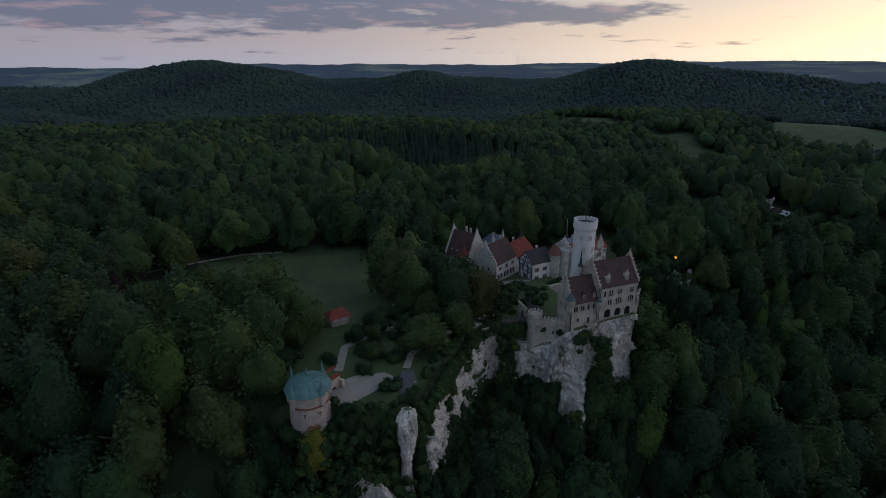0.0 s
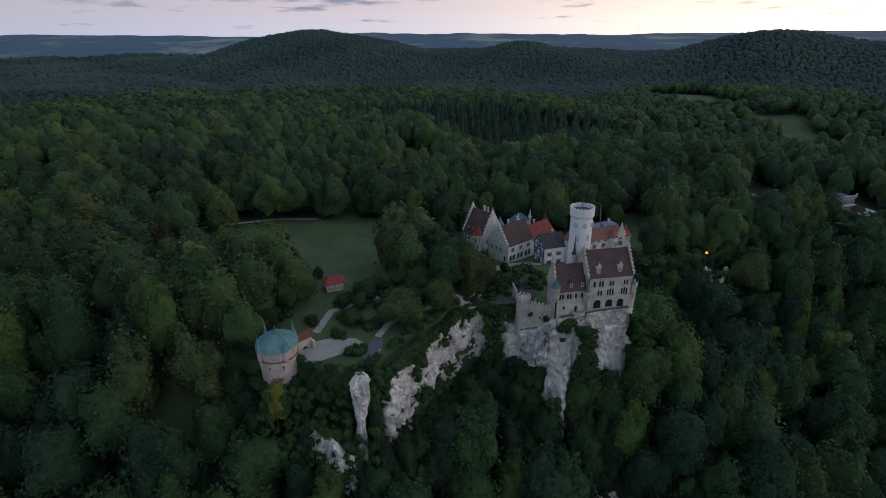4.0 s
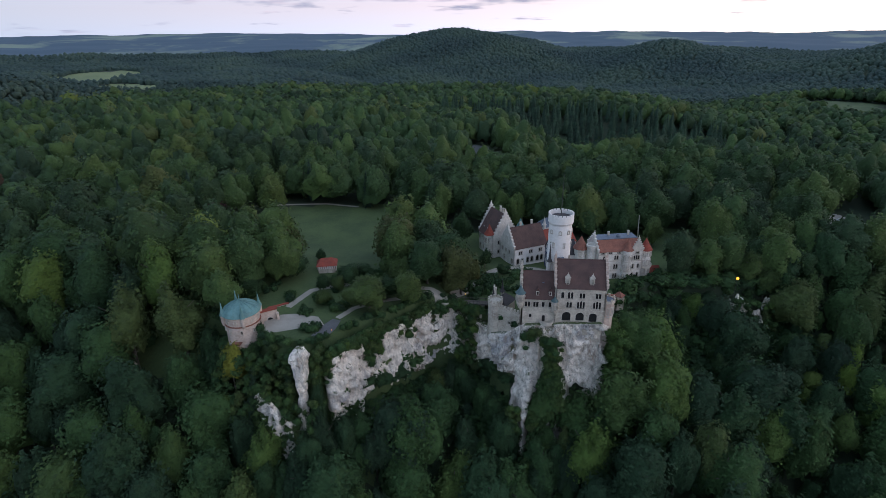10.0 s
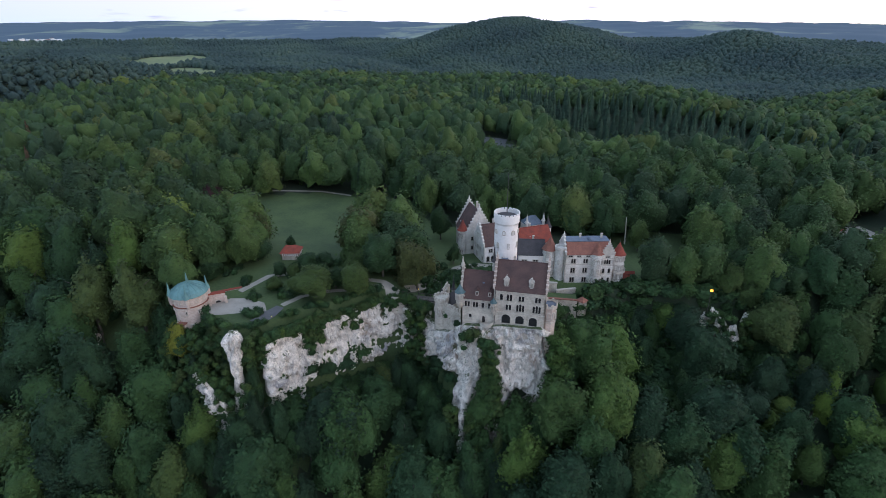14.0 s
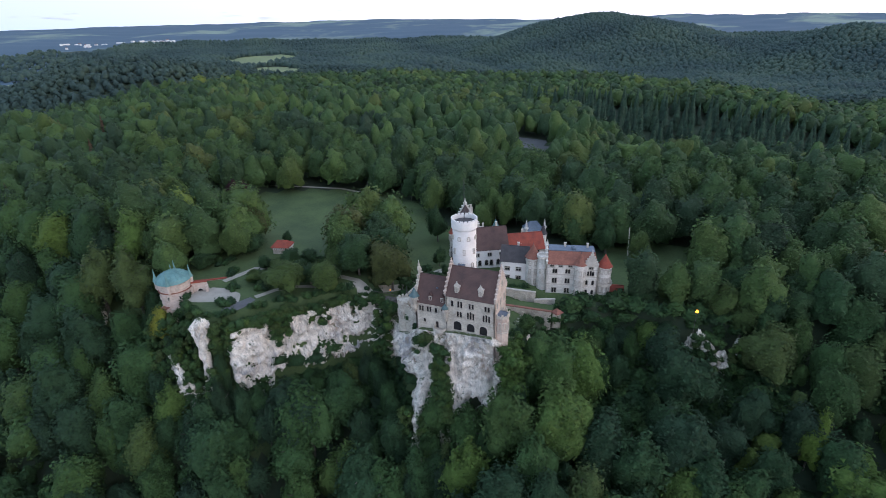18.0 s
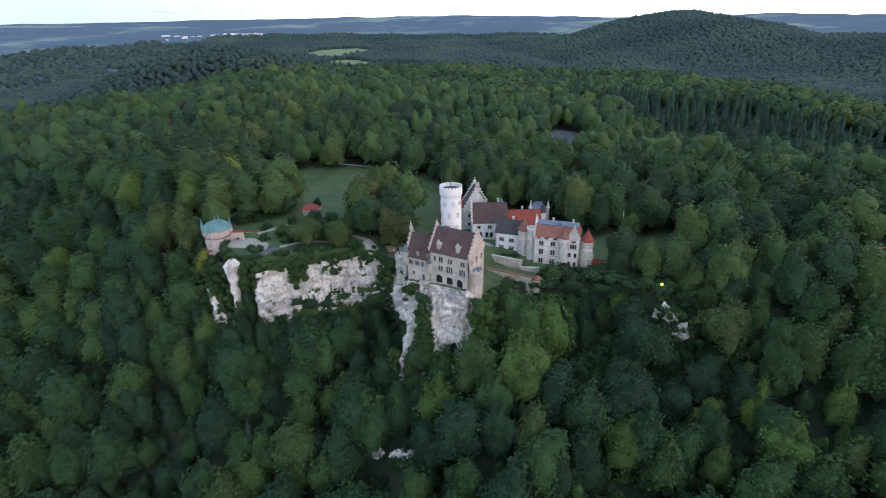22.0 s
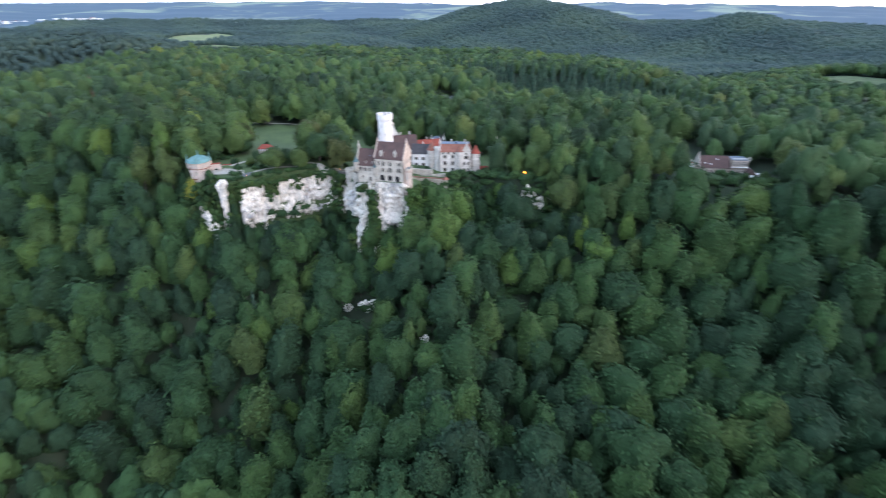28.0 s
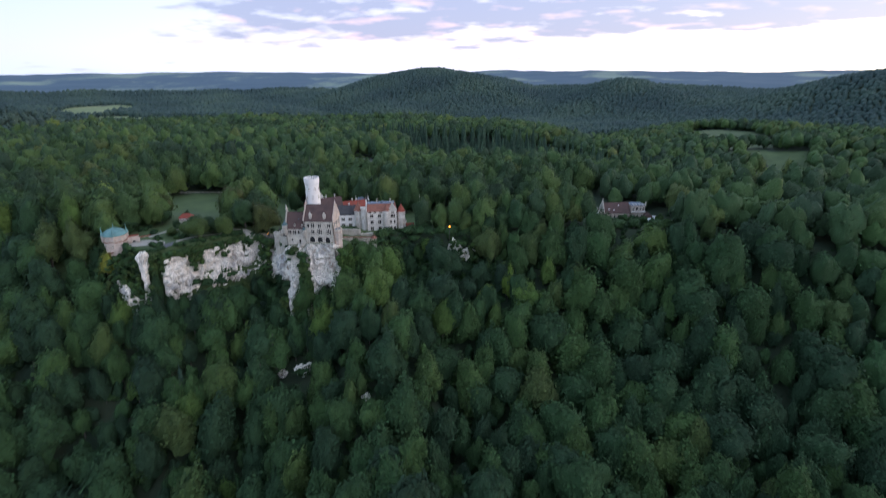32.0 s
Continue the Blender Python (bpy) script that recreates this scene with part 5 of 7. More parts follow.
part("shaft", lathe([(2.4, -9), (2.3, 6.4), (2.6, 6.8)], 16), M_GREY, rt)
round_windows(rt, 0, 0, 2.2, 4.3, 0.7, 1.6, (-140, -105, -70, -35, 0))
round_windows(rt, 0, 0, 2.2, 0.6, 0.7, 1.9, (-140, -105, -70, -35, 0))
round_windows(rt, 0, 0, 2.25, -3.2, 0.9, 2.2, (-140, -105, -70, -35, 0))
part("balcony", lathe([(2.3, -0.6), (3.2, -0.5), (3.2, 0.5), (3.0, 0.5), (3.0, -0.2), (2.3, -0.2)], 16), M_TRIM, rt)
cone_roof(rt, 0, 0, 2.4, 6.8, 11.4, M_ROOF_RED, 14, "bright red tiled cone")
an = thing("red_annex", 55.5, 55.5, -7, 13, "low annex with red roof beside the palace", "annex")
wall(an, (-2.5, -2), (2.5, -2), -3, 3, M_GREY, [(2.5, 0, 1.2, 1.4, None)])
wall(an, (2.5, -2), (2.5, 2), -3, 3, M_GREY)
wall(an, (2.5, 2), (-2.5, 2), -3, 3, M_GREY)
wall(an, (-2.5, 2), (-2.5, -2), -3, 3, M_GREY)
saddle_roof(an, -2.8, 2.8, -2, 2, 3, 5, M_ROOF_RED)

# terraces below the palace
for i, (x0, y0, x1, y1, z0, z1, depth, cap) in enumerate([(17, 30.5, 36.5, 31.5, -14, -3.8, 6.5, M_ROOF_ORANGE), (16, 38.5, 29, 39.2, -10, -1.6, 4.5, M_TRIM), (29, 38, 36, 41, -9, -4.0, 3.0, M_TRIM)]):
    tw = thing("terrace_wall", x0, y0, 0, math.degrees(math.atan2(y1 - y0, x1 - x0)), "stone terrace wall with tiled coping below the palace", "terrace wall", "terrace walls")
    ln = math.hypot(x1 - x0, y1 - y0)
    part("wall", box(0, ln, 0, 0.7, z0, z1), M_STONE, tw)
    part("coping", box(-0.1, ln + 0.1, -0.15, 0.85, z1, z1 + 0.3), cap, tw)
    part("lawn", box(0, ln, 0.7, depth, z0, z1 - 0.9), M_GRASS, tw)
    for k in range(int(ln / 4)):
        part("buttress", box(1.5 + 4 * k, 2.1 + 4 * k, -0.5, -0.003, z0, z1 - 1.2), M_STONE, tw)
part_pav = thing("terrace_pavilion", 38.2, 33.2, -10, 10, "small terrace hut with red tiled roof", "hut")
wall(part_pav, (-1.5, -1.5), (1.5, -1.5), 0, 5.6, M_STONE)
wall(part_pav, (1.5, -1.5), (1.5, 1.5), 0, 5.6, M_STONE)
wall(part_pav, (1.5, 1.5), (-1.5, 1.5), 0, 5.6, M_STONE)
wall(part_pav, (-1.5, 1.5), (-1.5, -1.5), 0, 5.6, M_STONE)
part("roof", lathe([(2.4, 5.6), (0.05, 7.2)], 4), M_ROOF_ORANGE, part_pav)

# ---- the pavilion bastion on the western spur ----
pv = thing("round_bastion", -86.4, -13.6, 0, 0, "round stone bastion with green copper roof on the spur", "bastion")
part("drum", lathe([(5.4, -5), (5.2, 2), (5.1, 7.6)], 32), M_GABLE, pv)
part("upper_band", lathe([(5.1, 7.6), (5.35, 7.8), (5.35, 9.6), (5.6, 9.9), (5.6, 10.3)], 32), M_GABLE, pv)
part("red_band", lathe([(5.36, 6.75), (5.48, 6.8), (5.48, 7.0), (5.36, 7.05)], 32), M_ROOF_ORANGE, pv)
part("roof", lathe([(5.9, 10.2), (5.2, 11.3), (3.6, 12.4), (1.8, 13.1), (0.3, 13.6)], 32), M_COPPER, pv, "low verdigris copper dome")
part("finial", lathe([(0.3, 13.5), (0.12, 14.6), (0.2, 14.9), (0.03, 16)], 8), M_COPPER, pv)
for k in range(16):
    a = math.tau * k / 16
    c, s = math.cos(a), math.sin(a)
    bm = bmesh.new()
    pr = [(5.92, 10.24), (5.22, 11.34), (3.62, 12.44), (1.82, 13.14), (0.32, 13.64)]
    for (ra, za), (rb, zb) in zip(pr[:-1], pr[1:]):
        q = []
        for r, z in ((ra, za), (rb, zb)):
            for w, h in ((-0.07, 0.0), (0.07, 0.0), (0.0, 0.12)):
                q.append(bm.verts.new((c * r - s * w, s * r + c * w, z + h)))
        for f in ((0, 2, 5, 3), (2, 1, 4, 5), (0, 3, 4, 1)):
            bm.faces.new([q[i] for i in f])
    part("roof_seam", bm, M_COPPER, pv)
for a in (-140, -60, 40, 130):
    x, y = math.cos(radians(a)) * 5.5, math.sin(radians(a)) * 5.5
    part("pinnacle_shaft", lathe([(0.3, 6.6), (0.7, 7.6), (0.72, 10.2)], 10, x, y), M_GABLE, pv)
    part("pinnacle_roof", lathe([(0.95, 10.2), (0.35, 12.2), (0.05, 14.8)], 8, x, y), M_COPPER, pv)
round_windows(pv, 0, 0, 5.2, 8.2, 0.6, 1.1, range(-170, 0, 28))
round_windows(pv, 0, 0, 5.15, 4.4, 0.45, 1.3, (-150, -110, -70, -30))
round_windows(pv, 0, 0, 5.2, -0.6, 0.8, 1.4, (-120, -60))
part("porch", box(-1.2, 1.2, -6.4, -4.8, -4, 1.6), M_GABLE, pv)
part("porch_roof", box(-1.4, 1.4, -6.6, -4.7, 1.6, 1.9), M_ROOF_ORANGE, pv)

gt = thing("gate_arch", -79.6, -9.4, 2.2, 35, "pale plastered gate arch with red tiled coping", "gate")
wall(gt, (-2.6, 0), (2.4, 0), 0, 5.6, M_GABLE, [(0.0 + 2.6, 0.05, 1.8, 3.2, "round")], thick=1.2)
part("coping", box(-2.8, 2.6, -0.2, 1.4, 5.6, 6.0), M_ROOF_RED, gt)
part("buttress", box(2.0, 2.8, -1.2, 0.1, 0, 4.6), M_GABLE, gt)
part("buttress", box(-2.9, -2.1, -1.2, 0.1, 0, 4.6), M_GABLE, gt)
for i, (x0, y0, x1, y1, h, m) in enumerate([(-81.5, -6.5, -77, -1.0, 5.0, M_STONE), (-77, -1.0, -72.5, -1.6, 4.6, M_STONE), (-83, -3, -77.5, 1.0, 6.0, M_ROOF_RED),
                                            (-72.5, -1.6, -71.6, -4.6, 3.8, M_STONE), (-83, 8, -74, 14, 3.4, M_STONE), (-74, 14, -71, 20, 3.4, M_STONE)]):
    gw = thing("garden_wall", x0, y0, 1.2, math.degrees(math.atan2(y1 - y0, x1 - x0)), "ruined stone garden wall with red coping", "garden wall", "garden walls")
    ln = math.hypot(x1 - x0, y1 - y0)
    part("wall", box(0, ln, 0, 0.8, 0, h * 0.6), M_STONE, gw)
    part("coping", box(-0.05, ln + 0.05, -0.1, 0.9, h * 0.6, h * 0.6 + 0.25), M_ROOF_RED if i < 4 else M_TRIM, gw)

rh = thing("gate_lodge", -72.3, 27.5, 2.6, 14, "small lodge with red hipped roof above an arch", "gate lodge")
wall(rh, (-3.2, -2.6), (3.2, -2.6), -3, 4.2, M_STONE, [(3.2, 0.05, 2.0, 2.6, "round")])
wall(rh, (3.2, -2.6), (3.2, 2.6), -3, 4.2, M_STONE, [(2.6, 0.8, 0.9, 1.6, "round")])
wall(rh, (3.2, 2.6), (-3.2, 2.6), -3, 4.2, M_STONE)
wall(rh, (-3.2, 2.6), (-3.2, -2.6), -3, 4.2, M_STONE)
part("timber_band", box(-3.4, 3.4, -2.8, 2.8, 4.2, 5.4), M_WHITE, rh)
for k in range(9):
    part("timber", box(-3.3 + 0.8 * k, -3.1 + 0.8 * k, -2.88, -2.803, 4.25, 5.35), M_ROOF_RED, rh)
bm = bmesh.new()
q = [bm.verts.new(p) for p in ((-3.9, -3.3, 5.4), (3.9, -3.3, 5.4), (3.9, 3.3, 5.4), (-3.9, 3.3, 5.4), (-1.9, 0, 7.6), (1.9, 0, 7.6))]
for f in ((0, 1, 5, 4), (1, 2, 5), (2, 3, 4, 5), (3, 0, 4), (0, 3, 2, 1)):
    bm.faces.new([q[i] for i in f])
part("roof", bm, M_ROOF_RED, rh, "bright red hipped roof")


def ribbon(name, pts, width, mat, label, category, lift=0.12):
    """A path that follows the ground."""
    line = []
    for (ax, ay), (bx, by) in zip(pts[:-1], pts[1:]):
        n = max(2, int(math.hypot(bx - ax, by - ay) / 1.0))
        line += [(ax + (bx - ax) * i / n, ay + (by - ay) * i / n) for i in range(n)]
    line.append(pts[-1])
    ws = np.interp(np.linspace(0, 1, len(line)), np.linspace(0, 1, len(width)), width)
    vs = []
    for i, (x, y) in enumerate(line):
        a, b = line[max(0, i - 2)], line[min(len(line) - 1, i + 2)]
        t = Vector((b[0] - a[0], b[1] - a[1])).normalized()
        for k in (-1, -0.5, 0, 0.5, 1):
            px, py = x - t.y * ws[i] * k / 2, y + t.x * ws[i] * k / 2
            vs.append((px, py, float(ground(np.array([px]), np.array([py]))[0]) + lift))
    ix = np.arange(len(vs)).reshape(-1, 5)
    fs = np.stack([ix[:-1, :-1], ix[:-1, 1:], ix[1:, 1:], ix[1:, :-1]], -1).reshape(-1, 4)
    ob = mesh_object(name, vs, fs, mat)
    tagged(ob, label, category, kind="structure")


ribbon("terrace", [(-83, -8), (-78, -11.5), (-72, -9.5), (-66, -8.5), (-61, -14.5)], [5, 10.5, 9.5, 5, 3.5], M_PATH, "pale gravel terrace beside the bastion", "terrace")
ribbon("viewpoint", [(-61.5, -17.5), (-60, -13), (-58.5, -7)], [4.5, 5, 3], M_ASPHALT, "grey paved viewpoint at the cliff edge", "terrace", 0.16)
ribbon("path", [(-58.5, -6), (-55, 0.5), (-49, 5.5), (-40, 9.2), (-33, 13), (-26, 15)], [2.2, 2.0, 2.0, 2.2, 3.0, 4.5], M_PATH, "gravel garden path along the cliff", "path")
ribbon("path", [(-77, -1), (-73, 11), (-66, 15), (-55, 19.5), (-45, 17.5), (-32, 17), (-24, 15)], [2.5, 2.4, 2.4, 3.2, 2.4, 2.4, 3.0], M_PATH, "gravel garden path through the park", "path")
ribbon("path", [(-143, 105.5), (-122, 112.5), (-102, 118), (-84, 117)], [1.8, 2.0, 2.0, 1.8], M_PATH, "pale path along the meadow's far edge", "path", 0.2)
ribbon("path", [(-24, 20), (-17, 32), (-10, 44), (-2, 50), (8, 50), (12, 47)], [3.0, 3.2, 3.6, 5, 5, 3], M_PATH, "gravel way from the gate to the courtyard", "path")

# guest house and cars by the eastern car park
gh = thing("guest_house", 178.0, 86.0, -7, 8, "stone guest house with brown roof and tower", "house")
wall(gh, (0, 0), (17, 0), -6, 5.2, M_GABLE, [(s, 1.2, 1.1, 2.4, "round") for s in (1.8, 4.4, 7.0, 9.6, 12.2, 14.8)])
wall(gh, (17, 0), (17, 10), -6, 5.2, M_GABLE)
wall(gh, (17, 10), (0, 10), -6, 5.2, M_GABLE)
wall(gh, (0, 10), (0, 0), -6, 5.2, M_GABLE)
stepped_gable(gh, (0, 10), (0, 0), 5.2, 11.6, 6, M_TRIM)
saddle_roof(gh, 0.3, 17, 0, 10, 5.2, 10.6, M_ROOF)
for u, v, z in ((3.5, 1.6, 7.2), (10, 3.4, 9.2), (6.5, 1.2, 6.8)):
    part("skylight", box(u - 0.5, u + 0.5, v - 0.4, v + 0.4, z - 0.2, z + 0.25), M_WHITE, gh)
gtw = thing("guest_house_tower", 195.2, 88.5, -7, 8, "square balconied stone tower of the guest house", "tower")
wall(gtw, (0, 0), (9, 0), -6, 9.6, M_GABLE, [(s, 6.4, 1.2, 2.3, None) for s in (1.5, 3.8, 6.1, 8.0)] + [(s, 1.2, 1.1, 2.4, "round") for s in (1.6, 4.4, 7.2)])
wall(gtw, (9, 0), (9, 9), -6, 9.6, M_GABLE, [(s, 6.4, 1.2, 2.3, None) for s in (2, 5)])
wall(gtw, (9, 9), (0, 9), -6, 9.6, M_GABLE)
wall(gtw, (0, 9), (0, 0), -6, 9.6, M_GABLE)
part("flat_roof", box(0, 9, 0, 9, 9.6, 9.9), M_ZINC, gtw)
for k in range(10):
    part("baluster", box(0.1 + 0.95 * k, 0.3 + 0.95 * k, -0.4, -0.2, 9.9, 10.9), M_WHITE, gtw)
part("handrail", box(-0.2, 9.2, -0.45, -0.15, 10.9, 11.1), M_WHITE, gtw)
part("balcony", box(-0.2, 9.2, -1.4, -0.003, 5.6, 5.9), M_WHITE, gtw)
part("corner_post", box(8.6, 9.3, -0.5, 0.2, 9.6, 12.0), M_TRIM, gtw)
fx = thing("flat_annex", 203.5, 80.5, -9, 8, "low annex with pale flat roof and brown gable", "annex")
part("body", box(0, 11, 0, 9, -4, 4.2), M_GREY, fx)
part("roof", box(-0.4, 11.4, -0.4, 9.4, 4.2, 4.6), M_WHITE, fx)
part("gable_roof", extrude_outline([(0, 4.6), (6, 4.6), (3, 7.6)], 4, 12), M_ROOF, fx)


def car(x, y, turn, paint, label):
    c = thing("car", x, y, float(ground(np.array([x]), np.array([y]))[0]), turn, label, "car", "parked cars")
    side = [(-2.1, 0.35), (2.1, 0.35), (2.15, 0.75), (1.3, 0.95), (0.7, 1.45), (-1.1, 1.48), (-1.9, 1.0), (-2.15, 0.9)]
    part("body", extrude_outline(side, -0.85, 0.85), paint, c)
    part("windscreen", box(0.72, 1.2, -0.7, 0.7, 1.0, 1.35), M_GLASS, c)
    for u in (-1.35, 1.35):
        for v in (-0.8, 0.8):
            w = part("wheel", lathe([(0.32, -0.1), (0.32, 0.1)], 12), M_IRON, c)
            w.matrix_local = Matrix.Translation((u, v, 0.32)) @ Matrix.Rotation(radians(90), 4, "X")


PAINTS = [(material("silver_paint", (0.5, 0.51, 0.53), (0.42, 0.43, 0.45), 3, rough=0.3, bump=0), "silver parked car on the gravel"),
          (material("red_paint", (0.35, 0.03, 0.025), (0.28, 0.025, 0.02), 3, rough=0.3, bump=0), "red parked car on the gravel"),
          (material("white_car_paint", (0.7, 0.7, 0.7), (0.62, 0.62, 0.62), 3, rough=0.3, bump=0), "white parked car on the gravel"),
          (material("dark_paint", (0.03, 0.035, 0.05), (0.02, 0.025, 0.035), 3, rough=0.3, bump=0), "dark parked car on the gravel")]
ribbon("car_park", [(176, 88), (172, 98), (166, 112), (160, 130)], [8, 20, 22, 18], M_PATH, "pale gravel car park by the guest house", "car park", 0.15)
for i, (x, y, a, k) in enumerate([(174, 92, 70, 0), (170, 97, 80, 2), (175, 103, 20, 1), (172, 106, 20, 3), (168, 103, 10, 0), (163, 110, 100, 2), (166, 115, 30, 0), (160, 117, 60, 3), (164, 122, 20, 0), (158, 126, 40, 1)]):
    car(x, y, a, *PAINTS[k])

# bare trunk and the lit lamp on the eastern path
fp = thing("dead_tree", 57.4, 89, -6, 0, "bare leaning grey trunk behind the palace", "tree")
bm = lathe([(0.34, 0), (0.28, 7), (0.16, 14.5)], 8)
for v in bm.verts:
    v.co.x -= 0.05 * v.co.z
part("trunk", bm, M_TRIM, fp)
M_LIT = bpy.data.materials.new("lit_lamp_glass")
M_LIT.use_nodes = True
pb = M_LIT.node_tree.nodes["Principled BSDF"]
pb.inputs["Base Color"].default_value = (0.6, 0.25, 0.03, 1)
pb.inputs["Emission Color"].default_value = (1.0, 0.33, 0.02, 1)
pb.inputs["Emission Strength"].default_value = 5.0


def path_lamp(x, y, z, r, h, label):
    lp = thing("path_lamp", x, y, z, 0, label, "lamp", "path lamps")
    part("post", lathe([(0.12, -h), (0.08, 0)], 8), M_IRON, lp)
    part("globe", lathe([(0.05, -r), (r * 0.75, -r * 0.6), (r, 0), (r * 0.75, r * 0.6), (0.05, r)], 10), M_LIT, lp)


path_lamp(82.0, 39.5, 1.2, 0.55, 9, "glowing orange lamp above the eastern cliff")
path_lamp(-19.0, 18.5, 1.6, 0.18, 3.5, "glowing path lamp at the bridge head")
path_lamp(-58.2, -13.2, 4.2, 0.1, 2.2, "small lamp at the viewpoint")
# ---- trees ----
def icosphere(sub):
    bm = bmesh.new()
    bmesh.ops.create_icosphere(bm, subdivisions=sub, radius=1.0)
    v = np.array([p.co[:] for p in bm.verts])
    f = np.array([[q.index for q in p.verts] for p in bm.faces])
    bm.free()
    return v, f


def lumps(v, c):
    """Rounded bulges round the directions c, with creases between them."""
    c = c / np.linalg.norm(c, axis=1, keepdims=True)
    d = np.arccos(np.clip(v @ c.T, -1, 1)).min(1) * math.sqrt(len(c)) / 2.2
    return np.sqrt(np.clip(1 - d * d, 0, 1))


def crown(seed, height, radius, boughs, sub, leaves, leaf, conical=0.3, lift=0.5):
    """A domed crown: leaf sprays in tufts and boughs, standing off a rough inner mass of foliage. Triangles."""
    r = np.random.default_rng(seed)
    v, f = icosphere(sub)
    lean = r.normal(size=2) * radius * 0.14
    c1, c2 = (r.normal(size=(n, 3)) for n in (boughs, boughs * 5))

    def reach(d):
        skew = 1 + 0.20 * np.sin(d[:, 0] * 2.3 + seed) * np.cos(d[:, 1] * 2.1 + 2 * seed) + 0.10 * np.sin(d[:, 2] * 4 + d[:, 0] * 3 + 3 * seed)
        return (0.62 + 0.26 * lumps(d, c1) + 0.16 * lumps(d, c2)) * skew

    def shape(d, k):
        p = d * k[:, None] * [radius * 1.04, radius * 1.04, height * 0.53] + [0, 0, lift + height * 0.47]
        u = np.clip((p[:, 2:3] - lift) / height, 0, 1)
        p[:, :2] = p[:, :2] * (1 - conical * 0.62 * u ** 1.3) + lean * u
        return p

    body = shape(v, reach(v) * r.uniform(0.80, 0.98, len(v)))
    tris = f[v[f].mean(1)[:, 2] > -0.66]
    parts, o = [body], len(body)
    if leaves:
        d = r.normal(size=(leaves * 2, 3))
        d /= np.linalg.norm(d, axis=1, keepdims=True)
        d = d[d[:, 2] > -0.5][:leaves]
        leaves = len(d)
        at = shape(d, reach(d) * r.uniform(0.86, 1.12, leaves))
        nor = d + r.normal(size=d.shape) * 0.55 + [0, 0, 0.35]
        nor /= np.linalg.norm(nor, axis=1, keepdims=True)
        t1 = np.cross(nor, r.normal(size=nor.shape))
        t1 /= np.linalg.norm(t1, axis=1, keepdims=True)
        t2 = np.cross(nor, t1)
        s = leaf * r.uniform(0.5, 1.35, (leaves, 1))
        parts.append(np.stack([at - t1 * s - t2 * s * 0.6, at + t1 * s - t2 * s * 0.6, at + t2 * s], 1).reshape(-1, 3))
        tris = np.concatenate([tris, o + np.arange(leaves * 3).reshape(-1, 3)])
    pts = np.concatenate(parts)
    used = np.unique(tris)
    back = np.zeros(len(pts), int)
    back[used] = np.arange(len(used))
    return pts[used], back[tris]


def spruce(seed, height, radius, tiers):
    """A conifer: drooping whorls of boughs round a spire. Triangles."""
    r = np.random.default_rng(seed)
    vs, fs = [], []
    for k in range(tiers):
        u = k / tiers
        z, rad, n = height * (0.06 + 0.92 * u), radius * (1 - u) ** 0.8 * r.uniform(0.85, 1.1), 7
        o = len(vs)
        vs.append((0, 0, z + height / tiers * 1.5))
        a0 = r.uniform(0, 6)
        for i in range(2 * n):
            q = rad * (r.uniform(0.85, 1.15) if i % 2 else 0.55)
            vs.append((math.cos(a0 + i * math.pi / n) * q, math.sin(a0 + i * math.pi / n) * q, z - (0.25 * rad if i % 2 else 0)))
        fs += [(o, o + 1 + i, o + 1 + (i + 1) % (2 * n)) for i in range(2 * n)]
    return np.array(vs, float), np.array(fs)


def dome(seed, height, radius):
    """A far crown, a few strokes of relief."""
    r = np.random.default_rng(seed)
    v, f = icosphere(1)
    p = v * r.uniform(0.82, 1.12, (len(v), 1)) * [radius, radius, height * 0.55] + [0, 0, height * 0.45]
    return p, f[v[f].mean(1)[:, 2] > -0.5]


def trunk_mesh(seed, height, r0):
    r = np.random.default_rng(seed)
    vs, fs = [], []

    def limb(p0, p1, ra, rb, sides=6):
        p0, p1 = Vector(p0), Vector(p1)
        q = (p1 - p0).to_track_quat("Z", "Y")
        o = len(vs)
        for p, rr in ((p0, ra), (p1, rb)):
            for i in range(sides):
                an = i * math.tau / sides
                vs.append((p + q @ Vector((math.cos(an) * rr, math.sin(an) * rr, 0)))[:])
        for i in range(sides):
            j = (i + 1) % sides
            fs.append((o + i, o + j, o + sides + j, o + sides + i))

    limb((0, 0, -2.5), (0, 0, height * 0.45), r0, r0 * 0.75)
    limb((0, 0, height * 0.45), (0.3, 0.2, height * 0.85), r0 * 0.75, r0 * 0.2)
    for i in range(5):
        an, z = r.uniform(0, math.tau), height * r.uniform(0.3, 0.6)
        ln = height * r.uniform(0.14, 0.2)
        limb((0, 0, z), (math.cos(an) * ln, math.sin(an) * ln, z + ln * 0.9), r0 * 0.45, r0 * 0.12)
    return mesh_data("trunk", np.array(vs), np.array(fs), M_BARK)


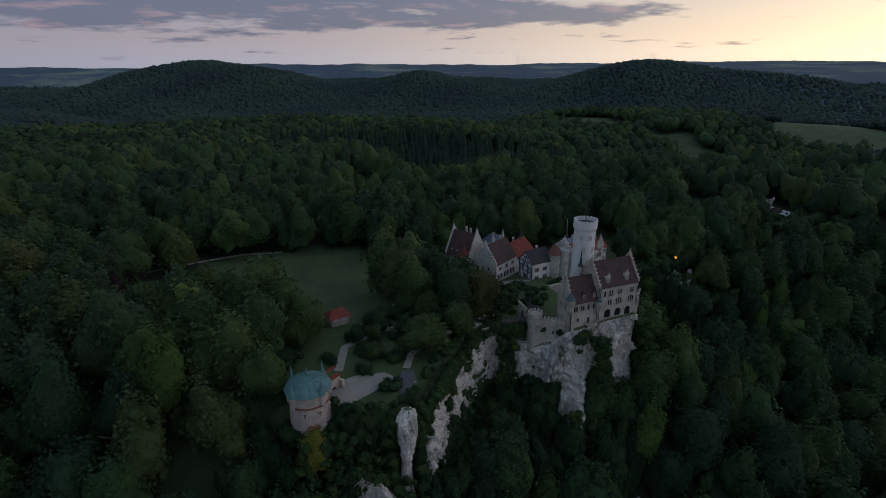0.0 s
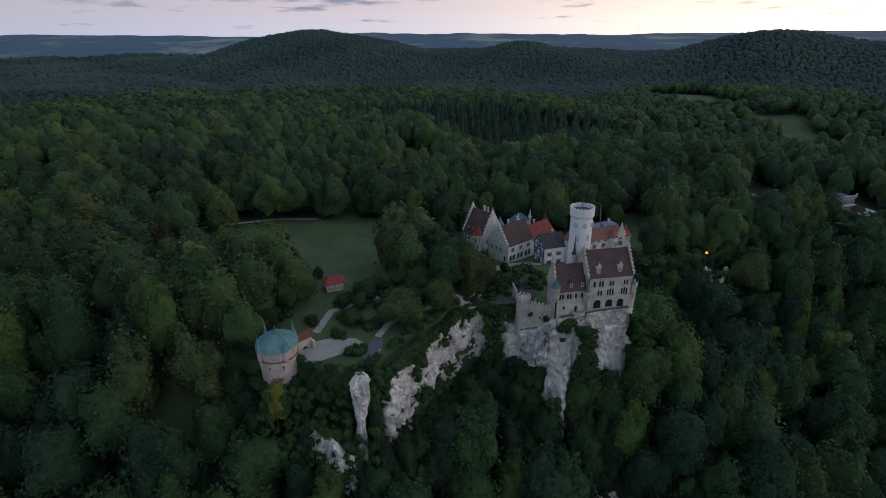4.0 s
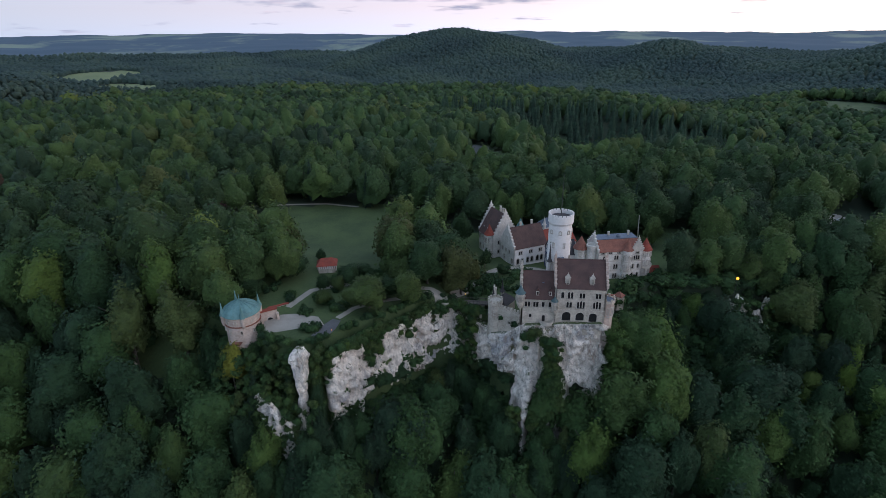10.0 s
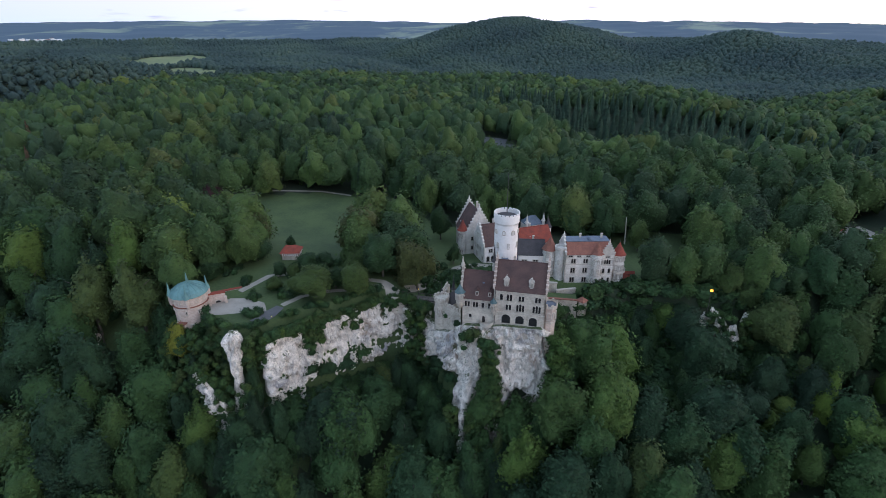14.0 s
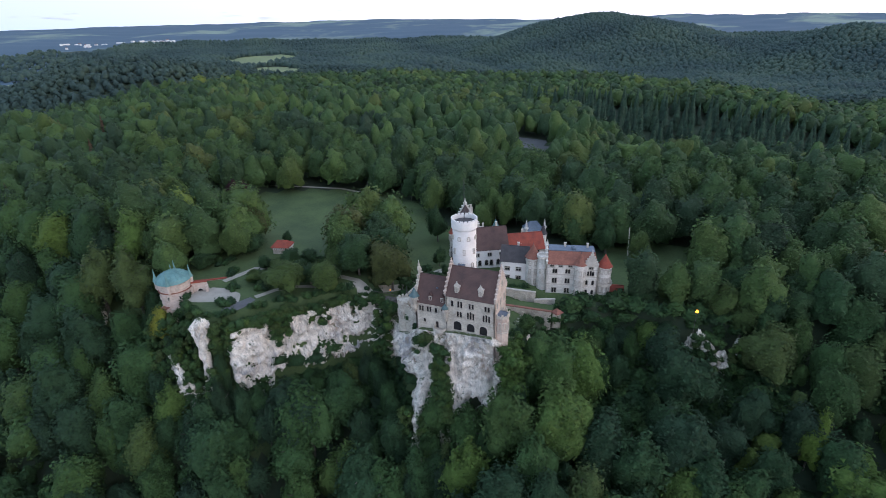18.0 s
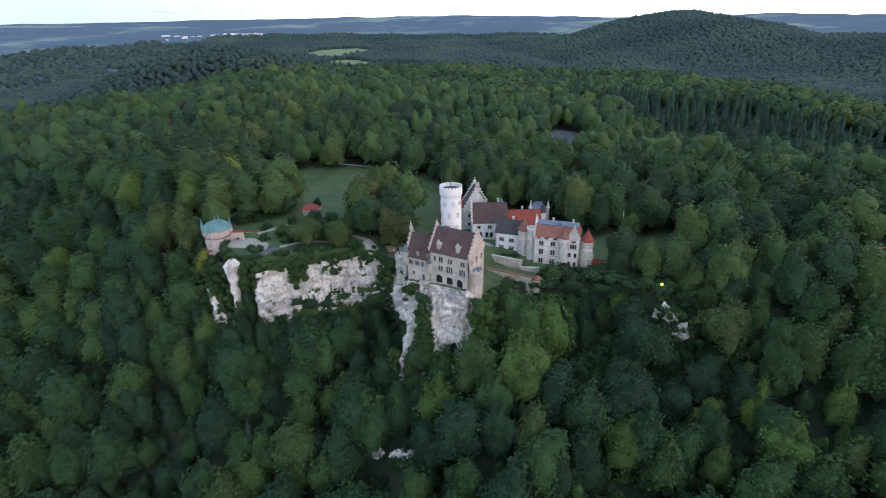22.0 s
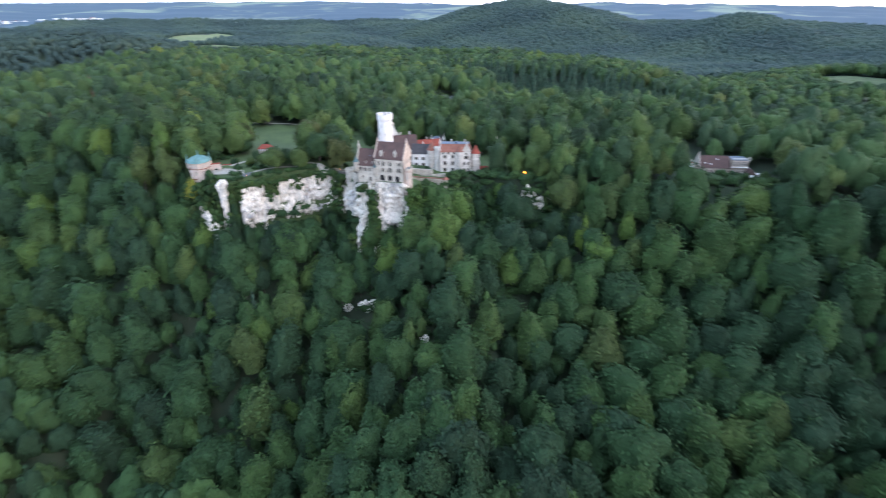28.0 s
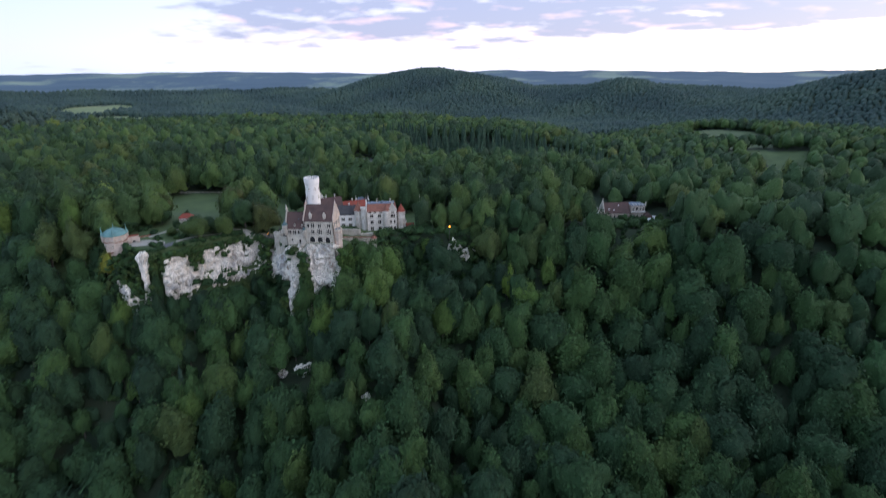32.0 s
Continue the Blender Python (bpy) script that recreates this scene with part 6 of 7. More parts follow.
def keep_off(x, y):
    """True where no tree of the forest stands: buildings, meadows, paths, cliff faces."""
    d = edge_distance(x, y)
    off = (d > -5.5) & (d < 2) & (x > -92) & (x < 28)
    off |= (d > -10) & (x > -2) & (x < 8) & (y < 6)
    off |= (d > -13) & (x > -62) & (x < -2) & (d < 0)
    off |= (d > -1) & (x > -22) & (x < 38) & (y < 88)
    off |= (x > 30) & (x < 57) & (y > 42) & (y < 88)
    off |= (x > 18) & (x < 40) & (y > 24) & (y < 46)
    off |= (x > 35) & (x < 67) & (y > 21) & (y < 44)
    off |= inside(x, y, 11, -33, 10, 12)
    off |= (x > -84) & (x < -60) & (d > -10) & (d < 0)
    off |= (d > 0) & (x > -84) & (x < -8) & (y < 30)
    off |= (x > -95) & (x < -78) & (y > -22) & (y < 2)
    off |= (x > 80) & (x < 98) & (d > -12) & (d < 0)
    off |= inside(x, y, -144, 72, 11, 16)
    off |= meadow(x, y, 2.5) | far_field(x, y)
    off |= inside(x, y, -22, 240, 17, 50, 15)
    off |= (x > 170) & (x < 218) & (y > 48) & (y < 102)
    off |= (x > 150) & (x < 183) & (y > 76) & (y < 138)
    return off


def scatter(x0, x1, y0, y1, step_m, seed):
    r = np.random.default_rng(seed)
    xs, ys = np.meshgrid(np.arange(x0, x1, step_m), np.arange(y0, y1, step_m * 0.87))
    xs = xs + (np.arange(xs.shape[0]) % 2)[:, None] * step_m * 0.5
    xs = (xs + r.uniform(-0.36, 0.36, xs.shape) * step_m).ravel()
    ys = (ys + r.uniform(-0.36, 0.36, ys.shape) * step_m).ravel()
    ok = ~keep_off(xs, ys)
    return xs[ok], ys[ok]


def join_forest(name, xs, ys, protos, size, label, mat, sink=0.0, tall=(0.85, 1.2), category="forest", zs=None, hue=None, patchy=0.3, reach=45):
    r = np.random.default_rng(len(xs) + 7)
    zs = ground(xs, ys) if zs is None else zs
    vv, ff, tt, o = [], [], [], 0
    patch = np.clip(0.5 + 0.8 * ripple(xs, ys, reach, 4), 0, 1)
    for x, y, z, pt in zip(xs, ys, zs, patch):
        v, f = protos[r.integers(len(protos))]
        a, s = r.uniform(0, math.tau), r.uniform(*size)
        h = s ** 0.6 * r.uniform(*tall)
        c, sn = math.cos(a) * s, math.sin(a) * s
        vv.append(np.stack([v[:, 0] * c - v[:, 1] * sn + x, v[:, 0] * sn + v[:, 1] * c + y, v[:, 2] * h + z - sink], -1))
        ff.append(f + o)
        tt.append(np.full(len(v), r.uniform(*hue) if hue else np.clip(patchy * pt + (1.0 - patchy) * r.random(), 0, 1)))
        o += len(v)
    ob = mesh_object(name, np.concatenate(vv), np.concatenate(ff), mat, tint=np.concatenate(tt))
    return tagged(ob, label, category, kind="stuff")


slope_protos = [crown(20 + i, 22, 7.0, 13, 3, 850, 0.48, 0.1 + 0.12 * i) for i in range(8)]
park_protos = [crown(130 + i, 20, 7.3, 14, 3, 700, 0.50, 0.15 + 0.09 * i) for i in range(6)]
plateau_protos = [crown(30 + i, 20, 7.6, 10, 3, 150, 0.58, 0.1 + 0.09 * i) for i in range(7)]
ridge_protos = [crown(40 + i, 18, 7.3, 7, 2, 60, 1.15, 0.15) for i in range(6)]
valley_protos = [crown(140 + i, 16, 7.2, 6, 1, 22, 1.5, 0.1) for i in range(6)]
spruce_protos = [spruce(50 + i, 21, 4.8, 8) for i in range(4)]
far_protos = [dome(60 + i, 15, 6.4) for i in range(6)]

# single trees round the castle and along the cliff's foot
tree_kinds = []
for i in range(7):
    cm = mesh_data("crown", *crown(80 + i, 20, 6.6, 13 + i, 3, 1300, 0.38, 0.12 + 0.10 * i), M_LEAF_OB)
    tree_kinds.append((cm, trunk_mesh(i, 20, 0.42)))


def tree(x, y, s, h, turn, mesh, trunk, label, mat=None, z=None):
    t = new("tree")
    z = float(ground(np.array([x]), np.array([y]))[0]) if z is None else z
    t.location, t.rotation_euler = (x, y, z), (0, 0, turn)
    tagged(t, label, "tree")
    a = new("trunk", trunk)
    b = new("crown", mesh)
    for q in (a, b):
        q.parent = t
        q.scale = (s, s, h)
    if mat:
        b.material_slots[0].link = "OBJECT"
        b.material_slots[0].material = mat
    return t


rt_ = np.random.default_rng(11)
OLIVE = leaf_material("olive_lime_leaves", [(0.0, (0.056, 0.068, 0.021)), (1.0, (0.064, 0.074, 0.022))], fixed=0.5)
DEEP = leaf_material("deep_green_leaves", [(0.0, (0.026, 0.056, 0.019)), (1.0, (0.031, 0.062, 0.021))], fixed=0.5)
LIGHT = leaf_material("light_green_leaves", [(0.0, (0.050, 0.082, 0.021)), (1.0, (0.060, 0.090, 0.023))], fixed=0.5)
# x, y, crown width factor, top height, paint, label
for x, y, s, top, mat, label in [
        (-47, 36, 1.35, 27, OLIVE, "broad olive-green lime tree on the meadow edge"), (-33, 21, 1.15, 23, DEEP, "broad green tree beside the garden path"),
        (-21, 24, 1.3, 21, OLIVE, "wide olive-green tree before the gate"), (-26, 33, 1.2, 22, DEEP, "broad green tree near the gate"),
        (-50, 2, 1.2, 17, LIGHT, "light green tree on the cliff garden"), (-37.5, 6, 0.8, 17, LIGHT, "slender green tree on the cliff edge"),
        (-46, 9, 0.85, 13, DEEP, "green tree on the garden lawn"), (-62, 18, 0.75, 13, DEEP, "round green tree beside the lodge"), (-66, 3, 0.5, 10, LIGHT, "small light green tree in the garden"),
        (-89, 31, 1.1, 25, OLIVE, "tall light green tree behind the garden"), (-99, 18, 1.0, 23, DEEP, "tall green tree behind the bastion"),
        (-104, 4, 0.95, 21, LIGHT, "tall pale green tree behind the bastion"), (-97, 40, 1.0, 22, DEEP, "tall dark green tree at the meadow"),
        (34, 101, 1.15, 20, LIGHT, "big round chestnut behind the courtyard"), (-26, 131, 0.6, 10, LIGHT, "slim egg-shaped tree on the meadow"),
        (62, 82, 0.7, 12, LIGHT, "light green tree on the lawn"), (-40, 120, 0.8, 12, DEEP, "green tree on the meadow"), (-58, 118, 0.9, 14, DEEP, "green tree beyond the meadow"),
        (-146.5, 83, 1.0, 17, M_LEAF_PURPLE, "dark purple copper beech"),
        (116, 20, 0.7, -12, M_LEAF_BRIGHT, "bright yellow-green tree on the slope"), (36, 22, 0.5, -7, M_BLOSSOM, "blossoming shrub tree below the terrace"),
        (3, 62.5, 0.42, 4, DEEP, "small round courtyard tree"), (-13, 50, 0.5, 7, DEEP, "round courtyard shrub tree"), (-6, 40, 0.4, 4, DEEP, "round courtyard shrub tree"),
        (-24, 74, 0.9, 16, DEEP, "dark green tree beside the north house"),
        (48, 88, 1.0, 17, DEEP, "tall tree behind the palace"), (20, 112, 1.0, 17, DEEP, "tall tree behind the chapel"), (4, 106, 0.9, 14, DEEP, "green tree behind the chapel"),
        (-84, 22, 0.9, 15, DEEP, "tall green tree beside the lodge"), (-90, 20, 0.95, 18, LIGHT, "tall light green tree beside the bastion"), (-92, 6, 0.8, 12, DEEP, "green tree behind the bastion"),
        (-56, 24, 0.6, 10, DEEP, "green tree near the lodge"), (-79, 38, 0.35, 9, DEEP, "small dark conifer beside the lodge")]:
    z = float(ground(np.array([float(x)]), np.array([float(y)]))[0])
    cm, tm = tree_kinds[int(rt_.integers(7))]
    tree(x, y, s, max(0.25, (top - z) / 21.5), rt_.uniform(0, 6.28), cm, tm, label, mat)

conifer = mesh_data("crown", *spruce(57, 21, 4.6, 11), M_LEAF_SPRUCE)
for x, y, s, h, label in [(-112, 124, 0.95, 1.1, "tall dark spruce beyond the meadow"), (-122, 128, 0.8, 0.95, "dark spruce beyond the meadow"), (-162, 90, 1.0, 1.15, "tall dark spruce in the park"),
                          (-186, 72, 1.0, 1.1, "tall dark spruce on the wood's edge"), (-79, 118, 0.8, 0.95, "dark spruce on the meadow's far edge"), (-38, -51, 0.9, 1.35, "tall pointed spruce on the steep slope"), (60, 112, 0.9, 1.0, "dark spruce behind the palace")]:
    tree(x, y, s, h, 0.7 * x, conifer, tree_kinds[0][1], label)
M_NEEDLE_BROWN = leaf_material("withered_needles", [(0.0, (0.085, 0.055, 0.032)), (1.0, (0.10, 0.066, 0.036))], fixed=0.5)
for x, y in [(-352, 128), (-322, 140), (-262, 87), (-214, 11)]:
    tree(x, y, 1.0, 1.05, 0.3 * x, conifer, tree_kinds[0][1], "withered reddish-brown spruce among green trees", M_NEEDLE_BROWN)
tree(-87.5, -23.0, 0.62, 0.68, 1.0, *tree_kinds[2], "bright yellow tree below the bastion", M_LEAF_YELLOW, z=-10.5)
for x, y, s, top in [(10, -12, 0.6, -29), (14, -13.5, 0.65, -28), (18.5, -14, 0.6, -30), (22.5, -13, 0.65, -27), (26.5, -11, 0.7, -20), (30.5, -8, 0.7, -13), (12, -18, 0.7, -31), (17, -19, 0.7, -31), (24, -17, 0.75, -28), (33, -1, 0.75, -9), (35, 8, 0.7, -8), (36, 16, 0.8, -8),
                     (-4, -8, 0.55, -30), (-8, -4.5, 0.6, -24), (-12, -1, 0.6, -22), (-16, 3, 0.65, -21), (-20, 5, 0.6, -18), (-24, 4.5, 0.6, -17), (-28, 1.5, 0.65, -19), (-32, -3, 0.7, -22),
                     (-36, -8, 0.7, -22), (-40.5, -12.5, 0.7, -21), (-45, -17, 0.75, -19), (-49, -22, 0.75, -18), (-53, -26, 0.7, -17), (-58, -29, 0.7, -13), (-62, -34, 0.8, -17), (-68, -38, 0.8, -26), (-76, -37, 0.8, -24),
                     (-82, -31, 0.7, -14), (-94, -21, 0.7, -2), (-98, -14, 0.8, 5), (-70, -25, 0.5, -5), (-60.5, -24, 0.35, -2), (45, 35, 0.6, -10), (52, 36, 0.65, -9), (60, 38, 0.7, -8), (68, 40, 0.7, -6),
                     (41, 28, 0.7, -9), (74, 42, 0.6, -5), (97, 48, 0.8, 3), (104, 48, 0.9, 6), (81, 34, 0.6, -18), (94, 35, 0.6, -22), (1, -19, 0.6, -36), (8.5, -16.5, 0.6, -33), (-2.5, -13, 0.55, -31), (6.5, -21, 0.7, -36), (-6, -9, 0.5, -27), (40, 33, 0.5, -10), (46, 30, 0.55, -11), (52, 31, 0.5, -10), (58, 33, 0.55, -9), (64, 35, 0.55, -8), (43, 25, 0.6, -13), (49, 25, 0.6, -14), (55, 26, 0.6, -13), (61, 28, 0.6, -12), (38, 26, 0.5, -12), (48, 36, 0.45, -10), (56, 38, 0.45, -9), (-80, -26, 0.5, -4), (-78, -22, 0.45, 0), (30, 22, 0.5, -8), (34, 26, 0.55, -8), (31, 13, 0.5, -8),
                     (172, 60, 0.8, -9), (182, 62, 0.8, -10), (192, 64, 0.7, -10), (203, 62, 0.8, -9), (212, 66, 0.7, -9), (177, 70, 0.6, -9), (188, 74, 0.5, -9), (199, 72, 0.5, -10), (210, 76, 0.5, -10), (220, 84, 0.8, 0), (222, 74, 0.8, -4), (216, 56, 0.9, -8), (170, 76, 0.6, -4),
                     (-80.0, -41.0, 1.00, -30.4), (-86.0, -45.0, 0.90, -34.4), (-75.0, -46.0, 1.00, -35.4), (-51.9, -32.5, 1.00, -28.3), (-57.9, -36.5, 0.90, -32.3), (-46.9, -37.5, 1.00, -33.3)]:
    z = float(ground(np.array([float(x)]), np.array([float(y)]))[0])
    cm, tm = tree_kinds[int(rt_.integers(7))]
    tree(x, y, s, max(0.3, (top - z) / 20.5), rt_.uniform(0, 6.28), cm, tm, "young leafy tree at the foot of the cliff")

for x, y, s, top, mat in [(-110, 12, 1.0, 20, DEEP), (-118, 22, 1.1, 21, LIGHT), (-128, 30, 1.2, 22, DEEP), (-108, 30, 1.0, 21, DEEP), (-122, 40, 1.1, 21, OLIVE), (-136, 14, 1.1, 20, DEEP), (-116, 6, 0.9, 18, LIGHT), (-133, 44, 1.1, 20, DEEP),
                          (-112, 45, 1.0, 19, LIGHT), (66, 52, 0.8, 0, DEEP), (74, 56, 0.8, 1, LIGHT), (84, 56, 1.0, 8, DEEP), (94, 60, 1.0, 11, DEEP), (104, 58, 1.0, 10, LIGHT), (114, 62, 1.0, 10, DEEP), (124, 64, 1.0, 10, DEEP), (90, 50, 0.9, 8, LIGHT), (112, 53, 0.9, 8, DEEP),
                          (-54, 14, 0.55, 11, DEEP), (-43, 20, 0.8, 14, LIGHT), (-36, 33, 1.0, 15, DEEP), (-64, 12, 0.45, 9, LIGHT), (-69, 12, 0.4, 8, DEEP), (-40, 14, 0.5, 10, DEEP), (-31, 27, 0.9, 18, DEEP)]:
    z = float(ground(np.array([float(x)]), np.array([float(y)]))[0])
    cm, tm = tree_kinds[int(rt_.integers(7))]
    tree(x, y, s, max(0.3, (top - z) / 20.5), rt_.uniform(0, 6.28), cm, tm, "leafy park tree on the plateau", mat)

sx_, sy_ = scatter(-430, 330, -200, 75, 11.8, 1)
kept = (sx_ > -270) | (sy_ > -75)
sx_, sy_ = sx_[kept], sy_[kept]
sd = edge_distance(sx_, sy_)
near = (sd < 0) & (sd > -48) & (sx_ > -190) & (sx_ < 120)
for x, y in zip(sx_[near], sy_[near]):
    cm, tm = tree_kinds[int(rt_.integers(7))]
    s = rt_.uniform(0.75, 1.6)
    tree(float(x), float(y), s, s ** 0.5 * rt_.uniform(0.95, 1.25), rt_.uniform(0, 6.28), cm, tm, "leafy green beech on the steep slope below the castle")
rest = (sd < 0) & ~near
close = rest & (sy_ > -115) & (abs(sx_ - 10) < 260)
join_forest("slope_forest", sx_[close], sy_[close], slope_protos, (0.65, 1.7), "dense green beech forest on the steep slope", M_LEAF)
join_forest("lower_slope_forest", sx_[rest & ~close], sy_[rest & ~close], plateau_protos, (0.8, 1.4), "dense green forest at the foot of the slope", M_LEAF)
ux, uy = scatter(-240, 250, -112, 60, 9.6, 21)
low_ = edge_distance(ux, uy)
ok = (low_ < -4) & ~((ux > 33) & (ux < 70) & (uy > 18))
join_forest("understory", ux[ok], uy[ok], plateau_protos, (0.34, 0.62), "young trees and hazel under the beeches", M_LEAF, tall=(0.7, 0.95))
px_, py_ = scatter(-480, 360, -20, 330, 12.2, 2)
pd = edge_distance(px_, py_)
park = (pd >= 0) & (py_ < 180) & (px_ > -230) & (px_ < 180)
join_forest("park_woods", px_[park], py_[park], park_protos, (0.75, 1.4), "tall mixed park trees round the castle", M_LEAF_PARK)
wood = (pd >= 0) & ~park
join_forest("plateau_forest", px_[wood], py_[wood], plateau_protos, (0.8, 1.3), "dense mixed forest on the plateau", M_LEAF_PARK, tall=(0.8, 1.25))


def beyond(x, y):
    """Metres past the crest of the plateau."""
    return np.hypot(x - 30, y + 140) - np.interp(np.degrees(np.arctan2(30 - x, y + 140)), CREST_AZ, CREST_R)


qx, qy = scatter(-560, 520, 330, 700, 12.4, 3)
ok = beyond(qx, qy) < 35
dark = (ripple(qx, qy, 110, 6) > 0.6) | inside(qx, qy, 120, 375, 200, 52, -12)
join_forest("ridge_forest", qx[ok & ~dark], qy[ok & ~dark], ridge_protos, (0.85, 1.3), "dense forest on the ridge behind the castle", M_LEAF_PARK)
join_forest("spruce_stand", qx[ok & dark], qy[ok & dark], spruce_protos, (0.9, 1.25), "dark spruce stand on the ridge", M_LEAF_SPRUCE)
qx, qy = scatter(250, 640, 60, 760, 13.5, 12)
ok = (beyond(qx, qy) >= 35) & ~((qx < 360) & (qy < 330)) & (qy > 0.55 * qx)
join_forest("eastern_ridge_forest", qx[ok], qy[ok], ridge_protos, (0.9, 1.35), "dense forest on the eastern ridge", M_LEAF_PARK)
qx, qy = scatter(-1500, 1400, -80, 1250, 13.5, 6)
mid = (qx > 250) & (qx < 640) & (qy > 60) & (qy < 760) & (qy > 0.55 * qx)
qx, qy = qx[~mid], qy[~mid]
ok = (beyond(qx, qy) >= 35) & ~((qx > -480) & (qx < 360) & (qy < 330))
west = qx < 30
nearer = (qx > -1150) & (qx < 950) & (qy < 950)
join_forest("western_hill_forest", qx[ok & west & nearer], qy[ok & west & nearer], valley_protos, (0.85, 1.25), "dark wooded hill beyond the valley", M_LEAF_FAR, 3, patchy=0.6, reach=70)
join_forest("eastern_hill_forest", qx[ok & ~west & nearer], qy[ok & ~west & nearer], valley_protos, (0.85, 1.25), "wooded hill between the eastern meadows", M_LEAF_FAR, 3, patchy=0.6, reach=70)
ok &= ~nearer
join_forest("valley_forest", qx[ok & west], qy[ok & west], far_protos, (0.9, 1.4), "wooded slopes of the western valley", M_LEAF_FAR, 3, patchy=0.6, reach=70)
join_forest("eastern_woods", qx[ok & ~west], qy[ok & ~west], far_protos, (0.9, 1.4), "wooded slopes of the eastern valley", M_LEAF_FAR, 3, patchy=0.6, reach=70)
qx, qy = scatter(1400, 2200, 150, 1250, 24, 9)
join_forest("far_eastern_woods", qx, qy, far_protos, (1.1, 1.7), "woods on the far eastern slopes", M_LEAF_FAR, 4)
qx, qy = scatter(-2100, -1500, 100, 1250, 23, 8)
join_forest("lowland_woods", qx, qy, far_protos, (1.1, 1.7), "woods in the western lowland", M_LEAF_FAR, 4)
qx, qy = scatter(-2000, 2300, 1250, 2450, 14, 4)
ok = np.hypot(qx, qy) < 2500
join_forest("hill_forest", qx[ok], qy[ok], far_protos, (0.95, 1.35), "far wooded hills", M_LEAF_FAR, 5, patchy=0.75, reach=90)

# ---- shrubs on ledges, at the cliff foot and in the garden ----
bush_protos = [crown(90 + i, 3.0, 1.9, 5, 1, 80, 0.34, 0.0, -0.3) for i in range(5)]


def shrubs(name, pts, size, label, mat=M_LEAF, hue=(0.3, 0.75)):
    a = np.array(pts)
    join_forest(name, a[:, 0], a[:, 1], bush_protos, size, label, mat, zs=a[:, 2], category="shrubs", hue=hue)


rb = np.random.default_rng(17)
pts = []
for (ax, ay), (bx, by) in zip(SEG[4:-9], SEG[5:-8]):
    n = int(math.hypot(bx - ax, by - ay) / 1.3)
    for i in range(n):
        k = (i + rb.random()) / max(n, 1)
        x, y = ax + (bx - ax) * k, ay + (by - ay) * k
        if -1 < x < 27 or rb.random() < 0.15:
            continue
        y += rb.uniform(-0.5, 2.5)
        pts.append((x, y, float(ground(np.array([x]), np.array([y + 2.0]))[0]) - rb.uniform(0.2, 1.2)))
shrubs("clifftop_shrubs", pts, (0.5, 1.15), "shrubs along the cliff edge")
pts = []
for _ in range(330):      # ivy and ash up the east flank of the crag
    z = -40 + 38 * rb.random()
    pts.append((29.8 + rb.normal() * 1.5 + 0.12 * (-z), rb.uniform(-5.5, 9) + 0.14 * (z + 6), z))
shrubs("flank_ivy", pts, (0.55, 1.2), "bright green ivy and young ash on the crag's flank", M_LEAF_IVY)
pts = []
for _ in range(120):       # green gully between the ribs of the crag
    z = -2 - 24 * rb.random()
    pts.append((9.5 + 0.10 * (-z) + rb.normal() * 1.3, -4.6 + 0.16 * z + rb.normal() * 0.6, z))
for _ in range(110):      # ferns and ash beside the thin rib at the crag's foot
    z, side = -26 - 24 * rb.random(), rb.choice([-1, 1])
    pts.append((2.6 + side * rb.uniform(1.9, 5.5), -8.5 + 0.12 * (z + 26) - rb.random() * 1.5, z))
for _ in range(16):
    z = 1.0 - 6 * rb.random()
    pts.append((rb.uniform(1, 8), -3.2 + 0.2 * z, z - 1.0))
for _ in range(60):       # gully beside the bastion
    z = -4 - 18 * rb.random()
    pts.append((rb.uniform(-21, -15), 10.5 + 0.1 * z + rb.normal() * 0.7, z))
for _ in range(210):      # bushes on the steep turf under the garden
    x = rb.uniform(-92, -56)
    y = float(np.interp(x, EDGE_X, EDGE_Y)) - rb.uniform(0.2, 5.5)
    pts.append((x, y, float(ground(np.array([x]), np.array([y]))[0]) - 0.4))
for _ in range(60):       # on the broken rock
    x = rb.uniform(-82, -61)
    pts.append((x, np.interp(x, [-82, -73, -61], [-25.5, -30, -23.5]) + rb.uniform(-0.5, 2), np.interp(x, [-82, -78, -73, -68, -61], [-14, -8, -10, -15, -22]) - rb.random() * 2))
for _ in range(110):      # beside the needle
    z = 3 - 22 * rb.random()
    pts.append((-64.5 + rb.choice([-4.2, 3.8]) + 0.05 * z + rb.normal() * 0.9, -24.0 + rb.normal() * 0.9, z - 1))
for _ in range(64):       # before the needle's foot and on the broken rock
    x = rb.uniform(-80, -60)
    z = -13 - 13 * rb.random()
    if abs(x + 73 - 0.45 * (z + 9)) > 3.2:
        pts.append((x, -29.5 + 0.14 * (z + 9) + rb.normal() * 0.8 + 0.03 * (x + 70) ** 2, z))
for _ in range(130):      # flank under the round bastion
    z = -1 - 24 * rb.random()
    pts.append((rb.uniform(-92, -68), -21.5 + 0.35 * z - rb.random() * 1.5, z))
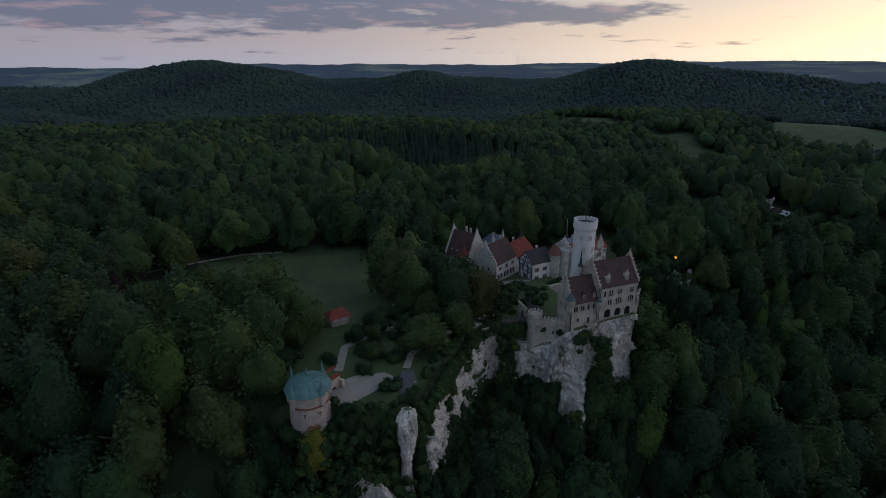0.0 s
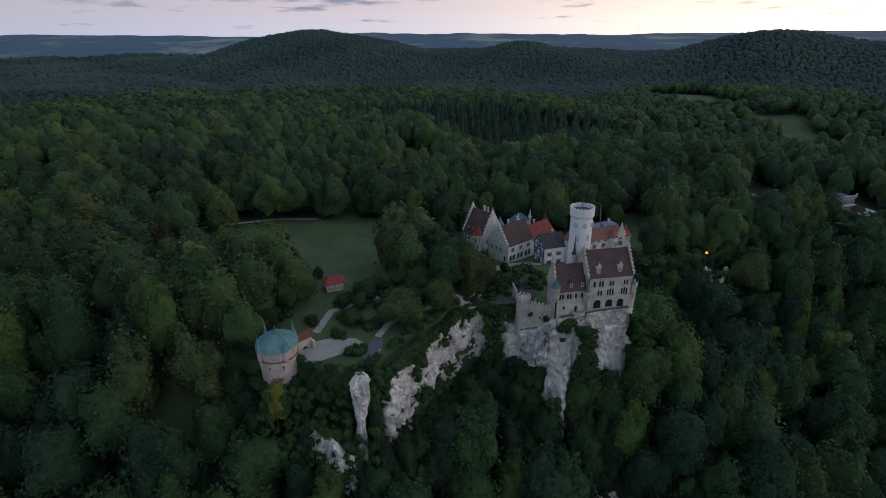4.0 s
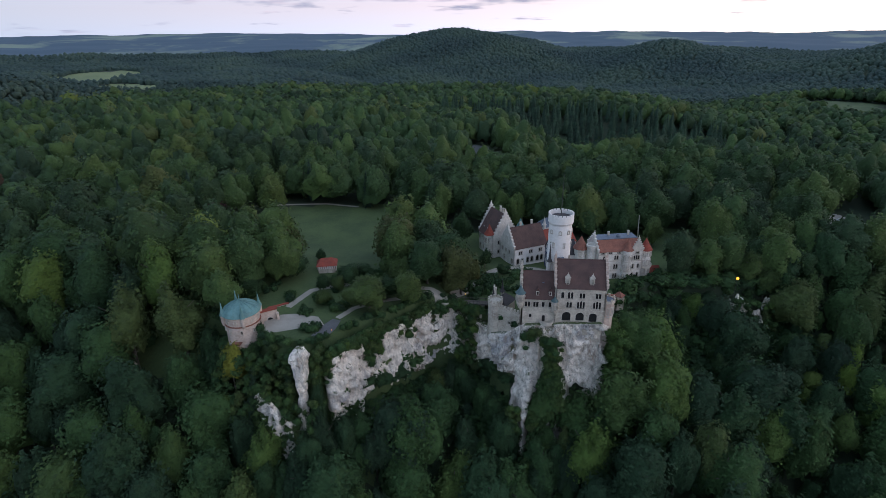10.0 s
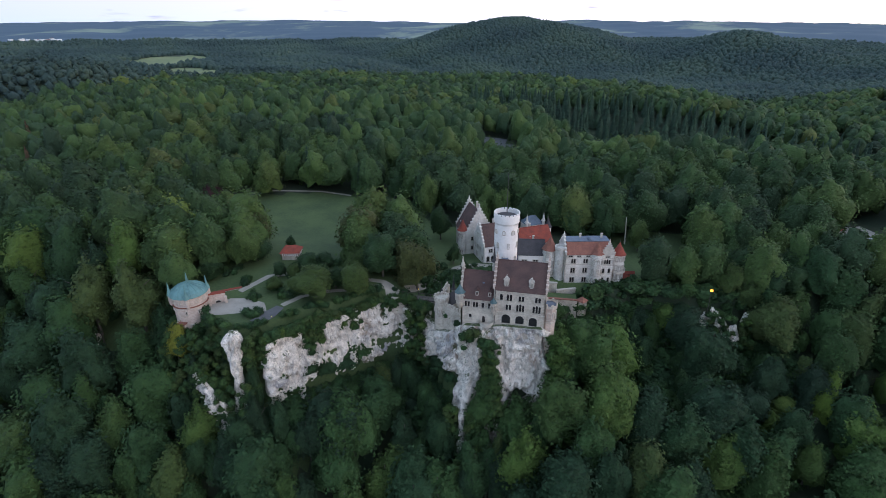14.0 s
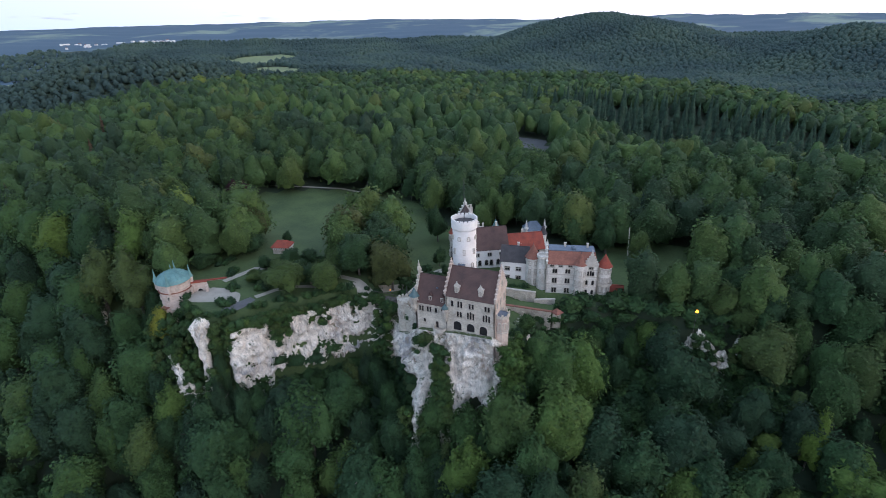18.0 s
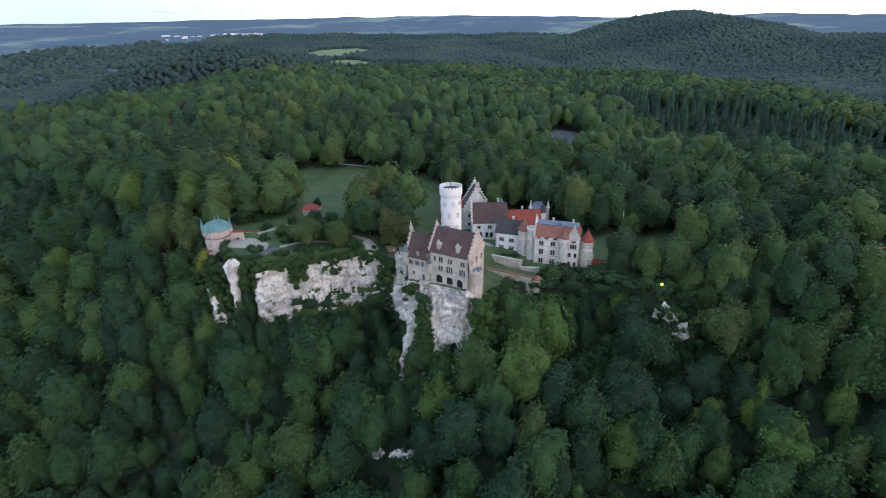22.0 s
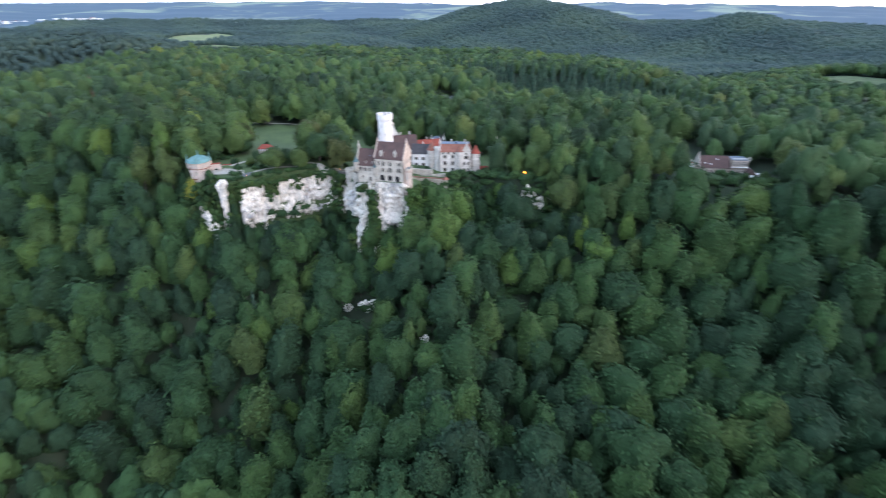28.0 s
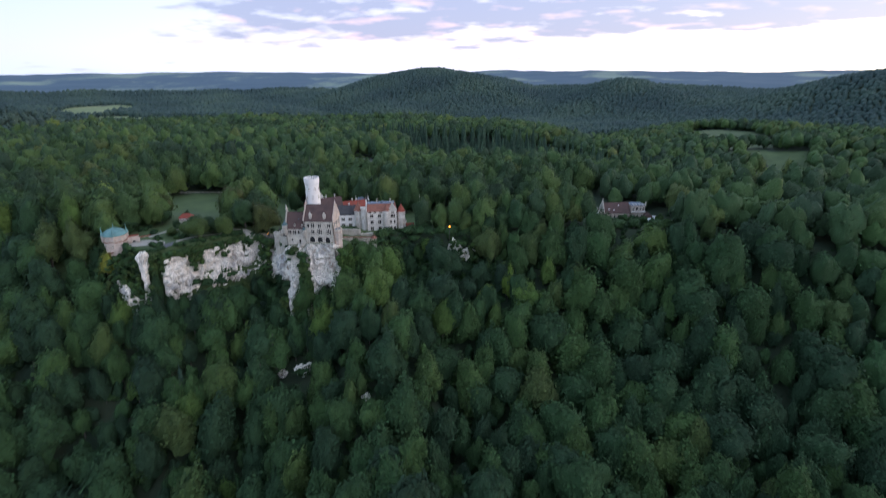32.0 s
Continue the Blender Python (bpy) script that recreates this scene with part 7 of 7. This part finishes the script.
for (ax, ay), (bx, by) in zip([(-59, -22), (-53, -16.5), (-49, -11), (-43, -5), (-37, 1.5), (-31, 9.5), (-25, 13), (-19, 13.5)], [(-53, -16.5), (-49, -11), (-43, -5), (-37, 1.5), (-31, 9.5), (-25, 13), (-19, 13.5), (-12, 10.5)]):
    for _ in range(46):   # turf and bushes that hang over the edge in tongues
        k = rb.random()
        x, y = ax + (bx - ax) * k, ay + (by - ay) * k
        deep = 1.5 + 7 * max(0.0, math.sin(x * 0.62) + 0.6 * math.sin(x * 1.7 + 1))
        z = 2.6 - deep * rb.random() - 0.1 * max(0, x + 30)
        nx_, ny_ = by - ay, -(bx - ax)
        w = rb.uniform(-0.6, 1.6) / math.hypot(nx_, ny_)
        pts.append((x + nx_ * w, y + ny_ * w, z - 1.6))
for _ in range(40):
    z = 3 - 11 * rb.random()
    x = rb.uniform(-49, -44)
    pts.append((x, np.interp(x, [-53, -45, -37], [-16.5, -7, 1.5]) - 0.8, z))
for _ in range(46):       # ivy over the broken outcrop below the palace
    pts.append((rb.uniform(81, 98), rb.uniform(36.6, 39.6), rb.uniform(-20, -9)))
shrubs("crag_shrubs", pts, (0.4, 1.0), "ivy and young ash on the crag", hue=(0.5, 0.98))
pts = []
for _ in range(760):      # thicket on the bank below the palace and round the outcrop
    x, y = rb.uniform(31, 112), rb.uniform(14, 60)
    if float(edge_distance(np.array([x]), np.array([y]))[0]) < 3 and not (x < 37 and y > 29):
        pts.append((x, y, float(ground(np.array([x]), np.array([y]))[0]) - 0.6))
for _ in range(520):      # steep green gully under the faces
    x = rb.uniform(-64, 1)
    y = float(np.interp(x, EDGE_X, EDGE_Y)) - rb.uniform(2, 17)
    pts.append((x, y, float(ground(np.array([x]), np.array([y]))[0]) - 0.9))
for _ in range(520):      # undergrowth at the foot of the faces
    x = rb.uniform(-100, 34)
    y = float(np.interp(x, EDGE_X, EDGE_Y)) - rb.uniform(4.5, 11)
    if -5 < x < 32:
        y -= 6
    pts.append((x, y, float(ground(np.array([x]), np.array([y]))[0]) - 0.6))
for _ in range(520):      # saplings in the gaps of the slope forest
    x = rb.uniform(-140, 190)
    y = float(np.interp(x, EDGE_X, EDGE_Y)) - rb.uniform(13, 120)
    pts.append((x, y, float(ground(np.array([x]), np.array([y]))[0]) - 0.6))
shrubs("undergrowth", pts, (0.9, 2.6), "undergrowth at the foot of the cliffs")
pts = []
for x, y, n, w in ((-66, 6, 14, 4), (-60, 1, 12, 3.5), (-55, 9, 10, 3), (-70, -4, 6, 2), (-64, -12.5, 8, 2.2), (-10, 30, 14, 6), (2, 28, 12, 5), (-2, 41, 12, 5), (-15, 24, 10, 4), (-13, 38, 10, 5), (8, 36, 8, 4), (-20, 30, 10, 5), (-47, 13, 8, 4), (-12, 36, 12, 5), (-4, 33, 10, 4), (-16, 45, 9, 4), (4, 42, 9, 3),
                   (24, 44, 5, 2), (20, 43, 5, 2), (33, 33, 8, 4), (40, 38, 14, 5), (50, 44, 14, 4), (58, 50, 10, 4), (-30, 45, 10, 5), (-36, 26, 8, 4), (30, 24, 14, 4), (29, 12, 10, 3), (-80, -20, 10, 4), (-92, -10, 8, 3), (84, 44, 22, 9), (92, 43, 24, 8), (98, 40, 18, 8), (80, 36, 18, 7), (88, 33, 26, 10), (178, 74, 14, 10), (192, 80, 20, 12), (205, 74, 20, 12), (196, 70, 16, 12), (210, 70, 12, 9), (186, 60, 14, 10), (206, 56, 12, 9), (-68, 18, 8, 4), (-60, 24, 10, 5), (-50, 26, 8, 5), (-88, 10, 10, 6), (-78, 6, 8, 3)):
    for _ in range(n):
        a, b = x + rb.normal() * w * 0.5, y + rb.normal() * w * 0.5
        pts.append((a, b, float(ground(np.array([a]), np.array([b]))[0]) - 0.4))
for _ in range(46):       # round the foot of the bastion
    a = radians(rb.uniform(-190, 10))
    pts.append((-86.4 + math.cos(a) * rb.uniform(5.6, 7.2), -13.6 + math.sin(a) * rb.uniform(5.6, 7.2), rb.uniform(-3.2, -0.6)))
shrubs("garden_shrubs", pts, (0.5, 1.1), "clipped shrubs and hedges in the castle garden")

# bare dead trees on the slope
for i, (x, y) in enumerate([(6.4, -46), (42, -46), (-124, -16)]):
    dt = new("dead_tree")
    dt.location = (x, y, float(ground(np.array([float(x)]), np.array([float(y)]))[0]))
    tagged(dt, "bare grey dead tree on the slope", "tree")
    a = new("trunk", trunk_mesh(70 + i, 15, 0.3))
    a.parent = dt

# ---- far town and hamlet ----
rtn = np.random.default_rng(23)
hv = None
for k in range(46):
    if k < 30:
        az, dist = radians(rtn.uniform(48, 57)), rtn.uniform(2660, 2900)
        x, y = 80 - math.sin(az) * dist, -130 + math.cos(az) * dist
    else:
        az, dist = radians(rtn.uniform(68, 76)), rtn.uniform(1900, 2300)
        x, y = 100 - math.sin(az) * dist, -150 + math.cos(az) * dist
    z = float(ground(np.array([x]), np.array([y]))[0])
    hb = thing("far_house", x, y, z, rtn.uniform(0, 180), "small white house of the far town", "house", "far town")
    w, dpt, h = rtn.uniform(8, 34), rtn.uniform(6, 12), rtn.uniform(3, 6)
    part("wall", box(-w / 2, w / 2, -dpt / 2, dpt / 2, -4, h), M_WHITE, hb)
    bm = bmesh.new()
    q = [bm.verts.new(p) for p in ((-w / 2, -dpt / 2, h), (w / 2, -dpt / 2, h), (w / 2, dpt / 2, h), (-w / 2, dpt / 2, h), (-w / 2, 0, h + 2), (w / 2, 0, h + 2))]
    for f in ((0, 1, 5, 4), (1, 2, 5), (2, 3, 4, 5), (3, 0, 4), (0, 3, 2, 1)):
        bm.faces.new([q[i] for i in f])
    part("roof", bm, M_ROOF_ORANGE if k % 4 == 0 else M_WHITE, hb)
